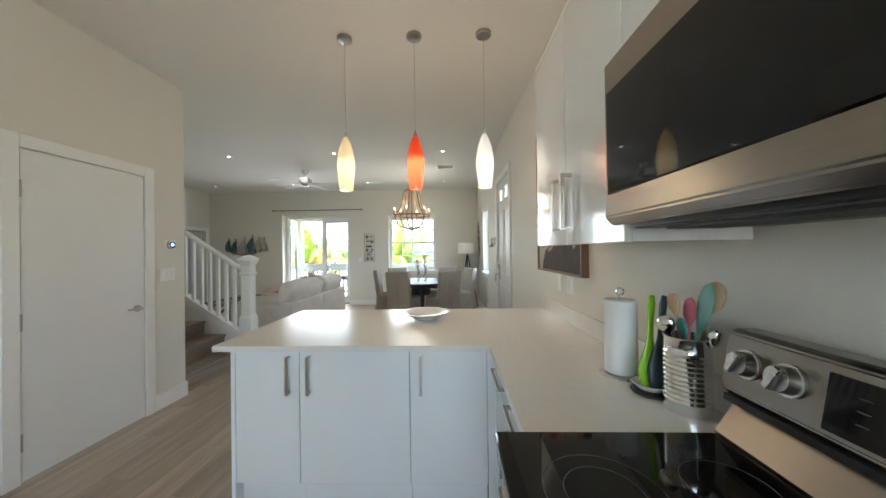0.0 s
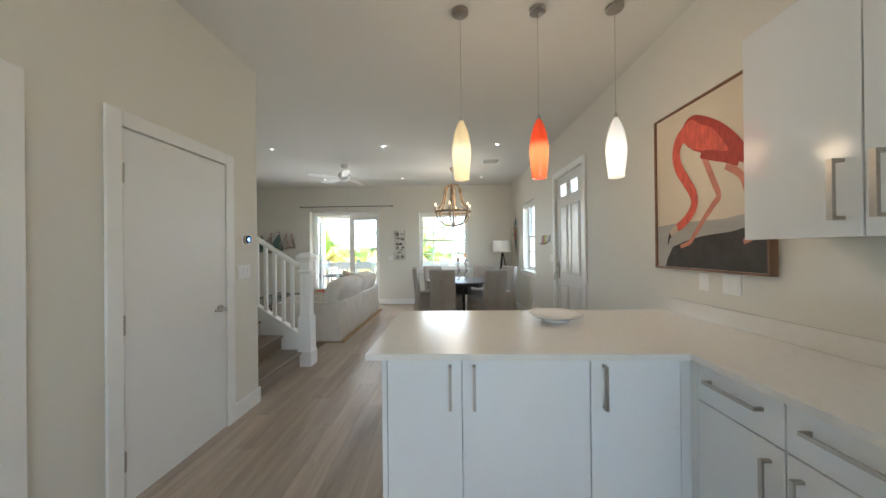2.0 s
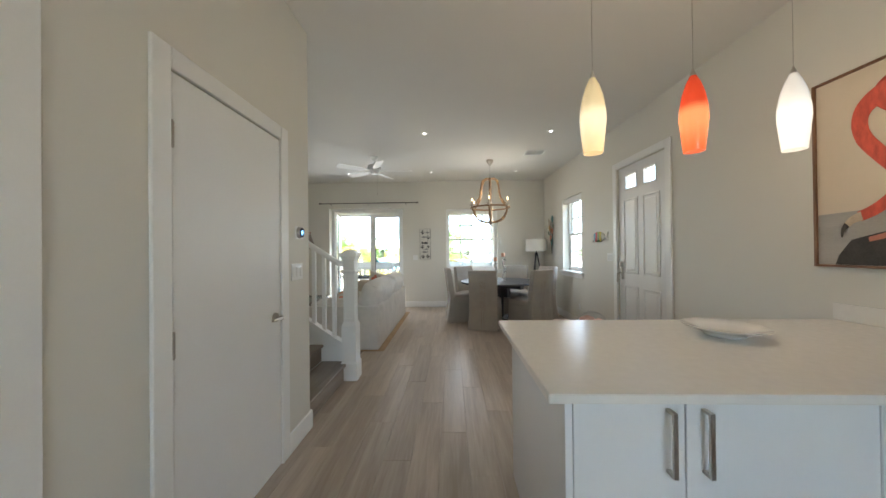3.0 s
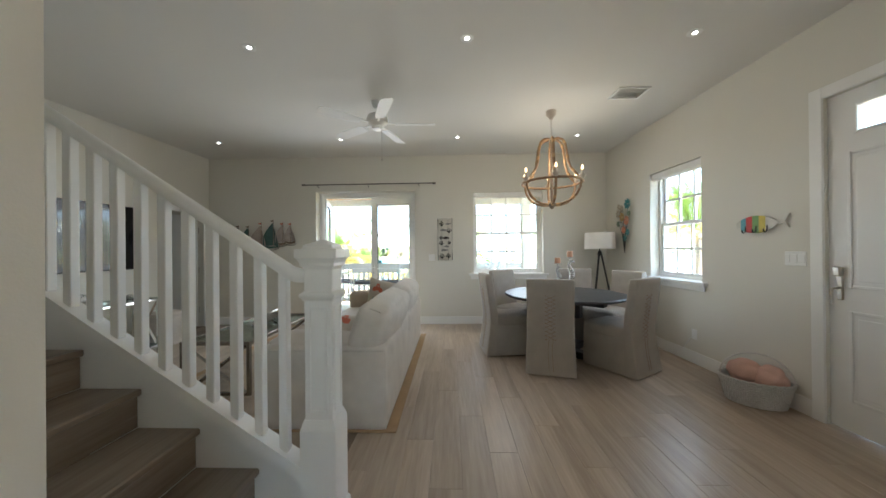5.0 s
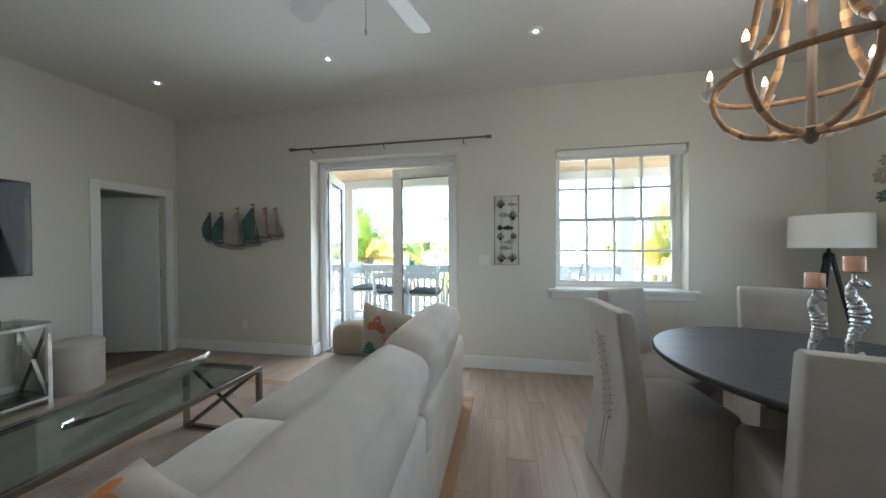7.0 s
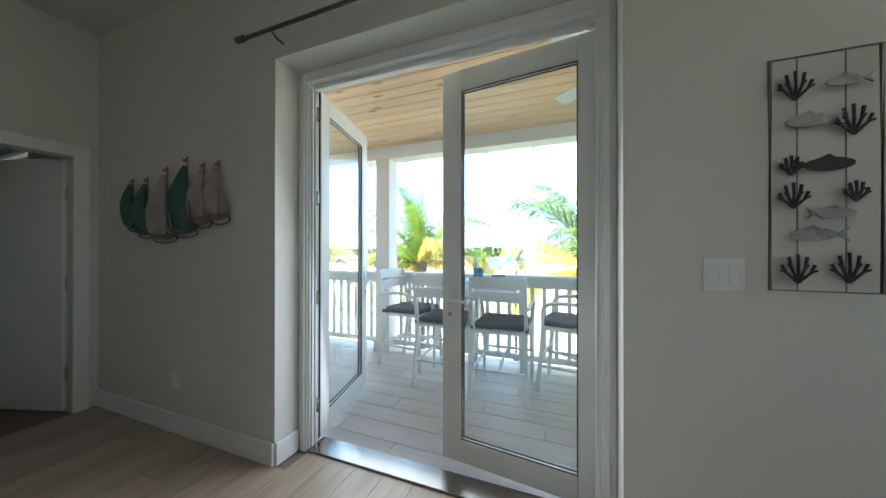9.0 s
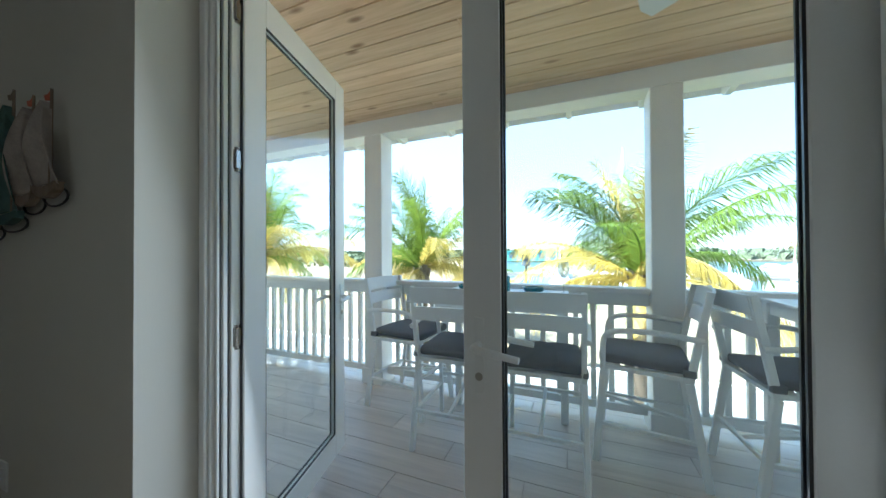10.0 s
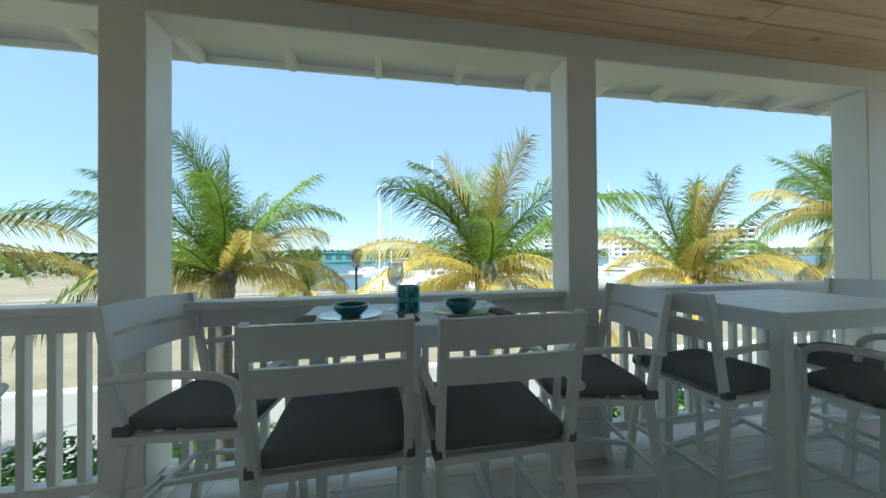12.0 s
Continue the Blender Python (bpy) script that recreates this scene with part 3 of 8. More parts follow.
def french_leaf(hx, hy, ang, mirror, L):
    """A glazed leaf, built from its hinge towards +x."""
    m = Matrix.Translation((hx, hy, 0)) @ Matrix.Rotation(radians(ang), 4, "Z") @ Matrix.Diagonal((1, mirror, 1, 1))
    T, z0, z1, s = 0.042, 0.03, 2.312, 0.122
    bm = bmesh.new()
    for a, b in (((0, 0, z0), (s, T, z1)), ((L - s, 0, z0), (L, T, z1)), ((s, 0, z0), (L - s, T, z0 + 0.13)), ((s, 0, z1 - s), (L - s, T, z1))):
        box(bm, a, b, 0.003, m=m)
    leaf = part("leaf", bm, M_TRIM, fd)
    bm = bmesh.new()
    for y in (0.004, T - 0.012):
        for a, b in (((s, y, z0 + 0.13), (s + 0.006, y + 0.008, z1 - s)), ((L - s - 0.006, y, z0 + 0.13), (L - s, y + 0.008, z1 - s)), ((s, y, z0 + 0.13), (L - s, y + 0.008, z0 + 0.136)), ((s, y, z1 - s - 0.006), (L - s, y + 0.008, z1 - s))):
            box(bm, a, b, 0, m=m)
    box(bm, (-0.004, 0.006, z0), (0.0, 0.014, z1), 0, m=m)
    box(bm, (-0.004, 0.026, z0), (0.0, 0.036, z1), 0, m=m)
    part("gasket", bm, M_BLACK, leaf, "thin black glazing gasket")
    bm = bmesh.new()
    box(bm, (s, 0.018, z0 + 0.13), (L - s, 0.024, z1 - s), 0, m=m)
    g = part("pane", bm, M_GLASS, leaf)
    g.visible_shadow = False
    bm = bmesh.new()
    for y, o in ((0, -1), (T, 1)):
        ya, yb = sorted((y, y + o * 0.008))
        box(bm, (L - 0.07, ya, 0.835), (L - 0.04, yb, 1.06), 0.006, 2, m=m)
        pts = [m @ Vector(p) for p in ((L - 0.055, y, 0.98), (L - 0.055, y + o * 0.045, 0.98), (L - 0.062, y + o * 0.055, 0.98), (L - 0.08, y + o * 0.06, 0.978), (L - 0.19, y + o * 0.062, 0.968))]
        tube(bm, pts, [0.011, 0.011, 0.011, 0.011, 0.0095], 12)
    part("door_handle", bm, M_WHITE, leaf, "white lever handle on a long plate", 40)
    bm = bmesh.new()
    for o in (-0.012, T):
        tube(bm, [m @ Vector((L - 0.055, o, 0.885)), m @ Vector((L - 0.055, o + 0.012, 0.885))], 0.012, 12)
    part("lock", bm, M_NICKEL, leaf, "", 40)
    for z in (0.25, 0.95, 1.6, 2.15):
        bm = bmesh.new()
        tube(bm, [m @ Vector((-0.012, T * 0.5, z - 0.045)), m @ Vector((-0.012, T * 0.5, z + 0.045))], 0.011, 10)
        box(bm, (-0.03, T * 0.2, z - 0.035), (0.01, T * 0.8, z + 0.035), 0.003, m=m)
        part("hinge", bm, M_STEEL, leaf, "", 40)
    return leaf


french_leaf(-4.236, 9.085, 105.6, 1, 0.872)
french_leaf(-2.558, 9.106, 173.2, -1, 0.872)

# stair: treads and risers rise to the west
SY0, SY1 = 3.61, 4.615
stair = thing("staircase", "staircase with wood-look treads and white balustrade", "staircase")
N, RISE, RUN, SX = 13, 0.176, 0.268, -2.50
for i in range(N):
    x = SX - i * RUN
    part("riser", boxes(((x - 0.02, SY0 + 0.003, i * RISE + (0.001 if i == 0 else 0)), (x, SY1 - 0.05, (i + 1) * RISE - 0.03))), M_STEP, stair)
    bm = bmesh.new()
    box(bm, (x - RUN - 0.0, SY0 + 0.003, (i + 1) * RISE - 0.03), (x + 0.025, SY1 - 0.05, (i + 1) * RISE), 0.006)
    part("tread", bm, M_STEP, stair)
bm = bmesh.new()
x1 = SX - N * RUN
slab(bm, [(SX, 0.0), (SX, RISE + 0.12), (x1, (N + 0) * RISE + 0.22), (x1, N * RISE - 0.25), (SX - 0.42, 0.0)], SY1 - 0.05, SY1 - 0.02, None)
for v in bm.verts:
    v.co = Vector((v.co.x, v.co.z, v.co.y))
part("stringer", bm, M_TRIM, stair)
SL = RISE / RUN
BY = 4.545


bm = bmesh.new()
xe = -5.4
prof = [(-0.032, 0), (-0.036, 0.02), (-0.03, 0.045), (-0.012, 0.058), (0.012, 0.058), (0.03, 0.045), (0.036, 0.02), (0.032, 0)]
rows = []
for x, z in ((-2.47, 1.182), (-2.545, 1.182), (-2.575, 1.192), (xe, 1.192 + (-2.575 - xe) * SL)):
    rows.append([bm.verts.new((x, BY + p, z + q)) for p, q in prof])
for a, b in zip(rows, rows[1:]):
    for j in range(len(prof)):
        bm.faces.new((a[j], a[(j + 1) % 8], b[(j + 1) % 8], b[j]))
bm.faces.new(rows[0])
bm.faces.new(rows[-1][::-1])
part("handrail", bm, M_TRIM, stair, "", 50)
bm = bmesh.new()
slab(bm, [(-2.50, 0.315), (xe, 0.315 + (-2.50 - xe) * SL), (xe, 0.375 + (-2.50 - xe) * SL), (-2.50, 0.375)], BY - 0.042, BY + 0.042)
for v in bm.verts:
    v.co = Vector((v.co.x, v.co.z, v.co.y))
part("shoe_rail", bm, M_TRIM, stair)
for i in range(25):
    x = -2.615 - i * 0.1077
    bm = bmesh.new()
    box(bm, (x - 0.019, BY - 0.019, 0.365 + (-2.50 - x) * SL), (x + 0.019, BY + 0.019, 1.197 + (-2.575 - x) * SL), 0.003)
    part("baluster", bm, M_TRIM, stair)
NX, NY = -2.447, 4.561
bm = bmesh.new()
box(bm, (NX - 0.06, NY - 0.06, 0.56), (NX + 0.06, NY + 0.06, 1.25), 0.004)
newel = part("newel_post", bm, M_TRIM, stair, "white panelled newel post")


def newel_part(name, prof, bev=0.002):
    """One square turned solid from a profile of half widths and heights."""
    bm = bmesh.new()
    rings = [[bm.verts.new((NX + sx * w, NY + sy * w, z)) for sx, sy in ((-1, -1), (1, -1), (1, 1), (-1, 1))] for w, z in prof]
    for lo, hi in zip(rings, rings[1:]):
        for i in range(4):
            bm.faces.new((lo[i], lo[(i + 1) % 4], hi[(i + 1) % 4], hi[i]))
    bm.faces.new(rings[0][::-1])
    bm.faces.new(rings[-1])
    bmesh.ops.bevel(bm, geom=list(bm.edges), offset=bev, segments=2, affect="EDGES")
    part(name, bm, M_TRIM, newel)


newel_part("newel_plinth", ((0.086, 0.0), (0.086, 0.175), (0.077, 0.19)))
newel_part("newel_base", ((0.076, 0.19), (0.076, 0.56), (0.063, 0.60)))
newel_part("newel_collar", ((0.064, 1.105), (0.07, 1.118), (0.076, 1.12), (0.076, 1.132), (0.064, 1.144)))
newel_part("newel_cap", ((0.0605, 1.235), (0.066, 1.25), (0.073, 1.252), (0.073, 1.265), (0.082, 1.285), (0.089, 1.287), (0.089, 1.325), (0.064, 1.328), (0.062, 1.342), (0.006, 1.366)), 0.0015)
for k in range(4):
    m = Matrix.Translation((NX, NY, 0)) @ Matrix.Rotation(radians(90 * k), 4, "Z")
    bm = bmesh.new()
    for z0, z1 in ((0.63, 1.08),):
        for a, b in (((-0.042, -0.065, z0), (-0.031, -0.0595, z1)), ((0.031, -0.065, z0), (0.042, -0.0595, z1)), ((-0.031, -0.065, z0), (0.031, -0.0595, z0 + 0.012)), ((-0.031, -0.065, z1 - 0.012), (0.031, -0.0595, z1))):
            box(bm, a, b, 0.002, m=m)
    part("panel_moulding", bm, M_TRIM, newel)


# ---- the deck ----
DZ = -0.03
setting("deck_floor", boxes(((-9.8, FAR + 0.3, -0.35), (1.4, 11.2, DZ - 0.008))), M_JOINT, "pale wood-look plank deck floor", category="floor")
bm = bmesh.new()
y = FAR + 0.3
while y < 10.9:
    x = -9.8 - random.random() * 2.5
    while x < 1.4:
        w = 3.2 + random.random() * 0.8
        box(bm, (max(-9.8, x), y + 0.002, 2.56), (min(1.4, x + w - 0.003), min(10.9, y + 0.138), 2.575), 0.004)
        x += w
    y += 0.14
box(bm, (-9.8, FAR + 0.3, 2.585), (1.4, 10.9, 2.62))
setting("ceiling_deck", bm, M_PINE, "knotty pale pine board ceiling over the deck", category="ceiling")
setting("beam", boxes(((-9.8, 10.9, 2.415), (1.4, 11.1, 2.66)), bev=0.006), M_OUTWHITE, "white painted porch beam")
POSTS = (-9.9, -7.46, -5.03, -2.595, -0.16, 1.25)
for x in POSTS:
    p = thing("porch_post", "square white painted porch post", "post", "porch posts")
    part("shaft", boxes(((x, 10.9, DZ), (x + 0.2, 11.1, 2.415)), bev=0.006), M_OUTWHITE, p)
    part("plinth", boxes(((x - 0.02, 10.88, DZ), (x + 0.22, 11.12, 0.12)), bev=0.006), M_OUTWHITE, p)
bm = bmesh.new()
rt = thing("porch_roof", "white rafter tails and roof edge above the deck", "roof")
slab(bm, [(11.1, 2.70), (11.1, 2.72), (11.62, 2.645), (11.62, 2.625)], -9.9, 1.5)
for v in bm.verts:
    v.co = Vector((v.co.z, v.co.x, v.co.y))
part("roof_board", bm, M_OUTWHITE, rt)
part("fascia", boxes(((-9.9, 11.60, 2.575), (1.5, 11.62, 2.622))), M_OUTWHITE, rt)
x = -9.753
while x < 1.3:
    bm = bmesh.new()
    slab(bm, [(11.1, 2.56), (11.1, 2.70), (11.6, 2.625), (11.6, 2.57), (11.55, 2.53)], x - 0.022, x + 0.022)
    for v in bm.verts:
        v.co = Vector((v.co.z, v.co.x, v.co.y))
    part("rafter_tail", bm, M_OUTWHITE, rt)
    x += 0.602
for a, b in zip(POSTS, POSTS[1:]):
    r = thing("deck_railing", "white painted deck railing with square balusters", "railing", "deck railings")
    x0, x1 = a + 0.2, b
    part("cap_rail", boxes(((x0, 10.93, 0.945), (x1, 11.07, 0.985)), bev=0.006), M_OUTWHITE, r)
    part("top_rail", boxes(((x0, 10.98, 0.85), (x1, 11.02, 0.945)), bev=0.004), M_OUTWHITE, r)
    part("bottom_rail", boxes(((x0, 10.97, 0.06), (x1, 11.03, 0.12)), bev=0.004), M_OUTWHITE, r)
    k = int((x1 - x0) / 0.122)
    for i in range(1, k):
        x = x0 + (x1 - x0) * i / k
        part("baluster", boxes(((x - 0.019, 10.981, 0.12), (x + 0.019, 11.019, 0.85)), bev=0.002), M_OUTWHITE, r)
# side of the deck and outer wall trim
r = thing("deck_railing", "white painted side railing of the deck", "railing", "deck railings")
part("cap_rail", boxes(((-9.87, 9.1, 0.945), (-9.73, 10.9, 0.985)), bev=0.006), M_OUTWHITE, r)
part("bottom_rail", boxes(((-9.83, 9.1, 0.06), (-9.77, 10.9, 0.12)), bev=0.004), M_OUTWHITE, r)
for i in range(1, 15):
    y = 9.1 + 1.8 * i / 15
    part("baluster", boxes(((-9.819, y - 0.019, 0.12), (-9.781, y + 0.019, 0.945)), bev=0.002), M_OUTWHITE, r)


# ---- kitchen ----
CT = 0.90


def bar_handle(parent, a, b, out, r=0.0045, off=0.032):
    """A square bar pull between two points, standing off along out."""
    a, b, o = Vector(a), Vector(b), Vector(out)
    d = (b - a).normalized()
    s = d.cross(o)
    bm = bmesh.new()

    def beam(p, q, w1, w2, u, v):
        vs = [bm.verts.new(e + u * (w1 * i) + v * (w2 * j)) for e in (p, q) for i, j in ((-1, -1), (1, -1), (1, 1), (-1, 1))]
        for f in ((0, 1, 2, 3), (7, 6, 5, 4), (0, 4, 5, 1), (1, 5, 6, 2), (2, 6, 7, 3), (3, 7, 4, 0)):
            bm.faces.new([vs[k] for k in f])
    beam(a + o * off, b + o * off, r, r * 1.5, o, s)
    beam(a + d * r, a + d * r + o * (off - r), r, r * 1.5, d, s)
    beam(b - d * r, b - d * r + o * (off - r), r, r * 1.5, d, s)
    part("handle", bm, M_NICKEL, parent, "brushed steel bar handle")


def front(parent, a, b, name="door"):
    bm = bmesh.new()
    box(bm, a, b, 0.002)
    return part(name, bm, M_GLOSS, parent)


# peninsula cabinets, facing the cook
PF = 2.24
for k, (x0, x1, hx) in enumerate(((-0.995, -0.645, -0.70), (-0.645, -0.055, -0.59), (-0.055, 0.352, 0.005))):
    c = thing("base_cabinet", "white gloss base cabinet with steel bar handle", "cabinet", "base cabinets")
    part("body", boxes(((x0 + 0.001, PF + 0.021, 0.15), (x1 - 0.001, 2.85, CT - 0.031))), M_GLOSS, c)
    dr = front(c, (x0 + 0.002, PF, 0.155), (x1 - 0.002, PF + 0.02, CT - 0.036))
    bar_handle(dr, (hx, PF, 0.635), (hx, PF, 0.835), (0, -1, 0))
    part("toe_kick", boxes(((x0 + 0.001, PF + 0.06, 0), (x1 - 0.001, PF + 0.08, 0.15))), M_GLOSS, c)
c = thing("end_panel", "white gloss panel closing the peninsula", "cabinet panel")
part("side", boxes(((-1.02, PF, 0), (-0.996, 3.12, CT - 0.031)), bev=0.002), M_GLOSS, c)
part("back", boxes(((-0.996, 2.853, 0), (0.9, 2.875, CT - 0.031))), M_GLOSS, c)
# run of drawers and cabinets beneath the side counter
for k, (y0, y1) in enumerate(((1.83, 2.2), (1.42, 1.83))):
    c = thing("base_cabinet", "white gloss base cabinet with a drawer on top", "cabinet", "base cabinets")
    part("body", boxes(((0.416, y0 + 0.001, 0.15), (0.94, y1 - 0.001, CT - 0.031))), M_GLOSS, c)
    dr = front(c, (0.395, y0 + 0.002, 0.70), (0.415, y1 - 0.002, CT - 0.036), "drawer")
    bar_handle(dr, (0.395, y0 + 0.07, 0.80), (0.395, y1 - 0.07, 0.80), (-1, 0, 0))
    dr = front(c, (0.395, y0 + 0.002, 0.155), (0.415, y1 - 0.002, 0.695))
    hy = y0 + 0.05 if k == 0 else y1 - 0.05
    bar_handle(dr, (0.395, hy, 0.45), (0.395, hy, 0.64), (-1, 0, 0))
    part("toe_kick", boxes(((0.44, y0 + 0.001, 0), (0.46, y1 - 0.001, 0.15))), M_GLOSS, c)
c = thing("corner_panel", "white gloss filler panel in the cabinet corner", "cabinet panel")
part("filler", boxes(((0.353, PF + 0.002, 0.0), (0.415, PF + 0.02, CT - 0.031)), ((0.396, 2.201, 0.0), (0.415, PF + 0.001, CT - 0.031))), M_GLOSS, c)
bm = bmesh.new()
slab(bm, [(-1.085, 2.19), (0.362, 2.19), (0.362, 1.415), (0.975, 1.415), (0.945, 3.205), (-1.085, 3.205)], CT - 0.03, CT)
bmesh.ops.bevel(bm, geom=[e for e in bm.edges], offset=0.003, segments=2, affect="EDGES")
wt = solo("countertop", bm, M_QUARTZ, "white quartz worktop with polished edge", "countertop")
bm = bmesh.new()
box(bm, (RX - 0.02, 1.42, CT), (RX - 0.001, 3.20, CT + 0.10), 0.003)
solo("backsplash", bm, M_QUARTZ, "low white quartz upstand along the wall", "backsplash", at=RW)
# wall cabinets
for y0, y1, hy in ((1.805, 2.215, 1.86), (1.395, 1.803, 1.75)):
    c = thing("wall_cabinet", "white high-gloss wall cabinet with bar handle", "cabinet", "wall cabinets")
    part("body", boxes(((0.642, y0 + 0.001, 1.40), (0.94, y1 - 0.001, 2.29)), bev=0.001), M_GLOSS, c)
    dr = front(c, (0.62, y0 + 0.0015, 1.398), (0.641, y1 - 0.0015, 2.292))
    bar_handle(dr, (0.62, hy, 1.455), (0.62, hy, 1.66), (-1, 0, 0), 0.006, 0.036)
c = thing("wall_cabinet", "white high-gloss cabinet above the microwave", "cabinet", "wall cabinets")
part("body", boxes(((0.642, 0.63, 1.848), (0.94, 1.393, 2.29))), M_GLOSS, c)
front(c, (0.62, 0.632, 1.85), (0.641, 1.391, 2.292))
# microwave hood
mw = thing("microwave", "stainless steel microwave hood with black glass door", "microwave")
X = 0.573
part("body", boxes(((X + 0.03, 0.632, 1.455), (0.95, 1.391, 1.845)), bev=0.004), M_STEEL, mw)
bm = bmesh.new()
slab(bm, [(X, 1.50), (X, 1.845), (X + 0.03, 1.845), (X + 0.03, 1.44), (X + 0.012, 1.44), (X - 0.004, 1.46)], 0.632, 1.391)
for v in bm.verts:
    v.co = Vector((v.co.x, v.co.z, v.co.y))
bmesh.ops.bevel(bm, geom=[e for e in bm.edges], offset=0.004, segments=2, affect="EDGES")
part("door", bm, M_STEEL, mw, "brushed steel door surround", 30)
part("window", boxes(((X - 0.004, 0.66, 1.515), (X + 0.002, 1.376, 1.768)), bev=0.003), M_BLACKGLASS, mw, "black glass pane")
bm = bmesh.new()
for k in range(7):
    y = 1.013 - k * 0.0096
    box(bm, (X - 0.0012, y - 0.0072, 1.475), (X - 0.0002, y, 1.487))
part("badge", bm, paint("badge_grey", (0.20, 0.19, 0.18), 0.4, 0.6), mw, "small grey maker's mark")
bm = bmesh.new()
box(bm, (X + 0.05, 0.66, 1.430), (0.93, 1.36, 1.455), 0.004)
for k in range(9):
    box(bm, (X + 0.09 + k * 0.014, 0.72, 1.424), (X + 0.096 + k * 0.014, 1.30, 1.430))
part("vent_grille", bm, M_BLACK, mw, "dark vent grille beneath")
# stove
st = thing("stove", "stainless steel range with black glass cooktop", "stove")
part("body", boxes(((0.33, 0.652, 0.05), (0.94, 1.408, 0.885)), bev=0.004), M_STEEL, st)
part("oven_door", boxes(((0.29, 0.662, 0.2), (0.33, 1.398, 0.78)), bev=0.006), M_STEEL, st)
bm = bmesh.new()
tube(bm, [(0.25, 0.72, 0.74), (0.25, 1.34, 0.74)], 0.012, 12)
for y in (0.74, 1.32):
    tube(bm, [(0.25, y, 0.74), (0.29, y, 0.74)], 0.008, 8)
part("handle", bm, M_STEEL, st, "", 40)
part("cooktop", boxes(((0.285, 0.652, 0.886), (0.845, 1.411, 0.908)), bev=0.004), M_BLACKGLASS, st, "black glass cooktop with faint rings")
M_RING = paint("ring_grey", (0.10, 0.10, 0.10), 0.4)
for cx, cy, r in ((0.47, 1.2, 0.115), (0.47, 1.2, 0.075), (0.47, 0.85, 0.09), (0.72, 1.22, 0.08), (0.72, 0.87, 0.1)):
    bm = bmesh.new()
    tube(bm, [(cx + r * math.cos(a * math.pi / 24), cy + r * math.sin(a * math.pi / 24), 0.9082) for a in range(48)], 0.0006, 4, closed=True)
    part("burner_ring", bm, M_RING, st, "thin grey burner ring")
bm = bmesh.new()
slab(bm, [(0.845, 0.886), (0.845, 0.915), (0.905, 1.0), (0.955, 1.0), (0.955, 0.886)], 0.652, 1.408)
for v in bm.verts:
    v.co = Vector((v.co.x, v.co.z, v.co.y))
part("rear_ledge", bm, M_STEEL, st)
bm = bmesh.new()
slab(bm, [(0.862, 1.03), (0.885, 1.165), (0.90, 1.175), (0.955, 1.175), (0.955, 1.01), (0.88, 1.01)], 0.652, 1.408)
for v in bm.verts:
    v.co = Vector((v.co.x, v.co.z, v.co.y))
bmesh.ops.bevel(bm, geom=[e for e in bm.edges], offset=0.004, segments=2, affect="EDGES")
cp = part("control_panel", bm, M_STEEL, st, "", 30)
# black strip paints the shade in the slit between ledge and panel
part("shadow_gap", boxes(((0.868, 0.653, 0.995), (0.95, 1.407, 1.012))), M_BLACK, st, "black strip for the shade under the panel")
tilt = Matrix.Translation((0.8735, 0, 1.098)) @ Matrix.Rotation(radians(10.5), 4, "Y")
part("display", boxes(((-0.004, 0.80, -0.056), (0.004, 1.185, 0.05))), M_BLACKGLASS, cp, "black touch panel").matrix_basis = tilt
bm = bmesh.new()
for k in range(3):
    for j in range(4):
        box(bm, (-0.0052, 1.12 - j * 0.06, 0.02 - k * 0.022), (-0.0042, 1.138 - j * 0.06, 0.0222 - k * 0.022))
part("legend", bm, paint("legend_grey", (0.05, 0.05, 0.05), 0.6), cp, "tiny grey legends").matrix_basis = tilt
M_KNOB = paint("turned_steel", (0.62, 0.61, 0.59), 0.28, 1.0, scale=6, vary=0.05, fine=120, bump=0.02)
for y in (1.345, 1.252, 0.74, 0.69):
    bm = bmesh.new()
    tube(bm, [(0, 0, 0), (-0.006, 0, 0)], 0.034, 24)
    tube(bm, [(-0.006, 0, 0), (-0.03, 0, 0)], [0.029, 0.026], 24)
    box(bm, (-0.042, -0.009, -0.027), (-0.03, 0.009, 0.027), 0.003)
    kn = part("knob", bm, M_KNOB, cp, "round steel control knob", 35)
    kn.matrix_basis = tilt @ Matrix.Translation((0, y, 0.005)) @ Matrix.Rotation(radians(25), 4, "X")

# things on the counter
M_PAPER = paint("paper_towel", (0.84, 0.83, 0.81), 0.9, scale=8, vary=0.02, fine=300, bump=0.08)
p = thing("paper_towel_holder", "white paper towel roll on a chrome stand", "paper towel", at=Matrix.Translation((0.815, 1.80, CT)))
bm = bmesh.new()
lathe(bm, [(0.074, 0), (0.076, 0.006), (0.07, 0.012), (0.02, 0.012)], 32)
tube(bm, [(0, 0, 0.01), (0, 0, 0.31)], 0.005, 8)
tube(bm, [(0.014 * math.cos(a * 0.3), 0, 0.318 + 0.014 * math.sin(a * 0.3)) for a in range(21)], 0.004, 8)
part("stand", bm, M_CHROME, p, "", 40)
bm = bmesh.new()
lathe(bm, [(0.02, 0.018), (0.055, 0.016), (0.057, 0.022), (0.057, 0.282), (0.055, 0.288), (0.02, 0.288)], 40)
part("roll", bm, M_PAPER, p, "", 40)

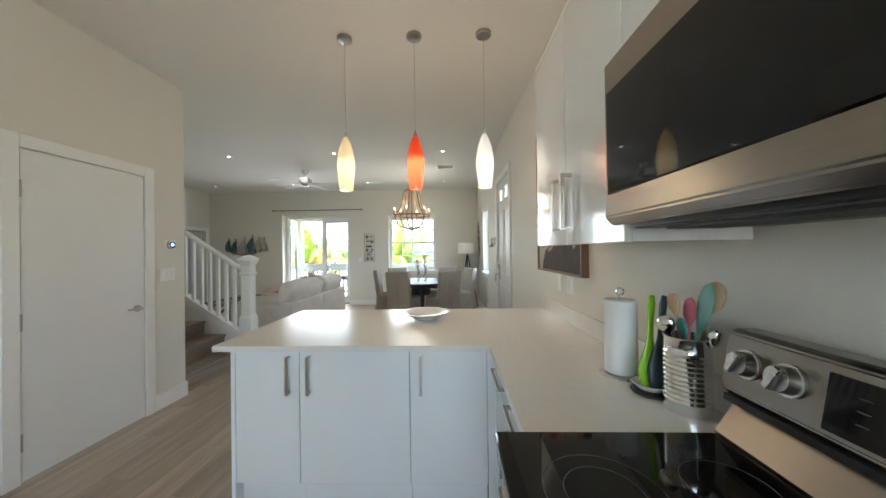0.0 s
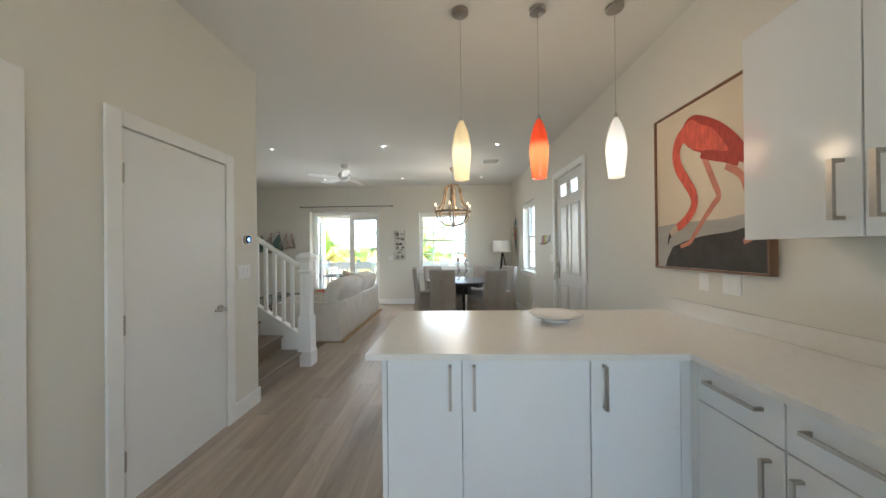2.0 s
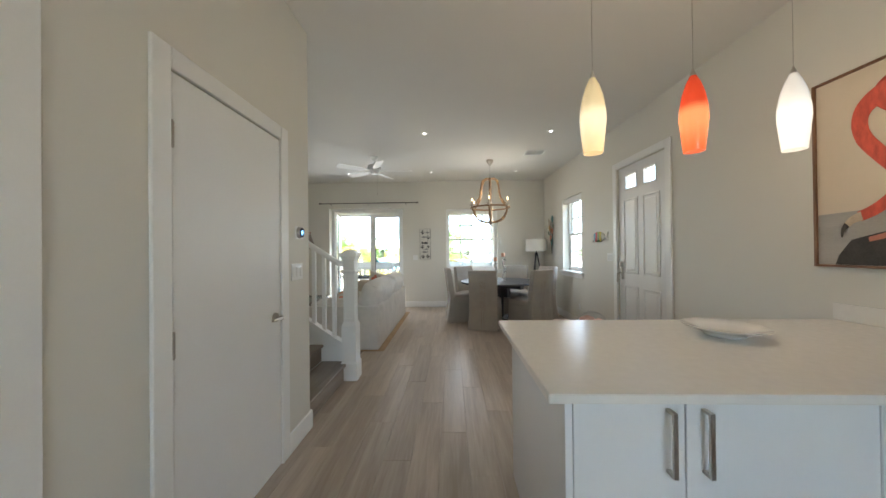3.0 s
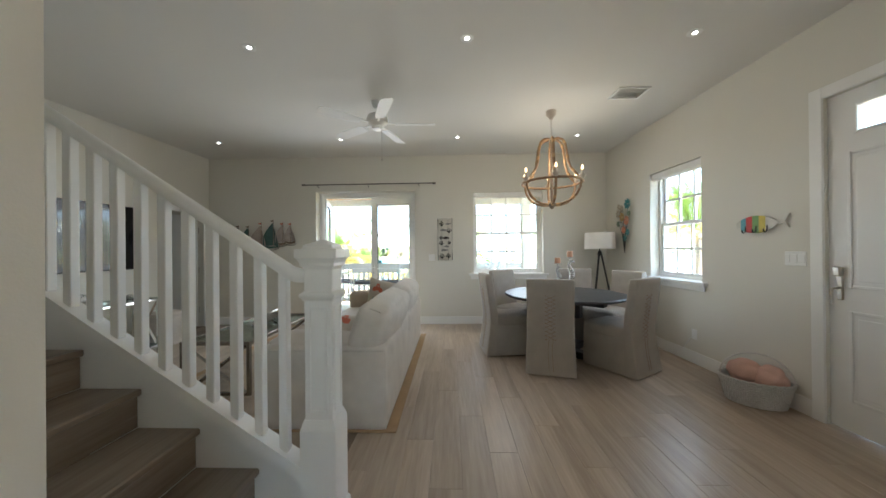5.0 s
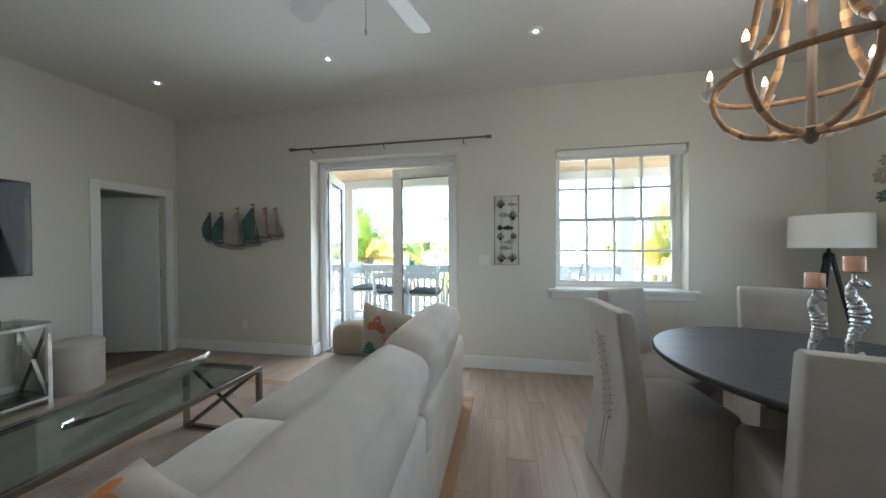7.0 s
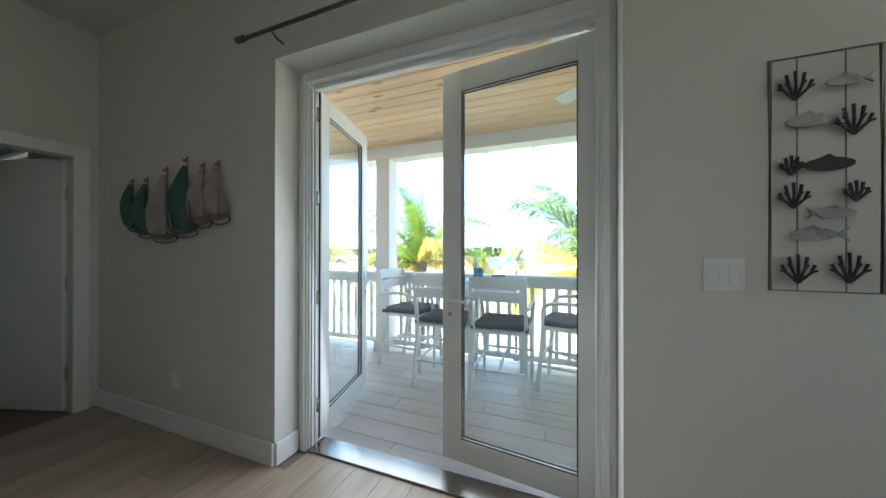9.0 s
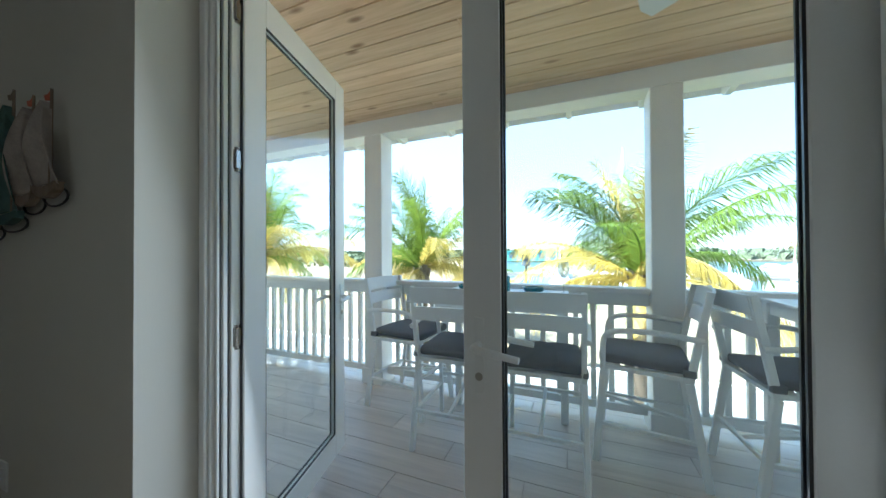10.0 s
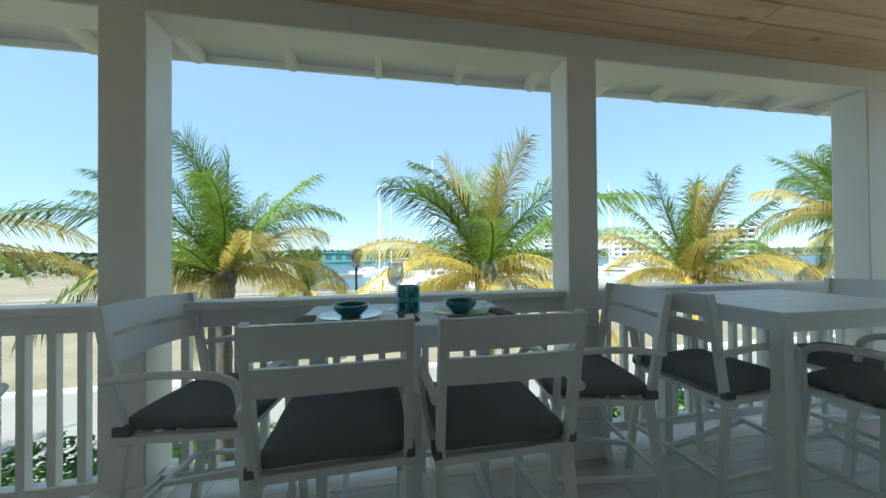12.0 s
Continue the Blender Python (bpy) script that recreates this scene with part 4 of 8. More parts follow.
M_LIME = paint("lime_silicone", (0.28, 0.55, 0.02), 0.4, scale=6, vary=0.05)
M_TEAL = paint("teal_silicone", (0.05, 0.24, 0.22), 0.45, scale=6, vary=0.06)
M_MINT = paint("mint_silicone", (0.12, 0.36, 0.32), 0.45, scale=6, vary=0.06)
M_PINK = paint("pink_silicone", (0.62, 0.16, 0.22), 0.45, scale=6, vary=0.05)
M_SPOON = wood("beech_utensil", (0.50, 0.33, 0.18), (0.68, 0.48, 0.29), 0.55, "Z", 2.0, 0.05)
r = thing("spoon_rest", "green and dark silicone ladles standing in a white dish", "spoon rest", at=Matrix.Translation((0.835, 1.655, CT)) @ Matrix.Rotation(radians(200), 4, "Z"))
bm = bmesh.new()
lathe(bm, [(0.055, 0), (0.06, 0.006), (0.05, 0.010), (0.02, 0.012)], 28)
part("base", bm, M_BLACK, r, "dark round base", 40)
bm = bmesh.new()
lathe(bm, [(0.02, 0.012), (0.042, 0.016), (0.056, 0.032), (0.053, 0.034), (0.04, 0.022), (0.005, 0.018)], 28)
part("dish", bm, M_CERAMIC, r, "", 40)


def ladle(x, mat, lean):
    bm = bmesh.new()
    pts = [(x + lean * (z ** 2), 0.015 * math.sin(z * 9), 0.02 + z) for z in [i * 0.0275 for i in range(12)]]
    tube(bm, pts, [0.02, 0.036, 0.042, 0.040, 0.030, 0.019, 0.013, 0.012, 0.013, 0.015, 0.017, 0.011], 14)
    for v in bm.verts:
        v.co.y *= 0.4
    return bm


part("ladle", ladle(0.012, M_LIME, -0.25), M_LIME, r, "lime green silicone ladle", 50)
bm = ladle(0.0, M_TEAL, -0.42)
for v in bm.verts:
    v.co.y += 0.022
part("ladle", bm, paint("slate_silicone", (0.03, 0.05, 0.07), 0.4), r, "dark slate silicone ladle", 50)

k = thing("utensil_crock", "ribbed steel can filled with kitchen utensils", "utensil holder", at=Matrix.Translation((0.87, 1.535, CT)) @ Matrix.Diagonal((0.93, 0.93, 1.1, 1)))
bm = bmesh.new()
prof = [(0.058, 0), (0.063, 0.004), (0.063, 0.03)]
for i in range(11):
    z = 0.034 + i * 0.0125
    prof += [(0.0655, z), (0.0615, z + 0.006)]
prof += [(0.063, 0.175), (0.063, 0.196), (0.0655, 0.20), (0.0625, 0.202), (0.059, 0.19), (0.058, 0.02)]
lathe(bm, prof, 36)
part("can", bm, M_CHROME, k, "", 50)


def stick(name, mat, label, top, base, head, hw, hl, flat=0.25):
    bm = bmesh.new()
    a, b = Vector(base), Vector(top)
    d = (b - a).normalized()
    pts = [a + (b - a) * (i / 5) for i in range(6)] + [b + d * (hl * t) for t in (0.12, 0.35, 0.65, 0.9, 1.0)]
    rr = [0.006] * 6 + [hw * 0.55, hw * 0.95, hw, hw * 0.75, hw * 0.3]
    tube(bm, pts, rr, 12)
    c = b + d * hl * 0.5
    nn = Vector(head).normalized()
    for v in bm.verts:
        off = (v.co - a) - d * (v.co - a).dot(d)
        if off.length > 0.0065:
            v.co -= nn * off.dot(nn) * (1 - flat)
    part(name, bm, mat, k, label, 50)


stick("spatula", M_MINT, "teal slotted spatula", (0.015, -0.03, 0.215), (-0.02, 0.0, 0.02), (1, -0.3, 0), 0.05, 0.13, 0.08)
stick("spoon", M_SPOON, "pale wooden spoon", (0.0, 0.045, 0.25), (0.01, -0.02, 0.02), (1, 0.3, 0), 0.022, 0.06, 0.3)
stick("wooden_fork", M_SPOON, "wooden spoon", (0.05, -0.03, 0.265), (0, 0.02, 0.02), (1, 0.2, 0), 0.033, 0.085, 0.3)
stick("skimmer", M_CHROME, "steel ladle", (-0.03, 0.035, 0.20), (0.02, -0.01, 0.02), (1, 0.6, 0.2), 0.03, 0.05, 0.5)
stick("brush", M_PINK, "pink silicone spreader", (0.02, 0.015, 0.225), (0.0, 0.0, 0.02), (1, 0, 0), 0.03, 0.075, 0.2)
stick("tongs", M_TEAL, "dark teal pasta fork", (-0.01, 0.0, 0.19), (0.02, 0.02, 0.02), (1, 0, 0), 0.024, 0.06, 0.25)
stick("whisk", M_CHROME, "wire whisk", (0.03, -0.05, 0.18), (0.0, 0.02, 0.02), (1, 1, 0), 0.02, 0.06, 0.9)

p = Matrix.Translation((-0.02, 2.84, CT))
bm = bmesh.new()
lathe(bm, [(0.075, 0), (0.082, 0.004), (0.085, 0.012), (0.125, 0.03), (0.172, 0.048), (0.176, 0.052), (0.168, 0.053), (0.12, 0.037), (0.08, 0.02), (0.005, 0.017)], 48)
for v in bm.verts:
    q = math.hypot(v.co.x, v.co.y)
    if q > 0.15:
        v.co *= 1 + 0.02 * math.cos(12 * math.atan2(v.co.y, v.co.x))
solo("serving_dish", bm, M_CERAMIC, "wide white ceramic dish with scalloped rim", "dish", at=p, smooth=60)

# pendants above the peninsula
for x, nm, top, low, foot, lab in ((-0.612, "amber", (0.86, 0.66, 0.36), (1.0, 0.80, 0.50), (0.85, 0.52, 0.22), "amber art-glass pendant lamp, lit"), (-0.086, "red", (0.80, 0.07, 0.02), (1.0, 0.38, 0.13), (0.80, 0.13, 0.03), "red-orange art-glass pendant lamp, lit"), (0.430, "white", (0.86, 0.82, 0.74), (1.0, 0.88, 0.70), (0.85, 0.70, 0.52), "white art-glass pendant lamp, lit")):
    p = thing("pendant_lamp", lab, "lamp", "pendant lamps", at=Matrix.Translation((x, 2.93, 0)))
    bm = bmesh.new()
    lathe(bm, [(0.01, CEIL - 0.03), (0.05, CEIL - 0.027), (0.057, CEIL - 0.02), (0.057, CEIL - 0.002), (0.05, CEIL)], 28)
    part("canopy", bm, M_NICKEL, p, "round satin nickel canopy", 40)
    bm = bmesh.new()
    tube(bm, [(0, 0, 2.27), (0, 0, CEIL - 0.028)], 0.0016, 6)
    part("cable", bm, M_NICKEL, p)
    bm = bmesh.new()
    lathe(bm, [(0.017, 2.235), (0.014, 2.255), (0.008, 2.27), (0.004, 2.285)], 16)
    part("cap", bm, M_NICKEL, p, "", 40)
    bm = bmesh.new()
    lathe(bm, [(0.048, 0.0), (0.056, 0.07), (0.0655, 0.17), (0.064, 0.22), (0.052, 0.30), (0.034, 0.36), (0.016, 0.40), (0.013, 0.40), (0.03, 0.355), (0.048, 0.295), (0.060, 0.22), (0.0615, 0.17), (0.052, 0.07), (0.0445, 0.002)], 32)
    sh = part("shade", bm, glow_glass("art_glass_" + nm, top, low, foot, 0.07), p, "", 60)
    sh.location = (0, 0, 1.845)
    sh.visible_shadow = False
    point_lamp("pendant_bulb", (x, 2.93, 2.0), 0.21, 0.045, (1.0, 0.74, 0.48))

# picture, outlets, switches
M_CANVAS = paint("canvas_sand", (0.66, 0.58, 0.46), 0.8, scale=1.5, vary=0.1, fine=400, bump=0.15)
M_CORAL = paint("coral_pigment", (0.62, 0.10, 0.06), 0.7, scale=14, vary=0.3, fine=200, bump=0.1, stretch=(1, 3, 1))
M_ROCK = paint("rock_pigment", (0.055, 0.05, 0.045), 0.8, scale=9, vary=0.4, fine=120)
M_MIST = paint("mist_pigment", (0.42, 0.41, 0.38), 0.8, scale=4, vary=0.2, fine=200, stretch=(1, 0.3, 3))
M_WALNUT = wood("walnut_frame", (0.13, 0.06, 0.03), (0.24, 0.12, 0.06), 0.4, "Z", 1.5, 0.05)
pic = thing("framed_picture", "large canvas with coral shapes over dark rocks in a walnut frame", "picture", at=RW)
PY0, PY1, PZ0, PZ1 = 2.40, 3.27, 1.215, 2.335
bm = bmesh.new()
for a, b in (((RX - 0.045, PY0, PZ0), (RX, PY0 + 0.014, PZ1)), ((RX - 0.045, PY1 - 0.014, PZ0), (RX, PY1, PZ1)), ((RX - 0.045, PY0 + 0.014, PZ0), (RX, PY1 - 0.014, PZ0 + 0.014)), ((RX - 0.045, PY0 + 0.014, PZ1 - 0.014), (RX, PY1 - 0.014, PZ1))):
    box(bm, a, b, 0.002)
part("frame", bm, M_WALNUT, pic)
part("canvas", boxes(((RX - 0.03, PY0 + 0.014, PZ0 + 0.014), (RX - 0.003, PY1 - 0.014, PZ1 - 0.014))), M_CANVAS, pic)


def pic_shape(name, outline, mat, k):
    """Flat painted shape; u runs 0 to 1 from the far edge to the near one, v upwards."""
    bm = bmesh.new()
    W, H = PY1 - PY0 - 0.03, PZ1 - PZ0 - 0.03
    vs = [bm.verts.new((RX - 0.0302 - 0.0006 * k, PY1 - 0.015 - u * W, PZ0 + 0.015 + v * H)) for u, v in outline]
    bm.faces.new(vs)
    bmesh.ops.triangulate(bm, faces=bm.faces)
    part(name, bm, mat, pic)


def ribbon(pts, w):
    pts = [Vector(p) for p in pts]
    fine = []
    for i in range(len(pts) - 1):
        p0, p1, p2, p3 = pts[max(0, i - 1)], pts[i], pts[i + 1], pts[min(len(pts) - 1, i + 2)]
        for s in range(6):
            t = s / 6
            fine.append(0.5 * ((2 * p1) + (p2 - p0) * t + (2 * p0 - 5 * p1 + 4 * p2 - p3) * t * t + (3 * p1 - p0 - 3 * p2 + p3) * t ** 3))
    fine.append(pts[-1])
    L, R = [], []
    n = len(fine)
    for i, p in enumerate(fine):
        d = (fine[min(n - 1, i + 1)] - fine[max(0, i - 1)]).normalized()
        ww = w[0] + (w[1] - w[0]) * i / (n - 1)
        L.append((p.x - d.y * ww, p.y + d.x * ww))
        R.append((p.x + d.y * ww, p.y - d.x * ww))
    return list(zip(L, R))


def rounded(pts):
    """A closed outline that runs smoothly through its corners."""
    pts = [Vector(p) for p in pts]
    n, fine = len(pts), []
    for i in range(n):
        p0, p1, p2, p3 = pts[i - 1], pts[i], pts[(i + 1) % n], pts[(i + 2) % n]
        for q in range(5):
            t = q / 5
            fine.append(tuple(0.5 * ((2 * p1) + (p2 - p0) * t + (2 * p0 - 5 * p1 + 4 * p2 - p3) * t * t + (3 * p1 - p0 - 3 * p2 + p3) * t ** 3)))
    return fine


def pic_strip(name, pairs, mat, k):
    bm = bmesh.new()
    W, H = PY1 - PY0 - 0.03, PZ1 - PZ0 - 0.03
    rows = [[bm.verts.new((RX - 0.0302 - 0.0006 * k, PY1 - 0.015 - max(0.002, min(0.998, u)) * W, PZ0 + 0.015 + v * H)) for u, v in q] for q in pairs]
    for a, b in zip(rows, rows[1:]):
        bm.faces.new((a[0], a[1], b[1], b[0]))
    part(name, bm, mat, pic)




M_CORALD = paint("coral_pigment_deep", (0.40, 0.045, 0.03), 0.7, scale=18, vary=0.35, fine=200, bump=0.1, stretch=(1, 3, 1))
M_LEG = paint("leg_pigment", (0.56, 0.22, 0.15), 0.7, scale=14, vary=0.2, fine=200, bump=0.1)
M_CREAM = paint("cream_pigment", (0.60, 0.50, 0.36), 0.7, scale=14, vary=0.2)
pic_shape("water_shape", [(0, 0.0), (1, 0.0), (1, 0.31), (0.7, 0.28), (0.3, 0.285), (0, 0.275)], M_MIST, 0)
pic_shape("rock_shape", [(0.10, 0.0), (1, 0.0), (1, 0.235), (0.86, 0.227), (0.74, 0.207), (0.61, 0.20), (0.5, 0.192), (0.33, 0.165), (0.19, 0.132), (0.12, 0.05)], M_ROCK, 1)
pic_strip("coral_curve", ribbon([(0.71, 0.565), (0.82, 0.497), (0.855, 0.426), (0.892, 0.331), (0.925, 0.228), (0.913, 0.182), (0.835, 0.152)], (0.022, 0.014)), M_LEG, 2)
pic_strip("coral_curve", ribbon([(0.515, 0.68), (0.553, 0.603), (0.611, 0.494), (0.652, 0.409), (0.604, 0.364), (0.519, 0.289), (0.428, 0.201), (0.377, 0.157), (0.28, 0.132)], (0.026, 0.012)), M_LEG, 3)
pic_strip("coral_shape", ribbon([(0.50, 0.68), (0.62, 0.635), (0.72, 0.60), (0.81, 0.56)], (0.03, 0.02)), M_CORALD, 4)
pic_shape("coral_shape", rounded([(0.30, 0.83), (0.345, 0.905), (0.43, 0.925), (0.54, 0.885), (0.66, 0.82), (0.77, 0.735), (0.86, 0.64), (0.915, 0.545), (0.93, 0.475), (0.885, 0.53), (0.79, 0.575), (0.71, 0.62), (0.59, 0.66), (0.48, 0.69), (0.37, 0.75)]), M_CORALD, 5)
pic_shape("coral_shape", rounded([(0.30, 0.83), (0.34, 0.89), (0.42, 0.90), (0.50, 0.85), (0.60, 0.80), (0.68, 0.72), (0.73, 0.64), (0.60, 0.675), (0.48, 0.70), (0.37, 0.755)]), M_CORAL, 6)
pic_strip("coral_curve", ribbon([(0.42, 0.85), (0.33, 0.835), (0.265, 0.79), (0.245, 0.72), (0.272, 0.635), (0.35, 0.54), (0.42, 0.455), (0.432, 0.385), (0.385, 0.325), (0.31, 0.278), (0.235, 0.25)], (0.05, 0.026)), M_CORAL, 7)
pic_strip("cream_shape", ribbon([(0.25, 0.253), (0.20, 0.235), (0.165, 0.205)], (0.024, 0.016)), M_CREAM, 8)
pic_strip("tip_shape", ribbon([(0.172, 0.212), (0.15, 0.185), (0.143, 0.147)], (0.018, 0.005)), M_ROCK, 9)


def plate(y, z, w, h, rockers, at, label, name="light_switch"):
    s = thing(name, label, "switch" if rockers else "outlet", at=at)
    part("plate", boxes(((-0.006, y - w / 2, z - h / 2), (0, y + w / 2, z + h / 2)), bev=0.002), M_WHITE, s)
    for i in range(rockers):
        c = y - w / 2 + w * (i + 0.5) / rockers
        part("rocker", boxes(((-0.010, c - 0.016, z - 0.032), (-0.006, c + 0.016, z + 0.032)), bev=0.002), M_WHITE, s)
    if not rockers:
        for dz in (-0.02, 0.02):
            part("socket", boxes(((-0.009, y - 0.014, z + dz - 0.013), (-0.006, y + 0.014, z + dz + 0.013)), bev=0.003), M_WHITE, s)
    return s


E_AT = RW @ Matrix.Translation((RX, 0, 0))
plate(5.80, 1.22, 0.16, 0.115, 3, E_AT, "white three-gang light switch beside the front door")
plate(2.86, 1.145, 0.075, 0.115, 0, E_AT, "white wall outlet above the counter", "wall_outlet")
plate(2.66, 1.145, 0.12, 0.115, 2, E_AT, "white switch plate above the counter")
plate(6.85, 0.33, 0.075, 0.115, 0, E_AT, "white wall outlet above the baseboard", "wall_outlet")
C_AT = Matrix.Translation((CW, 0, 0)) @ Matrix.Rotation(radians(180), 4, "Z")
plate(-3.42, 1.20, 0.16, 0.115, 3, C_AT, "white three-gang light switch beside the closet door")
th = thing("thermostat", "round blue-lit thermostat on a white plate", "thermostat", at=Matrix.Translation((CW, 3.45, 1.475)))
part("plate", boxes(((0, -0.055, -0.045), (0.006, 0.055, 0.045)), bev=0.003), M_WHITE, th)
bm = bmesh.new()
tube(bm, [(0.006, 0, 0), (0.026, 0, 0)], [0.042, 0.039], 32)
part("ring", bm, M_NICKEL, th, "", 40)
bm = bmesh.new()
tube(bm, [(0.026, 0, 0), (0.028, 0, 0)], 0.034, 32)
part("face", bm, M_BLACKGLASS, th, "", 40)
bm = bmesh.new()
tube(bm, [(0.028, 0, 0), (0.0285, 0, 0)], 0.016, 24)
part("screen", bm, lit("thermostat_glow", (0.1, 0.35, 1.0), 0.4), th, "blue lit dial")


# ---- living and dining room ----
M_LINEN = weave("sofa_linen", (0.70, 0.66, 0.60), (0.52, 0.48, 0.43), 0.003)
M_BEIGE = weave("beige_linen", (0.50, 0.42, 0.33), (0.36, 0.30, 0.23), 0.003)
M_SLIP = weave("slipcover_linen", (0.46, 0.42, 0.37), (0.33, 0.30, 0.26), 0.003)
M_ROD = paint("dark_nickel", (0.20, 0.19, 0.175), 0.35, 1.0, scale=8, vary=0.08)
M_RUG = weave("sisal_rug", (0.50, 0.38, 0.26), (0.22, 0.16, 0.11), 0.014, 0.95, 0.8)
M_RUGEDGE = weave("rug_border", (0.46, 0.33, 0.20), (0.32, 0.22, 0.13), 0.004)
M_CORD = paint("jute_cord", (0.26, 0.17, 0.10), 0.8, scale=30, vary=0.2)
M_EBONY = wood("dark_stained_oak", (0.022, 0.022, 0.025), (0.06, 0.058, 0.06), 0.42, "X", 1.2, 0.05)
M_TINT = glass("tinted_glass", (0.72, 0.80, 0.78))
M_ART_TEAL = paint("art_teal", (0.06, 0.20, 0.17), 0.6, scale=9, vary=0.3)
M_ART_RUST = paint("art_coral", (0.62, 0.16, 0.09), 0.7, scale=9, vary=0.2)
M_ART_ORANGE = paint("art_orange", (0.70, 0.28, 0.08), 0.7, scale=9, vary=0.2)

bm = bmesh.new()
box(bm, (-4.55, 5.52, 0.001), (-2.37, 8.02, 0.012), 0.003)
rg = thing("area_rug", "natural sisal rug with tan woven border", "rug")
part("field", bm, M_RUG, rg)
bm = bmesh.new()
for a, b in (((-4.63, 5.44, 0.001), (-2.29, 5.52, 0.014)), ((-4.63, 8.02, 0.001), (-2.29, 8.10, 0.014)), ((-4.63, 5.52, 0.001), (-4.55, 8.02, 0.014)), ((-2.37, 5.52, 0.001), (-2.29, 8.02, 0.014))):
    box(bm, a, b, 0.004)
part("border", bm, M_RUGEDGE, rg)

# sofa with its back towards the dining side
SB = -2.36
sofa = thing("sofa", "off-white slipcovered sofa with loose plump cushions", "sofa")
bm = bmesh.new()
soft_box(bm, (-3.32, 5.47, 0.014), (SB, 7.93, 0.42), 0.004, 7, soft=0.12)
part("base", bm, M_LINEN, sofa, "", 60)
for y0, y1 in ((5.455, 6.695), (6.705, 7.945)):
    bm = bmesh.new()
    soft_box(bm, (SB - 0.22, y0, 0.015), (SB, y1, 0.60), 0.006, 9, 0.004, y0, soft=0.28)
    part("backrest", bm, M_LINEN, sofa, "", 60)
for y0, y1 in ((5.45, 5.67), (7.73, 7.95)):
    bm = bmesh.new()
    soft_box(bm, (-3.33, y0, 0.014), (SB - 0.003, y1, 0.595), 0.006, 10, 0.003, y0, soft=0.14)
    arm = part("armrest", bm, M_LINEN, sofa, "", 60)
    bm = bmesh.new()
    o = 0.12 if y0 < 6 else -0.12
    soft_box(bm, (-3.30, y0 + o, 0.48), (SB - 0.24, y1 + o, 0.655), 0.025, 10, 0.02, y0 + 3, soft=0.85)
    part("arm_roll", bm, M_LINEN, arm, "soft padded roll along the arm", 60)
    bm = bmesh.new()
    e = y0 if y0 < 6 else y1
    tube(bm, [(-3.31, e, 0.588), (-3.0, e, 0.592), (SB - 0.02, e, 0.590)], 0.006, 6)
    part("piping", bm, M_LINEN, arm, "", 60)
for i, (y0, y1) in enumerate(((5.67, 6.70), (6.70, 7.73))):
    bm = bmesh.new()
    soft_box(bm, (-3.36, y0 + 0.005, 0.36), (SB - 0.2, y1 - 0.005, 0.52), 0.03, 8, 0.008, i)
    part("seat_cushion", bm, M_LINEN, sofa, "", 60)
    bm = bmesh.new()
    m = Matrix.Translation((SB - 0.155, (6.15, 7.275)[i], 0.65)) @ Matrix.Rotation(radians(19), 4, "Y")
    hl = (0.61, 0.505)[i]
    soft_box(bm, (-0.15, -hl, -0.2), (0.11, hl, 0.235), 0.045, 14, 0.016, 3 + i, m, soft=0.5)
    c = part("back_cushion", bm, M_LINEN, sofa, "loose back cushion with piped seam", 60)
    for e in (-1, 1):
        bm = bmesh.new()
        q = [(-0.118, -0.15), (-0.128, 0.0), (-0.112, 0.16), (-0.06, 0.215), (0.02, 0.215), (0.072, 0.17), (0.09, 0.02), (0.08, -0.15)]
        tube(bm, [m @ Vector((p, e * (hl - 0.028), r)) for p, r in q], 0.008, 6, closed=True)
        part("piping", bm, M_LINEN, c, "", 60)


def pillow(at, size, mat, label, patches=()):
    p = thing("throw_pillow", label, "pillow", "sofa pillows", at=at)
    bm = bmesh.new()
    n = 12
    grid = {}
    for s in (1, -1):
        for i in range(n + 1):
            for j in range(n + 1):
                u, v = i / n * 2 - 1, j / n * 2 - 1
                edge = i in (0, n) or j in (0, n)
                k = (1 - u ** 4) * (1 - v ** 4)
                pin = 1 - 0.06 * (1 - u * u) * abs(v) ** 6 - 0.06 * (1 - v * v) * abs(u) ** 6
                if edge and s == -1:
                    grid[s, i, j] = grid[1, i, j]
                else:
                    grid[s, i, j] = bm.verts.new((u * size / 2 * pin, s * 0.075 * k ** 0.6 if not edge else 0, v * size / 2 * pin))
        for i in range(n):
            for j in range(n):
                q = [grid[s, i, j], grid[s, i + 1, j], grid[s, i + 1, j + 1], grid[s, i, j + 1]]
                bm.faces.new(q if s == 1 else q[::-1])
    part("cover", bm, mat, p, "", 60)
    for u0, v0, r, pm in patches:
        for s in (-1, 1):
            bm = bmesh.new()
            vs = []
            for a in range(18):
                rr = r * (1 + 0.35 * math.sin(3 * a * 0.35 + u0 * 9) + 0.2 * math.sin(5 * a * 0.35))
                u, v = u0 + rr * math.cos(a * math.pi / 9), v0 + 0.7 * rr * math.sin(a * math.pi / 9)
                u, v = max(-0.9, min(0.9, u)), max(-0.9, min(0.9, v))
                k = ((1 - u ** 4) * (1 - v ** 4)) ** 0.6
                vs.append((u, v, k))
            c = bm.verts.new((u0 * size / 2, s * (0.0765 * ((1 - u0 ** 4) * (1 - v0 ** 4)) ** 0.6 + 0.001), v0 * size / 2))
            pts = [bm.verts.new((u * size / 2, s * (0.0765 * k + 0.001), v * size / 2)) for u, v, k in vs]
            for a in range(18):
                bm.faces.new((c, pts[a], pts[(a + 1) % 18]))
            part("printed_patch", bm, pm, p)
    return p


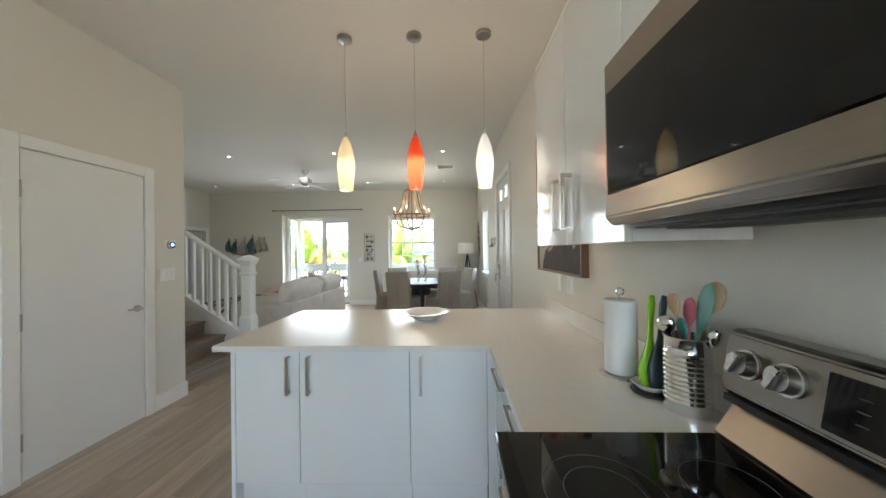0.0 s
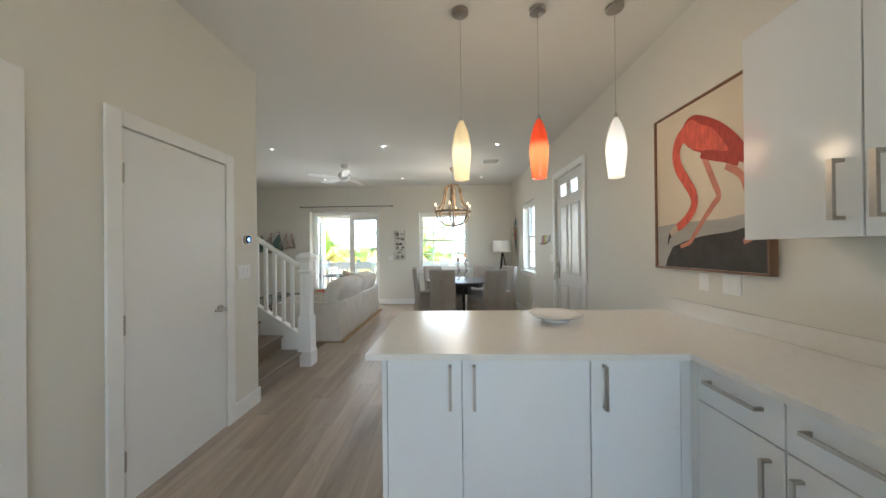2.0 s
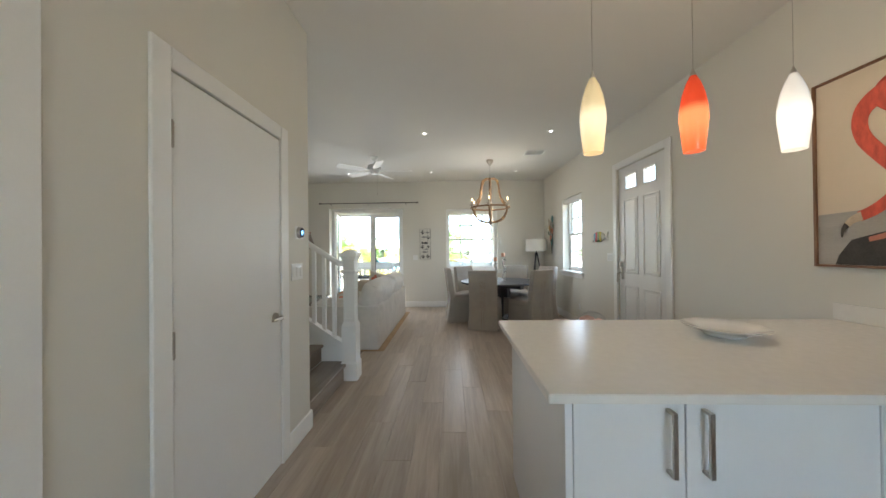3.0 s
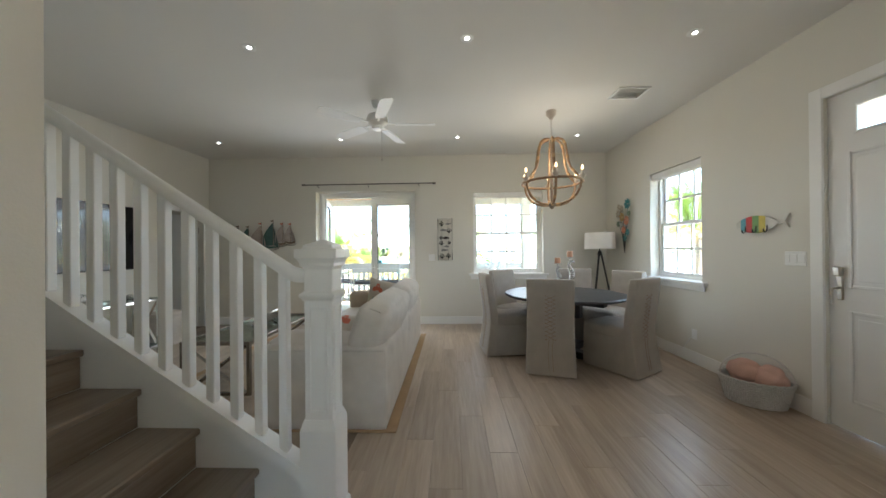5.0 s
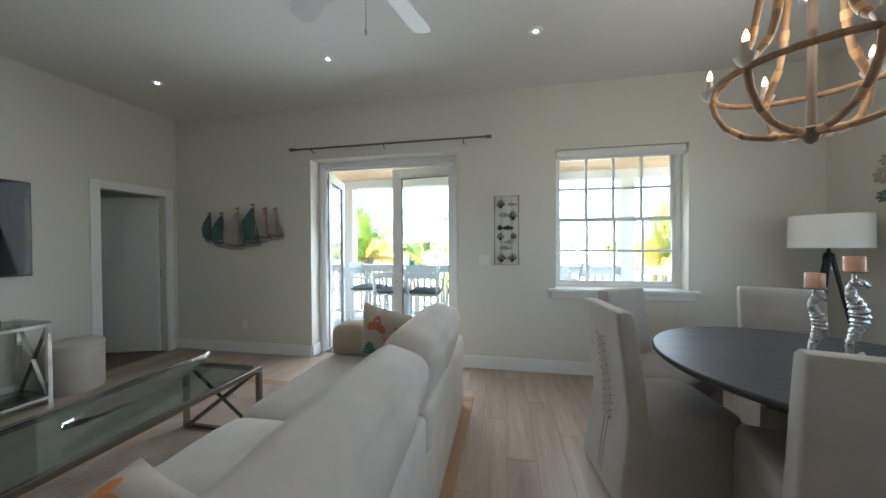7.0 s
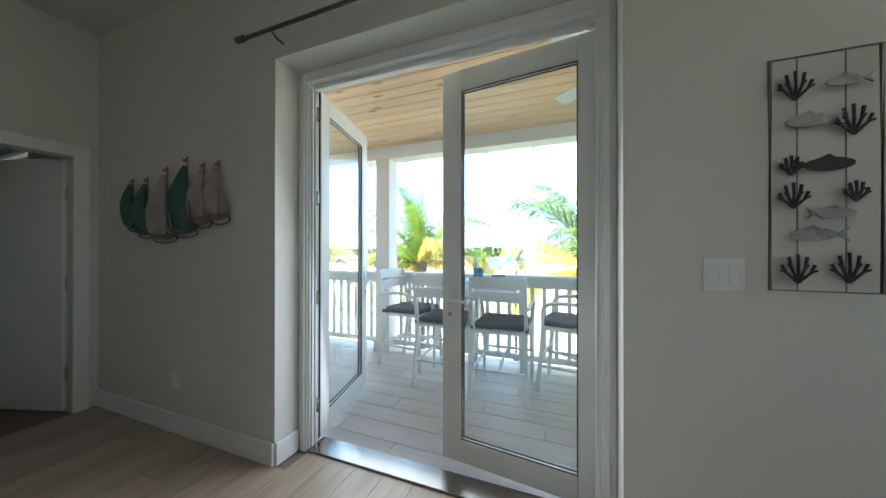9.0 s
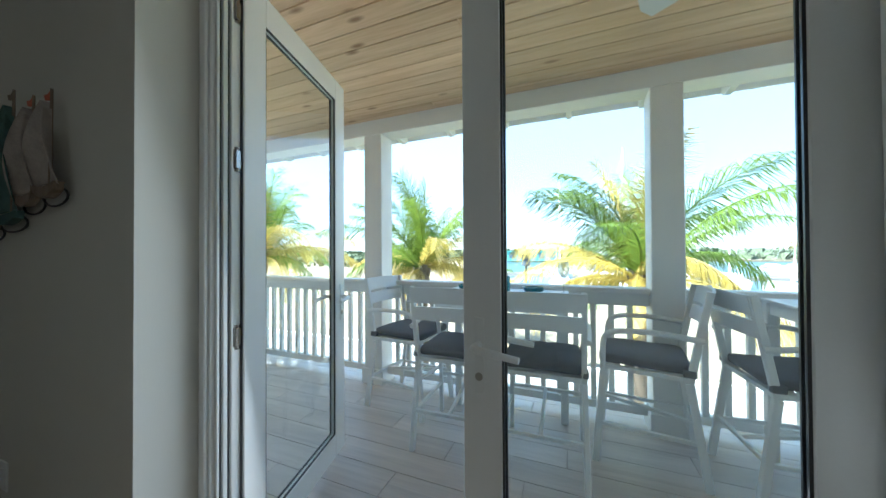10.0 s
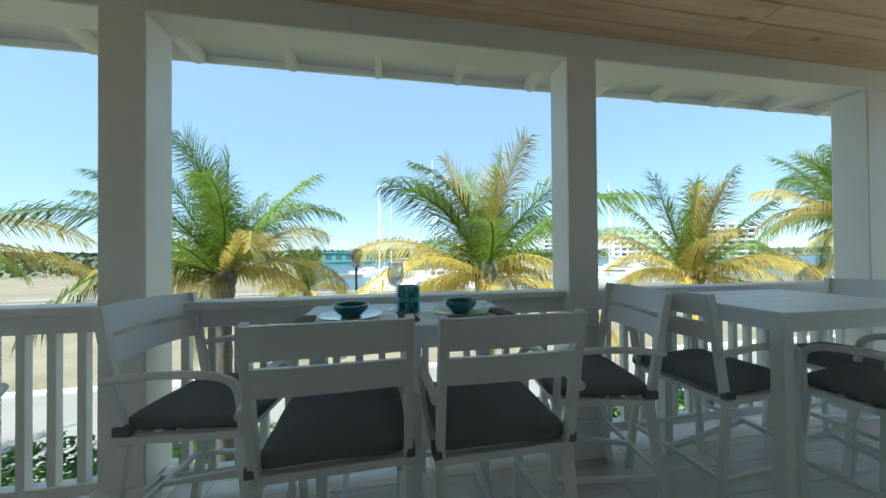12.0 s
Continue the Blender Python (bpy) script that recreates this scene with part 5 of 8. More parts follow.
PAT = ((-0.35, 0.5, 0.3, M_ART_RUST), (0.3, -0.25, 0.35, M_ART_RUST), (0.5, 0.55, 0.22, M_ART_ORANGE), (-0.45, -0.4, 0.3, M_ART_TEAL), (0.0, 0.15, 0.12, M_ART_ORANGE))
M_PRINT = weave("printed_linen", (0.62, 0.56, 0.47), (0.48, 0.43, 0.36), 0.003)
pillow(Matrix.Translation((-2.80, 7.40, 0.715)) @ Matrix.Rotation(radians(-4), 4, "Z") @ Matrix.Rotation(radians(14), 4, "X") @ Matrix.Rotation(radians(13), 4, "Y"), 0.43, M_PRINT, "cream throw pillow printed with coral and teal blots", PAT)
pillow(Matrix.Translation((-2.92, 5.83, 0.605)) @ Matrix.Rotation(radians(166), 4, "Z") @ Matrix.Rotation(radians(62), 4, "X"), 0.48, M_PRINT, "cream throw pillow printed with coral and teal blots", PAT)
p = thing("throw_pillow", "plain beige box cushion against the sofa arm", "pillow", "sofa pillows")
bm = bmesh.new()
soft_box(bm, (-3.30, 7.50, 0.515), (-2.90, 7.72, 0.745), 0.012, 9, 0.006, 9, soft=0.42)
part("cover", bm, M_BEIGE, p, "", 60)

# coffee table
ct = thing("coffee_table", "low glass coffee table with polished steel frame", "table")
TX0, TX1, TY0, TY1, TZ = -4.36, -3.71, 5.98, 7.29, 0.50
bm = bmesh.new()
w = 0.016
for a, b in (((TX0, TY0, TZ - 0.032), (TX0 + 2 * w, TY1, TZ)), ((TX1 - 2 * w, TY0, TZ - 0.032), (TX1, TY1, TZ)), ((TX0 + 2 * w, TY0, TZ - 0.032), (TX1 - 2 * w, TY0 + 2 * w, TZ)), ((TX0 + 2 * w, TY1 - 2 * w, TZ - 0.032), (TX1 - 2 * w, TY1, TZ))):
    box(bm, a, b, 0.002)
part("top_frame", bm, M_STEEL, ct)
part("glass_top", boxes(((TX0 + 2 * w, TY0 + 2 * w, TZ - 0.012), (TX1 - 2 * w, TY1 - 2 * w, TZ - 0.002))), M_TINT, ct, "smoky glass top")
for x in (TX0, TX1 - 2 * w):
    for y in (TY0, TY1 - 2 * w):
        part("leg", boxes(((x, y, 0.014), (x + 2 * w, y + 2 * w, TZ - 0.032)), bev=0.002), M_STEEL, ct)
for y in (TY0 + w, TY1 - w):
    for s in (0, 1):
        bm = bmesh.new()
        a, b = (TX0 + 0.04, TX1 - 0.04) if s == 0 else (TX1 - 0.04, TX0 + 0.04)
        tube(bm, [(a, y + (0.006 if s else -0.006), 0.03), (b, y + (0.006 if s else -0.006), TZ - 0.04)], 0.015, 4)
        part("cross_brace", bm, M_STEEL, ct)
    part("foot_rail", boxes(((TX0 + 2 * w, y - w * 0.8, 0.014), (TX1 - 2 * w, y + w * 0.8, 0.04)), bev=0.002), M_STEEL, ct)
bm = bmesh.new()
n = 24
rows = []
for i in range(n + 1):
    t = i / n * 2 - 1
    hw = 0.085 * (1 - abs(t) ** 2.5) + 0.004
    rise = 0.015 + 0.03 * abs(t) ** 3
    rows.append([bm.verts.new((hw * c, t * 0.48, rise + 0.022 * abs(c) ** 2 + dz + 0.003 * math.sin(i * 2.1 + c * 5))) for c, dz in ((-1, 0), (-0.5, -0.006), (0, -0.01), (0.5, -0.006), (1, 0), (0.5, 0.004), (0, 0.0), (-0.5, 0.004))])
for a, b in zip(rows, rows[1:]):
    for j in range(8):
        bm.faces.new((a[j], a[(j + 1) % 8], b[(j + 1) % 8], b[j]))
solo("decorative_tray", bm, paint("hammered_silver", (0.55, 0.55, 0.54), 0.22, 1.0, scale=20, vary=0.1, fine=60, bump=0.6), "long boat-shaped hammered silver tray on the coffee table", "tray", at=Matrix.Translation((-4.06, 6.85, TZ)) @ Matrix.Rotation(radians(14), 4, "Z"), smooth=50)

# console table beneath the television
cn = thing("console_table", "mirror-steel console table with glass shelves and crossed ends", "table")
CX0, CX1, CY0, CY1, CZ = -6.25, -5.86, 5.85, 7.38, 0.70
for x in (CX0, CX1 - 0.03):
    for y in (CY0, CY1 - 0.03):
        part("leg", boxes(((x, y, 0.001), (x + 0.03, y + 0.03, CZ)), bev=0.002), M_CHROME, cn)
for z in (0.05, CZ - 0.03):
    bm = boxes(((CX0, CY0 + 0.03, z), (CX0 + 0.025, CY1 - 0.03, z + 0.025)), ((CX1 - 0.025, CY0 + 0.03, z), (CX1, CY1 - 0.03, z + 0.025)), ((CX0 + 0.03, CY0, z), (CX1 - 0.03, CY0 + 0.025, z + 0.025)), ((CX0 + 0.03, CY1 - 0.025, z), (CX1 - 0.03, CY1, z + 0.025)))
    part("rail", bm, M_CHROME, cn)
for z in (0.075, CZ):
    part("shelf", boxes(((CX0 + 0.004, CY0 + 0.004, z + 0.001), (CX1 - 0.004, CY1 - 0.004, z + 0.011)), bev=0.001), M_TINT, cn, "smoky glass shelf")
for y in (CY0 + 0.015, CY1 - 0.015):
    for s in (0, 1):
        bm = bmesh.new()
        a, b = (CX0 + 0.03, CX1 - 0.03) if s else (CX1 - 0.03, CX0 + 0.03)
        tube(bm, [(a, y + 0.004 * s, 0.07), (b, y + 0.004 * s, CZ - 0.03)], 0.017, 4)
        part("cross_brace", bm, M_CHROME, cn)
M_SILVER = paint("cast_silver", (0.50, 0.49, 0.47), 0.28, 1.0, scale=25, vary=0.2, fine=90, bump=0.8)
for y, z, s in ((6.55, CZ + 0.011, 1.0), (6.35, 0.087, 0.9)):
    bm = bmesh.new()
    pts = [(0, -0.26 * s + 0.52 * s * i / 14, 0.085 * s) for i in range(15)]
    rr = [max(0.004, 0.075 * s * math.sin(math.pi * min(1, (i + 0.6) / 12.5)) ** 0.7) if i < 12 else 0.018 * s + 0.02 * s * (i - 12) for i in range(15)]
    tube(bm, pts, rr, 14)
    for v in bm.verts:
        v.co.x *= 0.5
    box(bm, (-0.03, -0.05, 0), (0.03, 0.05, 0.012))
    solo("silver_ornament", bm, M_SILVER, "cast silver spindle-shaped ornament on the console", "ornament", "silver ornaments", at=Matrix.Translation((-6.05, y, z)), smooth=60)
bm = bmesh.new()
for k in range(5):
    tube(bm, [(-0.05 + 0.025 * k, -0.04, 0), (-0.05 + 0.025 * k, -0.04, 0.05 + 0.012 * (k % 2)), (-0.05 + 0.025 * k, 0.04, 0.05 + 0.012 * (k % 2)), (-0.05 + 0.025 * k, 0.04, 0)], 0.003, 6)
for y in (-0.04, 0.04):
    tube(bm, [(-0.06, y, 0.004), (0.06, y, 0.004)], 0.003, 6)
    tube(bm, [(-0.06, y, 0.03), (0.06, y, 0.03)], 0.003, 6)
solo("wire_holder", bm, M_BLACK, "small dark wire coaster holder on the console", "holder", at=Matrix.Translation((-6.05, 7.12, CZ + 0.011)), smooth=50)

o = thing("ottoman", "round white upholstered stool with stud trim", "ottoman", at=Matrix.Translation((-6.03, 7.63, 0)))
bm = bmesh.new()
lathe(bm, [(0.185, 0.001), (0.19, 0.01), (0.192, 0.39), (0.192, 0.41)], 40)
part("body", bm, M_LINEN, o, "", 40)
bm = bmesh.new()
lathe(bm, [(0.192, 0.41), (0.196, 0.425), (0.19, 0.45), (0.16, 0.462), (0.005, 0.468)], 40)
part("seat", bm, M_LINEN, o, "", 40)
bm = bmesh.new()
for i in range(56):
    a = 2 * math.pi * i / 56
    box(bm, (-0.004, -0.004, -0.004), (0.004, 0.004, 0.004), 0.002, m=Matrix.Translation((0.194 * math.cos(a), 0.194 * math.sin(a), 0.405)))
part("stud_trim", bm, M_NICKEL, o, "row of small nail heads")
bpy.data.objects["stud_trim"]["kind"] = "stuff"

tv = thing("television", "flat black wall-mounted television, switched off", "television")
part("housing", boxes(((LW, 6.1, 1.2), (LW + 0.04, 7.3, 1.8)), ((LW + 0.04, 5.95, 1.09), (LW + 0.075, 7.45, 1.93)), bev=0.004), M_BLACK, tv)
part("screen", boxes(((LW + 0.075, 5.96, 1.105), (LW + 0.078, 7.44, 1.922))), M_BLACKGLASS, tv)

# dining table
TC = Vector((-0.49, 7.17, 0))
tb = thing("dining_table", "round dark-stained oak pedestal dining table", "table", at=Matrix.Translation(TC))
bm = bmesh.new()
lathe(bm, [(0.64, 0.725), (0.70, 0.73), (0.715, 0.745), (0.715, 0.758), (0.708, 0.765), (0.004, 0.765)], 72)
part("tabletop", bm, M_EBONY, tb, "", 35)
part("pedestal", boxes(((-0.07, -0.07, 0.1), (0.07, 0.07, 0.70)), bev=0.006), M_EBONY, tb)
for k in range(2):
    for z0, z1, r in ((0.64, 0.724, 0.5), (0.001, 0.09, 0.46)):
        bm = bmesh.new()
        zz = 0.0 if k == 0 else 0.002
        box(bm, (-r, -0.06, z0 + zz), (r, 0.06, z1 - zz), 0.008, m=Matrix.Rotation(radians(45 + 90 * k), 4, "Z"))
        part("cross_beam", bm, M_EBONY, tb)
for k in range(4):
    bm = bmesh.new()
    box(bm, (0.07, -0.05, 0.48), (0.22, 0.05, 0.64), 0.01, m=Matrix.Rotation(radians(45 + 90 * k), 4, "Z"))
    part("corbel", bm, M_EBONY, tb)


def dining_chair(at):
    """A slipcovered chair that faces +y, its back at y = 0."""
    c = thing("dining_chair", "grey-beige linen slipcovered chair laced up the back", "chair", "chairs round the table", at=at)
    bm = bmesh.new()
    soft_box(bm, (-0.233, 0.06, 0.36), (0.233, 0.545, 0.50), 0.012, 8, soft=0.4)
    part("seat", bm, M_SLIP, c, "", 60)
    # one slab of cloth from the floor to the top of the back
    prof = ((0.012, -0.052, 0.07, 0.252), (0.16, -0.03, 0.075, 0.246), (0.32, -0.006, 0.09, 0.240), (0.47, 0.004, 0.105, 0.236), (0.62, -0.012, 0.088, 0.236), (0.78, -0.032, 0.066, 0.237), (0.93, -0.052, 0.044, 0.238), (0.985, -0.057, 0.034, 0.238), (1.0, -0.048, 0.022, 0.232))

    def back_y(z):
        for p, q in zip(prof, prof[1:]):
            if z <= q[0]:
                return p[1] + (q[1] - p[1]) * max(0, z - p[0]) / (q[0] - p[0])
        return prof[-1][1]

    bm = bmesh.new()
    rows = []
    for r, (z, y0, y1, w) in enumerate(prof):
        ring = []
        for cx, cy, a0 in ((w - 0.018, y1 - 0.018, 0), (-w + 0.018, y1 - 0.018, 90), (-w + 0.018, y0 + 0.018, 180), (w - 0.018, y0 + 0.018, 270)):
            for a in (0, 30, 60, 90):
                ring.append((cx + 0.018 * math.cos(radians(a0 + a)), cy + 0.018 * math.sin(radians(a0 + a)), z))
            if a0 == 180:
                for k in range(1, 8):
                    f = k / 8
                    ring.append((-w + 2 * w * f, y0 + 0.004 * math.sin(k * 2.1 + r) * (1 if r < 7 else 0), z))
        rows.append([bm.verts.new(p) for p in ring])
    for a, b in zip(rows, rows[1:]):
        n = len(a)
        for i in range(n):
            bm.faces.new((a[i], a[(i + 1) % n], b[(i + 1) % n], b[i]))
    bm.faces.new(rows[-1])
    part("backrest", bm, M_SLIP, c, "", 50)
    bm = bmesh.new()
    n = 44
    rows = []
    for z, s in ((0.47, 0.0), (0.3, 0.4), (0.12, 0.8), (0.012, 1.0)):
        row = []
        for i in range(n):
            a = i / n * 4
            k, f = int(a), a - int(a)
            p = [(-0.235 + 0.47 * f, 0.04), (0.235, 0.04 + 0.5 * f), (0.235 - 0.47 * f, 0.54), (-0.235, 0.54 - 0.5 * f)][k]
            v = Vector((p[0], p[1] - 0.27, 0))
            wave = 0.006 * math.sin(i * 2.6) + 0.006 * math.sin(i * 1.1)
            v *= 1 + s * ((0.05 if k else 0.0) + (wave if k else 0.0))
            row.append(bm.verts.new((v.x, v.y + 0.27, z)))
        rows.append(row)
    for a, b in zip(rows, rows[1:]):
        for i in range(n):
            bm.faces.new((a[i], a[(i + 1) % n], b[(i + 1) % n], b[i]))
    part("skirt", bm, M_SLIP, c, "linen skirt to the floor", 60)
    # lacing with eyelets and hanging ends
    bm = bmesh.new()
    zs = [0.37 + i * 0.042 for i in range(12)]
    for i, z in enumerate(zs):
        for s in (-1, 1):
            y = back_y(z) - 0.007
            lathe(bm, [(0.002, -0.003), (0.0055, -0.002), (0.0055, 0.002), (0.002, 0.003)], 8, (0.046 * s, y, z))
            if i < 11:
                tube(bm, [(-0.046 * s, y, z), (0.0, back_y(z + 0.02) - 0.010, z + 0.021), (0.046 * s, back_y(z + 0.042) - 0.007, z + 0.042)], 0.0016, 5)
    for s in (-1, 1):
        pts = [(0.02 * s + 0.006 * math.sin(z * 20), back_y(z) - 0.006, z) for z in (0.37, 0.3, 0.22, 0.14, 0.06)]
        tube(bm, pts, 0.0016, 5)
    part("lacing", bm, M_CORD, c, "brown cord lacing up the back", 60)
    for x in (-0.2, 0.2):
        for y in (0.05, 0.5):
            part("leg", boxes(((x - 0.02, y - 0.02, 0.0), (x + 0.02, y + 0.02, 0.39))), M_EBONY, c)
    return c


def chair_at(x, y, ang):
    return Matrix.Translation((x, y, 0)) @ Matrix.Rotation(radians(ang), 4, "Z")


first = dining_chair(chair_at(-0.86, 6.50, -16))
for x, y, a in ((0.12, 6.52, 33), (-1.44, 7.30, -84), (-1.12, 8.02, -140), (0.06, 8.22, 160), (0.55, 7.62, 112)):
    copy_thing(first, chair_at(x, y, a))

# candlesticks
M_WAX = paint("peach_wax", (0.72, 0.42, 0.28), 0.5, scale=9, vary=0.05)
for x, y, h in ((-0.557, 7.17, 0.37), (-0.407, 7.165, 0.45)):
    c = thing("candlestick", "cast silver seahorse candlestick with a peach candle", "candle holder", "candlesticks", at=Matrix.Translation((x, y, 0.765)))
    bm = bmesh.new()
    lathe(bm, [(0.045, 0), (0.047, 0.008), (0.03, 0.014), (0.012, 0.022)], 20)
    # seahorse: curled tail, ribbed belly, arched neck and snout
    k = h / 0.36
    ctrl = [(0.018, 0.045, 0.004), (0.030, 0.052, 0.005), (0.034, 0.036, 0.006), (0.014, 0.024, 0.007), (-0.012, 0.042, 0.009), (-0.012, 0.08, 0.012), (0.004, 0.12, 0.017), (0.018, 0.16, 0.024), (0.020, 0.20, 0.027), (0.006, 0.24, 0.022), (-0.010, 0.27, 0.016), (-0.008, 0.30, 0.014), (0.010, 0.318, 0.017), (0.030, 0.312, 0.010), (0.052, 0.298, 0.006)]
    pts, rad = [], []
    for i in range(len(ctrl) - 1):
        for q in range(4):
            f = q / 4
            a, b = ctrl[i], ctrl[i + 1]
            pts.append((k * (a[0] + (b[0] - a[0]) * f), 0, k * (a[1] + (b[1] - a[1]) * f)))
            rad.append(k * (a[2] + (b[2] - a[2]) * f) * (1.1 if q % 2 else 0.88))
    tube(bm, pts, rad, 12)
    tube(bm, [(0, 0, k * 0.32), (0, 0, h - 0.008)], 0.008, 10)
    lathe(bm, [(0.01, h - 0.012), (0.046, h - 0.004), (0.048, h), (0.01, h)], 20)
    part("holder", bm, M_SILVER, c, "", 50)
    bm = bmesh.new()
    lathe(bm, [(0.034, h), (0.035, h + 0.004), (0.035, h + 0.066), (0.032, h + 0.07), (0.004, h + 0.066)], 24)
    part("candle", bm, M_WAX, c, "peach pillar candle", 40)

# chandelier
M_RATTAN = wood("rattan_wrap", (0.16, 0.095, 0.05), (0.42, 0.26, 0.13), 0.6, "Z", 1.6, 0.05)
M_CANEBAND = wood("cane_band", (0.42, 0.25, 0.11), (0.62, 0.40, 0.20), 0.6, "Z", 1.2, 0.05)
M_GREYWOOD = wood("greyed_wood", (0.13, 0.09, 0.06), (0.30, 0.24, 0.18), 0.7, "Z", 1.5, 0.05)
M_IVORY = paint("ivory_metal", (0.55, 0.49, 0.42), 0.5, scale=12, vary=0.15)
ch = thing("chandelier", "rattan-wrapped cage chandelier with six candle bulbs, lit", "chandelier", at=Matrix.Translation((-0.648, 7.08, 0)))
bm = bmesh.new()
lathe(bm, [(0.022, CEIL - 0.10), (0.03, CEIL - 0.075), (0.058, CEIL - 0.05), (0.062, CEIL - 0.02), (0.062, CEIL)], 24)
part("canopy", bm, M_IVORY, ch, "", 40)
bm = bmesh.new()
for i in range(13):
    z = 2.66 + i * 0.019
    tube(bm, [(0.008 * math.cos(a) * (1 if i % 2 else 0), 0.008 * math.cos(a) * (0 if i % 2 else 1), z + 0.012 * math.sin(a)) for a in [k * math.pi / 5 for k in range(10)]], 0.0022, 5, closed=True)
part("chain", bm, M_NICKEL, ch, "", 60)
ZR = 2.14
for k in range(6):
    a = 2 * math.pi * k / 6 + 0.35
    d = Vector((math.cos(a), math.sin(a), 0))
    bm = bmesh.new()
    prof = [(0.03, 2.655), (0.085, 2.652), (0.14, 2.62), (0.172, 2.55), (0.188, 2.45), (0.20, 2.36), (0.228, 2.275), (0.285, 2.20), (0.338, 2.15), (0.352, 2.10), (0.338, 2.03), (0.295, 1.95), (0.225, 1.89), (0.13, 1.86), (0.03, 1.85)]
    tube(bm, [d * r + Vector((0, 0, z)) for r, z in prof], [0.014 + 0.002 * (i % 2) for i in range(len(prof))], 8)
    rib = part("rib", bm, M_RATTAN, ch, "", 60)
    for i in (2, 4, 6, 8, 11, 13):
        bm = bmesh.new()
        p, q = [d * prof[j][0] + Vector((0, 0, prof[j][1])) for j in (i, i + 1)]
        tube(bm, [p.lerp(q, 0.25), p.lerp(q, 0.75)], 0.0178, 10)
        part("cane_band", bm, M_CANEBAND, rib, "", 60)
    bm = bmesh.new()
    c = d * 0.362
    lathe(bm, [(0.012, ZR - 0.02), (0.03, ZR), (0.04, ZR + 0.02), (0.042, ZR + 0.028), (0.018, ZR + 0.03), (0.016, ZR + 0.085), (0.014, ZR + 0.086)], 14, (c.x, c.y, 0))
    arm = part("candle_cup", bm, M_IVORY, ch, "", 40)
    bm = bmesh.new()
    lathe(bm, [(0.007, ZR + 0.086), (0.0135, ZR + 0.100), (0.0115, ZR + 0.118), (0.005, ZR + 0.138), (0.001, ZR + 0.145)], 12, (c.x, c.y, 0))
    part("bulb", bm, lit("flame_bulb", (1.0, 0.62, 0.28), 0.5) if k == 0 else bpy.data.materials["flame_bulb"], arm, "glowing flame-tip bulb", 60)
bm = bmesh.new()
tube(bm, [(0.352 * math.cos(i * math.pi / 20), 0.352 * math.sin(i * math.pi / 20), ZR - 0.02) for i in range(40)], 0.015, 8, closed=True)
part("ring", bm, M_RATTAN, ch, "", 60)
bm = bmesh.new()
tube(bm, [(0, 0, 1.86), (0, 0, 2.66)], 0.016, 10)
part("stem", bm, M_GREYWOOD, ch, "", 60)
bm = bmesh.new()
lathe(bm, [(0.004, 1.80), (0.02, 1.81), (0.03, 1.83), (0.055, 1.845), (0.058, 1.865), (0.03, 1.88)], 20)
part("finial", bm, M_GREYWOOD, ch, "", 50)
point_lamp("chandelier_glow", (-0.648, 7.08, 2.30), 0.9, 0.25)

# ceiling fan
fan = thing("ceiling_fan", "white ceiling fan with five blades and pull chain", "fan", at=Matrix.Translation((-2.71, 6.74, 0)))
bm = bmesh.new()
lathe(bm, [(0.02, CEIL - 0.08), (0.05, CEIL - 0.06), (0.065, CEIL - 0.01), (0.065, CEIL)], 24)
part("canopy", bm, M_WHITE, fan, "", 40)
bm = bmesh.new()
tube(bm, [(0, 0, 2.86), (0, 0, CEIL - 0.06)], 0.012, 12)
part("downrod", bm, M_WHITE, fan, "", 40)
bm = bmesh.new()
lathe(bm, [(0.03, 2.685), (0.055, 2.69), (0.06, 2.72), (0.085, 2.735), (0.115, 2.76), (0.12, 2.80), (0.105, 2.84), (0.05, 2.865), (0.015, 2.87)], 28)
part("motor", bm, M_WHITE, fan, "", 40)
M_BLADE = paint("blade_white", (0.78, 0.78, 0.76), 0.45, scale=4, vary=0.03)
for k in range(5):
    m = Matrix.Rotation(radians(72 * k + 3), 4, "Z") @ Matrix.Translation((0, 0, 2.745)) @ Matrix.Rotation(radians(12), 4, "X")
    bm = bmesh.new()
    out = [(0.20, -0.05), (0.30, -0.062), (0.60, -0.07), (0.645, -0.06), (0.66, -0.03), (0.66, 0.03), (0.645, 0.06), (0.60, 0.07), (0.30, 0.062), (0.20, 0.05)]
    slab(bm, out, -0.004, 0.004, m)
    bl = part("blade", bm, M_BLADE, fan)
    bm = bmesh.new()
    slab(bm, [(0.09, -0.018), (0.18, -0.012), (0.26, -0.035), (0.27, 0), (0.26, 0.035), (0.18, 0.012), (0.09, 0.018)], 0.004, 0.012, m)
    part("blade_iron", bm, M_WHITE, bl)
bm = bmesh.new()
tube(bm, [(0.045, 0, 2.69), (0.05, 0, 2.60), (0.05, 0, 2.36)], 0.0018, 5)
lathe(bm, [(0.001, 2.33), (0.006, 2.335), (0.006, 2.355), (0.001, 2.36)], 8, (0.05, 0, 0))
part("pull_chain", bm, M_NICKEL, fan)

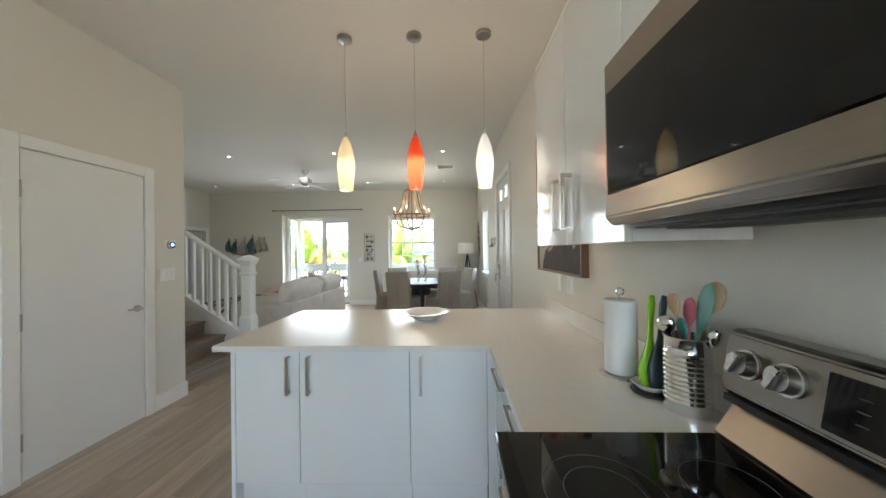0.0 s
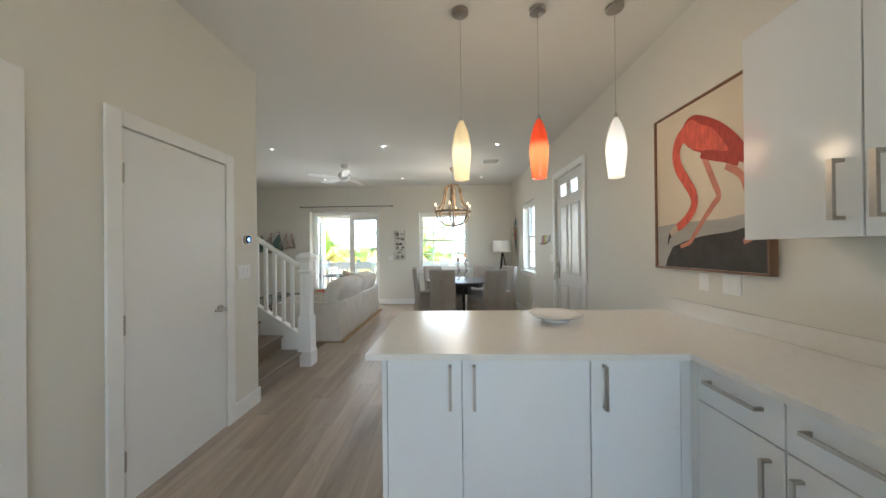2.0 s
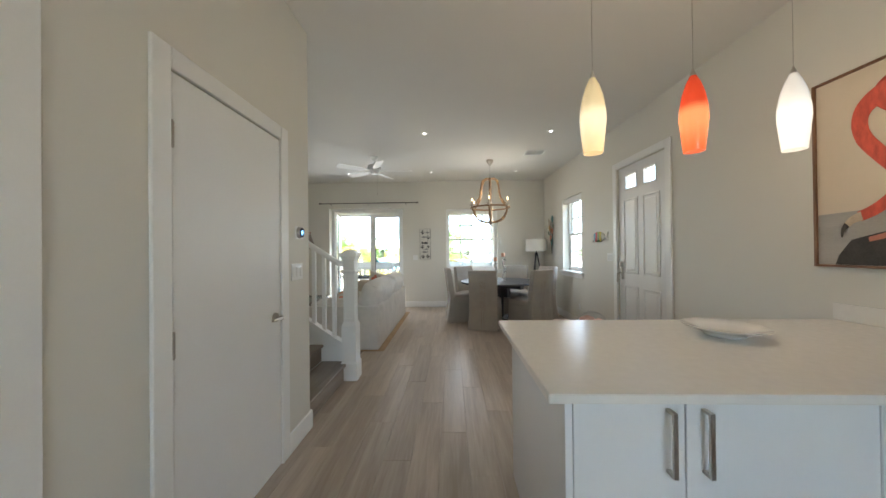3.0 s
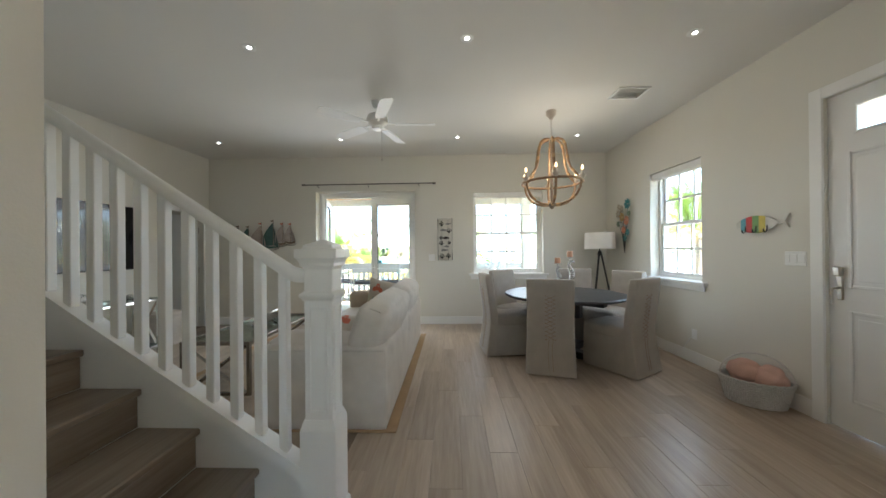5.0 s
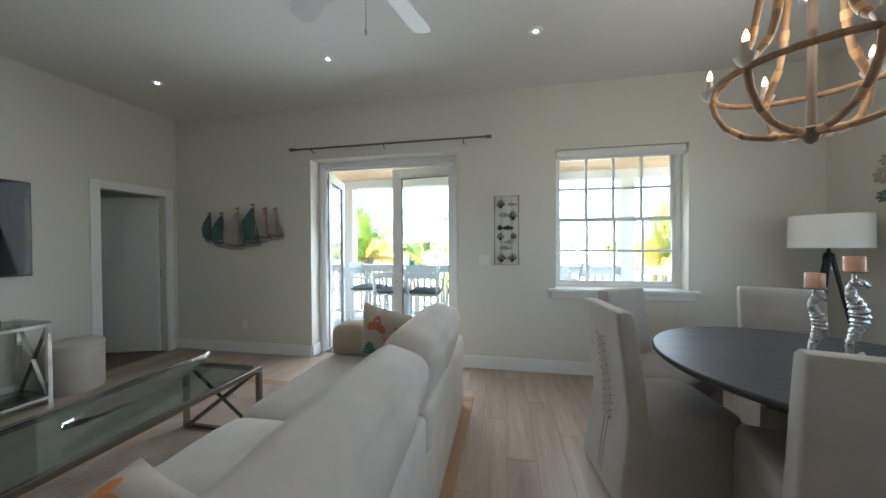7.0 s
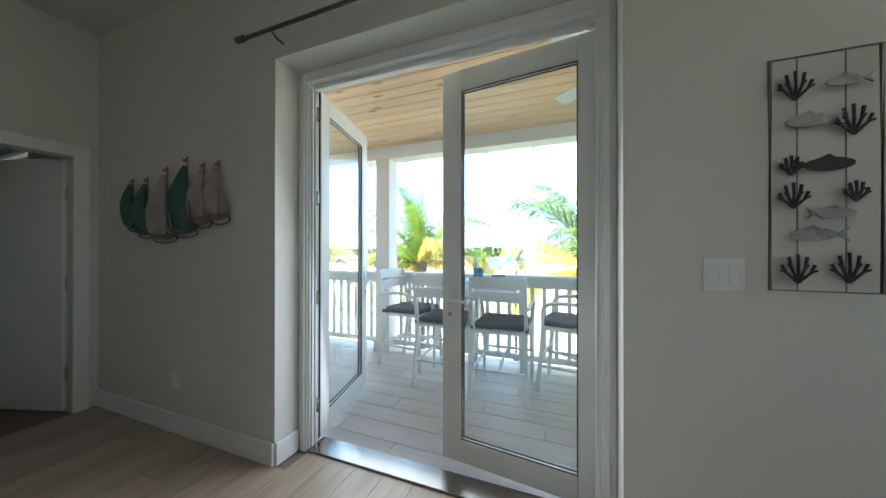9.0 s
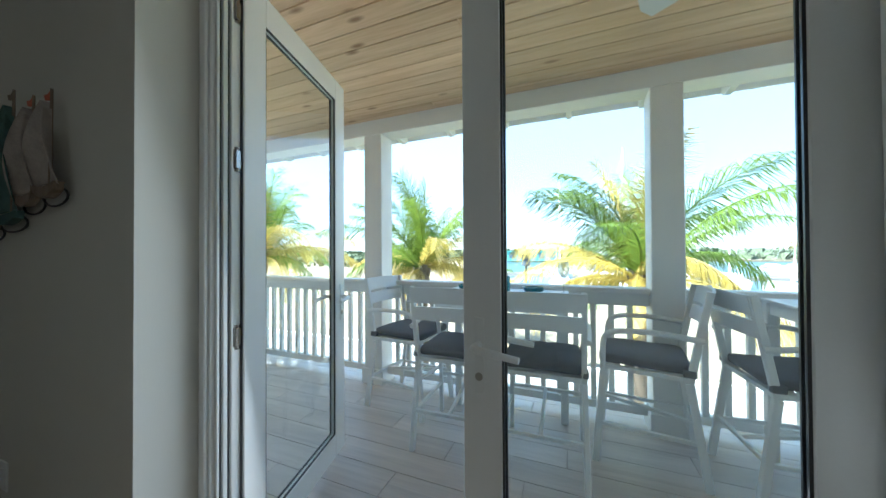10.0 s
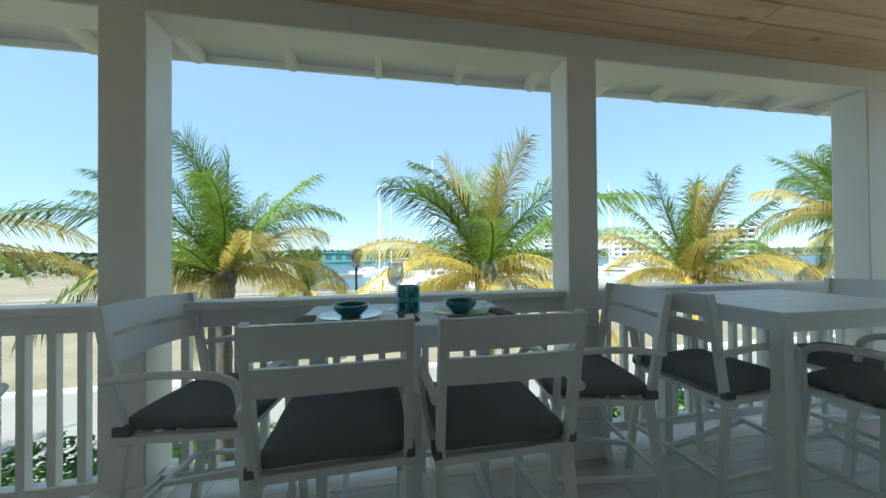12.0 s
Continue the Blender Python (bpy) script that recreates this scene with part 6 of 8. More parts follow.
# downlights and vent; the last two downlights are unseen, added to light the kitchen
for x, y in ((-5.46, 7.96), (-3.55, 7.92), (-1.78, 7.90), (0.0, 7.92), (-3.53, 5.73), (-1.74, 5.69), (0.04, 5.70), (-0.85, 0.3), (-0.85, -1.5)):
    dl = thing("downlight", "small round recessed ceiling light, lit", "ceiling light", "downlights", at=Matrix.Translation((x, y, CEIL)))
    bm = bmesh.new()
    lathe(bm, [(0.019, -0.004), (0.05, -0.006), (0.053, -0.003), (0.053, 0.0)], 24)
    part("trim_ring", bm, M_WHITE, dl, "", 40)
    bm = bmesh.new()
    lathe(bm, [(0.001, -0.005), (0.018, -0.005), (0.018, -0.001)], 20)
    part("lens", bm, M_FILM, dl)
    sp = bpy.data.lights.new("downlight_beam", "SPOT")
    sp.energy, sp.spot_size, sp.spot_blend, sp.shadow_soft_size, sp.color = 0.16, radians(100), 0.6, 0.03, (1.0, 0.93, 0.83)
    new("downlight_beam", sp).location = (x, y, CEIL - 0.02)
v = thing("ceiling_vent", "white louvred ceiling vent", "vent", at=Matrix.Translation((0.06, 6.66, CEIL)))
bm = bmesh.new()
for a, b in (((-0.17, -0.13, -0.012), (-0.14, 0.13, 0)), ((0.14, -0.13, -0.012), (0.17, 0.13, 0)), ((-0.14, -0.13, -0.012), (0.14, -0.10, 0)), ((-0.14, 0.10, -0.012), (0.14, 0.13, 0))):
    box(bm, a, b, 0.003)
part("frame", bm, M_WHITE, v)
part("backing", boxes(((-0.14, -0.10, -0.002), (0.14, 0.10, -0.0005))), paint("vent_grey", (0.78, 0.77, 0.75), 0.7), v)
for i in range(7):
    y = -0.085 + i * 0.028
    bm = bmesh.new()
    box(bm, (-0.14, -0.010, -0.0015), (0.14, 0.010, 0.0015), m=Matrix.Translation((0, y, -0.008)) @ Matrix.Rotation(radians(30), 4, "X"))
    part("slat", bm, M_WHITE, v)

# floor lamp
fl = thing("floor_lamp", "tripod floor lamp with white drum shade, lit", "lamp", at=Matrix.Translation((0.54, 8.42, 0)))
bm = bmesh.new()
lathe(bm, [(0.228, 1.31), (0.23, 1.31), (0.225, 1.57), (0.223, 1.57)], 40)
part("shade", bm, paint("lamp_shade_cloth", (0.82, 0.79, 0.73), 0.8, scale=6, vary=0.03, fine=500, bump=0.1), fl, "", 60)
bm = bmesh.new()
lathe(bm, [(0.03, 1.20), (0.035, 1.22), (0.03, 1.26), (0.01, 1.28), (0.008, 1.45)], 16)
part("head", bm, M_BLACK, fl, "", 40)
for k in range(3):
    a = 2 * math.pi * k / 3 - 0.4
    bm = bmesh.new()
    tube(bm, [(0.022 * math.cos(a), 0.022 * math.sin(a), 1.22), (0.25 * math.cos(a), 0.25 * math.sin(a), 0.006)], [0.014, 0.011], 10)
    part("leg", bm, M_BLACK, fl, "", 40)
point_lamp("floor_lamp_bulb", (0.54, 8.42, 1.46), 0.6, 0.05)

# curtain rod
cr = thing("curtain_rod", "bare grey metal curtain rod above the french doors", "curtain rod")
bm = bmesh.new()
tube(bm, [(-4.48, 8.72, 2.487), (-2.20, 8.72, 2.492)], 0.011, 12)
part("rod", bm, M_ROD, cr, "", 40)
for x in (-4.50, -2.18):
    bm = bmesh.new()
    tube(bm, [(x - 0.03, 8.72, 2.49), (x + 0.03, 8.72, 2.49)], 0.018, 14)
    part("finial", bm, M_ROD, cr, "", 40)
for x in (-4.25, -3.35, -2.45):
    bm = bmesh.new()
    tube(bm, [(x, 8.799, 2.45), (x, 8.75, 2.455), (x, 8.72, 2.475)], 0.006, 8)
    part("bracket", bm, M_ROD, cr, "", 40)

# wall decorations
sb = thing("sailboat_wall_art", "metal wall art of six sailboats in green and white", "wall art")
M_SAILW = paint("sail_cream", (0.40, 0.35, 0.31), 0.6, scale=12, vary=0.25)
M_SAILG = paint("sail_green", (0.06, 0.13, 0.115), 0.5, scale=12, vary=0.35)
for x, xl, xr, zt, zb, mat in ((-5.717, -5.81, -5.67, 1.79, 1.475, M_SAILG), (-5.535, -5.665, -5.485, 1.785, 1.42, M_SAILG), (-5.30, -5.49, -5.21, 1.84, 1.385, M_SAILW), (-5.08, -5.25, -4.995, 1.885, 1.42, M_SAILG), (-4.905, -5.03, -4.85, 1.83, 1.48, M_SAILW), (-4.763, -4.86, -4.68, 1.825, 1.50, M_SAILW)):
    y = 8.772
    bm = bmesh.new()
    tube(bm, [(x - 0.006, y, zb - 0.03), (x, y, zt)], [0.006, 0.004], 8)
    mast = part("mast", bm, M_GREYWOOD, sb)
    for x1, h0, belly in ((xl, 0.86, 0.42), (xr, 0.78, 0.25)):
        bm = bmesh.new()
        n = 8
        sgn = 1 if x1 > x else -1
        left, right = [], []
        for i in range(n + 1):
            t = i / n
            z = zb + (zt - zb) * h0 * t
            w = abs(x1 - x) * ((1 - t) + belly * math.sin(math.pi * t) * (1 - 0.4 * t))
            left.append(bm.verts.new((x + sgn * 0.007, y - 0.004, z)))
            right.append(bm.verts.new((x + sgn * (0.01 + min(w, abs(x1 - x))), y - 0.010 - 0.03 * math.sin(math.pi * (0.15 + 0.8 * (1 - t))), z - 0.012 * (1 - t))))
        for i in range(n):
            bm.faces.new((left[i], right[i], right[i + 1], left[i + 1]))
        ext = bmesh.ops.extrude_face_region(bm, geom=list(bm.faces))
        bmesh.ops.translate(bm, vec=(0, 0.003, 0), verts=[q for q in ext["geom"] if isinstance(q, bmesh.types.BMVert)])
        part("sail", bm, mat, mast)
    bm = bmesh.new()
    k = 8
    top = [(xl + (xr - xl) * i / k, zb - 0.014 + 0.012 * abs(2 * i / k - 1) ** 2) for i in range(k + 1)]
    low = [(xl + 0.02 + (xr - xl - 0.03) * i / k, zb - 0.02 - 0.032 * math.sin(math.pi * (0.1 + 0.8 * i / k))) for i in range(k, -1, -1)]
    slab(bm, top + low, y - 0.02, y + 0.006)
    for q in bm.verts:
        q.co = Vector((q.co.x, q.co.z, q.co.y))
    part("hull", bm, M_GREYWOOD if mat is M_SAILW else M_SAILG, mast)
    bm = bmesh.new()
    slab(bm, [(x - 0.003, zt - 0.004), (x - 0.025, zt - 0.014), (x - 0.055, zt - 0.012), (x - 0.045, zt - 0.032), (x - 0.02, zt - 0.036), (x - 0.003, zt - 0.034)], y - 0.002, y + 0.002)
    for q in bm.verts:
        q.co = Vector((q.co.x, q.co.z, q.co.y))
    part("pennant", bm, M_ART_RUST if mat is M_SAILW else M_GREYWOOD, mast)
    # looped wire under the hull
    bm = bmesh.new()
    c, hw = (xl + xr) / 2, (xr - xl) * 0.5
    tube(bm, [(c + hw * math.cos(q), 8.785, zb - 0.045 + 0.032 * math.sin(q)) for q in [math.pi + j * math.pi / 10 for j in range(15)]], 0.0035, 6)
    part("wire_wave", bm, M_BLACK, mast, "", 60)

fa = thing("metal_wall_panel", "framed wire panel with grey metal fish and coral shapes", "wall art")
AX0, AX1, AZ0, AZ1 = -2.122, -1.872, 1.135, 1.865
bm = bmesh.new()
tube(bm, [(AX0, 8.775, AZ0), (AX1, 8.775, AZ0), (AX1, 8.775, AZ1), (AX0, 8.775, AZ1)], 0.0065, 6, closed=True)
part("frame", bm, M_ROD, fa)
bm = bmesh.new()
for x in (AX0 + 0.07, AX1 - 0.07):
    tube(bm, [(x, 8.785, AZ0), (x, 8.785, AZ1)], 0.002, 5)
part("wire", bm, M_ROD, fa)
M_PEWTER = paint("worn_pewter", (0.30, 0.30, 0.29), 0.4, 0.7, scale=30, vary=0.35)


def wire_fish(x, z, w, flip, mat):
    """A flat oval metal fish with a notched end and an open rim."""
    bm = bmesh.new()
    rim = [(x + flip * w * math.cos(q), z + 0.36 * w * math.sin(q)) for q in [j * math.pi / 9 for j in range(18)]]
    slab(bm, rim, 8.778, 8.784)
    slab(bm, [(x - flip * w * 0.85, z), (x - flip * w * 1.45, z + w * 0.38), (x - flip * w * 1.25, z), (x - flip * w * 1.45, z - w * 0.38)], 8.778, 8.784)
    slab(bm, [(x + w * 0.3, z + w * 0.3), (x, z + w * 0.55), (x - w * 0.5, z + w * 0.3)], 8.778, 8.784)
    for q in bm.verts:
        q.co = Vector((q.co.x, q.co.z, q.co.y))
    part("metal_fish", bm, mat, fa)


def wire_coral(x, z, h):
    """A small branching metal coral."""
    bm = bmesh.new()
    for k in range(5):
        q = radians(38 + k * 26)
        c, d = math.cos(q), math.sin(q)
        tube(bm, [(x, 8.782, z - h * 0.5), (x + 0.4 * h * c, 8.78, z - h * 0.5 + 0.55 * h * d), (x + 0.55 * h * c, 8.782, z - h * 0.5 + h * d)], [0.005, 0.004, 0.005], 6)
        tube(bm, [(x + 0.4 * h * c, 8.78, z - h * 0.5 + 0.55 * h * d), (x + 0.62 * h * c, 8.78, z - h * 0.5 + 0.7 * h * d)], 0.0035, 5)
    part("metal_coral", bm, M_BLACK, fa)


AXC = (AX0 + AX1) / 2
for dx, z, w, flip, mat in ((0.05, 1.775, 0.042, -1, M_PEWTER), (-0.03, 1.665, 0.055, -1, M_PEWTER), (0.015, 1.525, 0.058, 1, M_BLACK), (0.03, 1.375, 0.045, 1, M_PEWTER), (-0.02, 1.31, 0.055, -1, M_PEWTER)):
    wire_fish(AXC + dx, z, w, flip, mat)
for dx, z, h in ((-0.06, 1.78, 0.09), (0.07, 1.655, 0.09), (-0.07, 1.53, 0.06), (-0.065, 1.435, 0.08), (0.075, 1.44, 0.06), (-0.055, 1.205, 0.09), (0.06, 1.21, 0.09)):
    wire_coral(AXC + dx, z, h)
N_AT = Matrix.Translation((0, FAR, 0)) @ Matrix.Rotation(radians(90), 4, "Z")
plate(2.232, 1.18, 0.116, 0.115, 2, N_AT, "white two-gang light switch beside the french doors")
plate(1.05, 0.33, 0.075, 0.115, 0, N_AT, "white wall outlet above the baseboard", "wall_outlet")
plate(5.25, 0.36, 0.075, 0.115, 0, N_AT, "white wall outlet above the baseboard", "wall_outlet")

fw = thing("flower_wall_art", "metal flowers in teal, coral and gold on the wall", "wall art", at=RW)
cols = [paint("petal_" + n, c, 0.5, 0.3, scale=20, vary=0.25) for n, c in (("teal", (0.06, 0.24, 0.25)), ("gold", (0.52, 0.33, 0.12)), ("cream", (0.46, 0.40, 0.32)), ("coral", (0.55, 0.22, 0.13)), ("sage", (0.17, 0.22, 0.15)))]
for i, (dy, z, r, c) in enumerate(((-0.13, 1.99, 0.085, 0), (0.02, 1.93, 0.06, 2), (0.13, 1.86, 0.07, 2), (0.0, 1.80, 0.075, 1), (-0.10, 1.74, 0.075, 3), (-0.04, 1.60, 0.06, 3), (-0.12, 1.56, 0.055, 0), (0.12, 1.70, 0.05, 4), (-0.16, 1.84, 0.05, 4), (0.1, 1.97, 0.05, 2), (-0.05, 1.47, 0.05, 0))):
    y = 8.19 + dy
    bm = bmesh.new()
    tube(bm, [(RX - 0.02, 8.21, 1.24), (RX - 0.03, 8.2 + dy * 0.3, 1.24 + (z - 1.24) * 0.5), (RX - 0.04, y, z)], 0.004, 6)
    stem = part("stem", bm, M_BLACK, fw)
    for k in range(7):
        a = 2 * math.pi * k / 7 + i
        bm = bmesh.new()
        o = [(0.1, 0.0), (0.45, 0.22), (0.8, 0.27), (1.0, 0.0), (0.8, -0.27), (0.45, -0.22)]
        vs = [bm.verts.new((RX - 0.045 - 0.03 * u * r / 0.08 * (1 if i % 2 else 0.5), y + r * (u * math.cos(a) - v * math.sin(a)), z + r * (u * math.sin(a) + v * math.cos(a)))) for u, v in o]
        bm.faces.new(vs)
        ext = bmesh.ops.extrude_face_region(bm, geom=list(bm.faces))
        bmesh.ops.translate(bm, vec=(0.003, 0, 0), verts=[q for q in ext["geom"] if isinstance(q, bmesh.types.BMVert)])
        part("petal", bm, cols[c], stem)

fh = thing("fish_hook_board", "painted striped wooden fish board with coat hooks", "coat hooks", at=RW @ Matrix.Translation((0, -0.025, 0)))
stripes = [paint("stripe_" + n, c, 0.6, scale=15, vary=0.2) for n, c in (("white", (0.62, 0.60, 0.54)), ("blue", (0.10, 0.33, 0.42)), ("red", (0.50, 0.04, 0.04)), ("yellow", (0.55, 0.42, 0.05)), ("green", (0.16, 0.30, 0.09)))]
edges = (6.32, 6.275, 6.225, 6.165, 6.105, 6.045, 5.955)


def half(y):
    t = (6.32 - y) / 0.365
    return 0.078 * max(0.05, math.sin(math.pi * min(1.0, t * 0.9 + 0.06))) ** 0.7


for i, (a, b) in enumerate(zip(edges, edges[1:])):
    bm = bmesh.new()
    ys = [a + (b - a) * k / 4 for k in range(5)]
    slab(bm, [(y - (0.0005 if k else 0), 1.52 + half(y)) for k, y in enumerate(ys)] + [(y, 1.52 - half(y)) for y in ys[::-1]], RX - 0.02, RX - 0.001)
    for q in bm.verts:
        q.co = Vector((q.co.z, q.co.x, q.co.y))
    part("board", bm, stripes[(0, 1, 2, 4, 3, 0)[i]], fh)
bm = bmesh.new()
slab(bm, [(5.955, 1.54), (5.90, 1.545), (5.855, 1.59), (5.885, 1.53), (5.86, 1.475), (5.90, 1.512), (5.955, 1.508)], RX - 0.018, RX - 0.001)
for q in bm.verts:
    q.co = Vector((q.co.z, q.co.x, q.co.y))
part("tail", bm, stripes[0], fh)
for y in (6.23, 6.13, 6.03):
    bm = bmesh.new()
    tube(bm, [(RX - 0.02, y, 1.505), (RX - 0.024, y, 1.455), (RX - 0.04, y, 1.445), (RX - 0.052, y, 1.455), (RX - 0.054, y, 1.475)], 0.005, 8)
    part("hook", bm, M_BLACK, fh, "", 50)

# basket of cushions
M_WICKER = weave("white_wicker", (0.84, 0.83, 0.80), (0.62, 0.60, 0.57), 0.012, 0.6, 1.0)
bk = thing("wicker_basket", "white wicker basket with hoop handle", "basket", at=Matrix.Translation((0.68, 5.93, 0)) @ Matrix.Rotation(radians(-35), 4, "Z") @ Matrix.Diagonal((0.82, 0.9, 0.82, 1)))
for k in range(13):
    z = 0.012 + k * 0.019
    r = 0.225 + 0.06 * (k / 12)
    bm = bmesh.new()
    tube(bm, [((r + 0.004 * (1 if (i + k) % 2 else -1)) * math.cos(i * math.pi / 24), 0.68 * (r + 0.004 * (1 if (i + k) % 2 else -1)) * math.sin(i * math.pi / 24), z) for i in range(48)], 0.0105, 5, closed=True)
    part("woven_coil", bm, M_WICKER, bk, "", 60)
bm = bmesh.new()
for i in range(36):
    q = i * math.pi / 18
    tube(bm, [(0.22 * math.cos(q), 0.15 * math.sin(q), 0.008), (0.288 * math.cos(q), 0.196 * math.sin(q), 0.245)], 0.004, 5)
part("stakes", bm, M_WICKER, bk, "", 60)
bm = bmesh.new()
tube(bm, [(0.289 * math.cos(i * math.pi / 24), 0.197 * math.sin(i * math.pi / 24), 0.25 + 0.004 * (i % 2)) for i in range(48)], 0.014, 7, closed=True)
part("rim", bm, M_WICKER, bk, "", 60)
bm = bmesh.new()
lathe(bm, [(0.22, 0.006), (0.225, 0.012), (0.004, 0.014)], 40, sy=0.68)
part("base", bm, M_WICKER, bk, "", 60)
bm = bmesh.new()
for o in (-0.006, 0.006):
    tube(bm, [(0.285 * math.cos(a), o, 0.22 + 0.29 * math.sin(a)) for a in [i * math.pi / 20 for i in range(21)]], 0.008, 8)
part("handle", bm, M_WICKER, bk, "", 60)
M_PEACH = weave("peach_cloth", (0.80, 0.53, 0.45), (0.68, 0.42, 0.35), 0.003)
for i, (x, y, z, rz) in enumerate(((-0.085, 0.01, 0.285, 25), (0.09, -0.01, 0.255, -20))):
    bm = bmesh.new()
    soft_box(bm, (-0.115, -0.095, -0.09), (0.115, 0.095, 0.12), 0.035, 10, 0.016, i, soft=0.8)
    solo("folded_throw", bm, M_PEACH, "soft peach cloth bundle lying in the basket", "blanket", "peach bundles", at=bk.matrix_basis @ Matrix.Translation((x, y, z)) @ Matrix.Rotation(radians(rz), 4, "Z") @ Matrix.Rotation(radians(20), 4, "Y"), smooth=60)

# power cord and door stop
bm = bmesh.new()
tube(bm, [(RX - 0.012, 6.85, 0.31), (RX - 0.04, 6.86, 0.29), (RX - 0.03, 6.97, 0.16), (RX - 0.05, 7.15, 0.03), (RX - 0.12, 7.5, 0.006), (RX - 0.2, 8.1, 0.006)], 0.004, 6)
solo("power_cord", bm, M_WHITE, "thin white power cord from the outlet to the lamp", "cord", at=RW, smooth=60)
bm = bmesh.new()
for i in range(7):
    tube(bm, [(0.006 + i * 0.008 + 0.0, 0.007 * math.cos(a), 0.007 * math.sin(a)) for a in [k * math.pi / 5 for k in range(10)]], 0.0022, 5, closed=True)
tube(bm, [(0, 0, 0), (0.066, 0, 0), (0.078, 0, 0)], [0.004, 0.004, 0.009], 10)
solo("door_stop", bm, M_NICKEL, "small sprung metal door stop on the baseboard", "door stop", at=Matrix.Translation((CW + 0.016, 2.2, 0.06)), smooth=50)


# ---- deck furniture ----
M_ALU = paint("white_aluminium", (0.82, 0.83, 0.83), 0.38, scale=5, vary=0.02, fine=150, bump=0.02)
M_CUSH = weave("charcoal_cushion", (0.216, 0.223, 0.243), (0.12, 0.125, 0.135), 0.003)
M_BLUE = paint("teal_glaze", (0.02, 0.16, 0.20), 0.15, scale=10, vary=0.2, coat=0.5)


def bar(bm, a, b, w=0.015, d=0.015, bev=0.003):
    """A square bar between two points."""
    a, b = Vector(a), Vector(b)
    L = (b - a).length
    m = Matrix.Translation((a + b) / 2) @ (b - a).to_track_quat("Z", "Y").to_matrix().to_4x4()
    box(bm, (-w, -d, -L / 2), (w, d, L / 2), bev, m=m)


def bar_stool(at):
    """A bar stool that faces +y, its back near y = 0."""
    s = thing("bar_stool", "white slatted metal bar stool with charcoal seat cushion", "bar stool", "deck bar stools", at=at)
    W = 0.23
    for sx in (-1, 1):
        bm = bmesh.new()
        bar(bm, (sx * (W + 0.01), -0.05, 0), (sx * W, 0.03, 0.56), 0.014, 0.02)
        bar(bm, (sx * W, 0.03, 0.56), (sx * W, -0.062, 1.066), 0.014, 0.018)
        part("back_leg", bm, M_ALU, s)
        bm = bmesh.new()
        bar(bm, (sx * (W + 0.01), 0.50, 0), (sx * W, 0.45, 0.58), 0.014, 0.02)
        part("front_leg", bm, M_ALU, s)
        bm = bmesh.new()
        pts = [(sx * (W + 0.02), -0.03, 0.80), (sx * (W + 0.03), 0.15, 0.82), (sx * (W + 0.035), 0.32, 0.82), (sx * (W + 0.03), 0.41, 0.80), (sx * (W + 0.022), 0.45, 0.745), (sx * (W + 0.005), 0.455, 0.58)]
        fine = []
        for i in range(len(pts) - 1):
            p0, p1, p2, p3 = [Vector(pts[max(0, min(len(pts) - 1, i + j))]) for j in (-1, 0, 1, 2)]
            for q in range(4):
                t = q / 4
                fine.append(0.5 * ((2 * p1) + (p2 - p0) * t + (2 * p0 - 5 * p1 + 4 * p2 - p3) * t * t + (3 * p1 - p0 - 3 * p2 + p3) * t ** 3))
        fine.append(Vector(pts[-1]))
        tube(bm, fine, 0.016, 8)
        part("arm", bm, M_ALU, s, "", 60)
    for z0, z1 in ((0.96, 1.062), (0.848, 0.936)):
        bm = bmesh.new()
        n = 10
        f = lambda z: 0.03 - 0.09 * (z - 0.56) / 0.42
        rows = []
        for i in range(n + 1):
            x = -W + 2 * W * i / n
            bow = -0.025 * (1 - (2 * i / n - 1) ** 2)
            lift = 0.006 * (1 - (2 * i / n - 1) ** 2)
            rows.append([bm.verts.new((x, f(z) + bow + o, z + lift)) for z, o in ((z0, -0.008), (z0, 0.008), (z1, 0.008), (z1, -0.008))])
        for a, b in zip(rows, rows[1:]):
            for j in range(4):
                bm.faces.new((a[j], a[(j + 1) % 4], b[(j + 1) % 4], b[j]))
        bm.faces.new(rows[0])
        bm.faces.new(rows[-1][::-1])
        part("back_slat", bm, M_ALU, s)
    bm = bmesh.new()
    for a, b in (((-W, 0.03, 0.578), (W, 0.03, 0.578)), ((-W, 0.45, 0.588), (W, 0.45, 0.588)), ((-W, 0.03, 0.578), (-W, 0.45, 0.588)), ((W, 0.03, 0.578), (W, 0.45, 0.588))):
        bar(bm, a, b, 0.016, 0.014)
    for i in range(5):
        y = 0.09 + i * 0.075
        box(bm, (-W + 0.016, y - 0.025, 0.58), (W - 0.016, y + 0.025, 0.595), 0.002)
    part("seat_frame", bm, M_ALU, s)
    for a, b in (((-W - 0.006, 0.475, 0.32), (W + 0.006, 0.475, 0.32)), ((-W - 0.005, -0.02, 0.24), (-W - 0.005, 0.48, 0.24)), ((W + 0.005, -0.02, 0.24), (W + 0.005, 0.48, 0.24)), ((-W - 0.005, -0.02, 0.25), (W + 0.005, -0.02, 0.25)), ((0.0, -0.02, 0.25), (0.0, 0.475, 0.32))):
        bm = bmesh.new()
        bar(bm, a, b, 0.011, 0.011)
        part("stretcher", bm, M_ALU, s)
    bm = bmesh.new()
    soft_box(bm, (-0.22, 0.02, 0.596), (0.22, 0.475, 0.662), 0.012, 10, 0.007, 5)
    c = part("cushion", bm, M_CUSH, s, "charcoal fabric seat cushion", 60)
    for sx in (-1, 1):
        part("strap", boxes(((sx * 0.238 - 0.016, 0.0, 0.595), (sx * 0.238 + 0.014, 0.06, 0.632)), bev=0.004), M_CUSH, c)
    return s


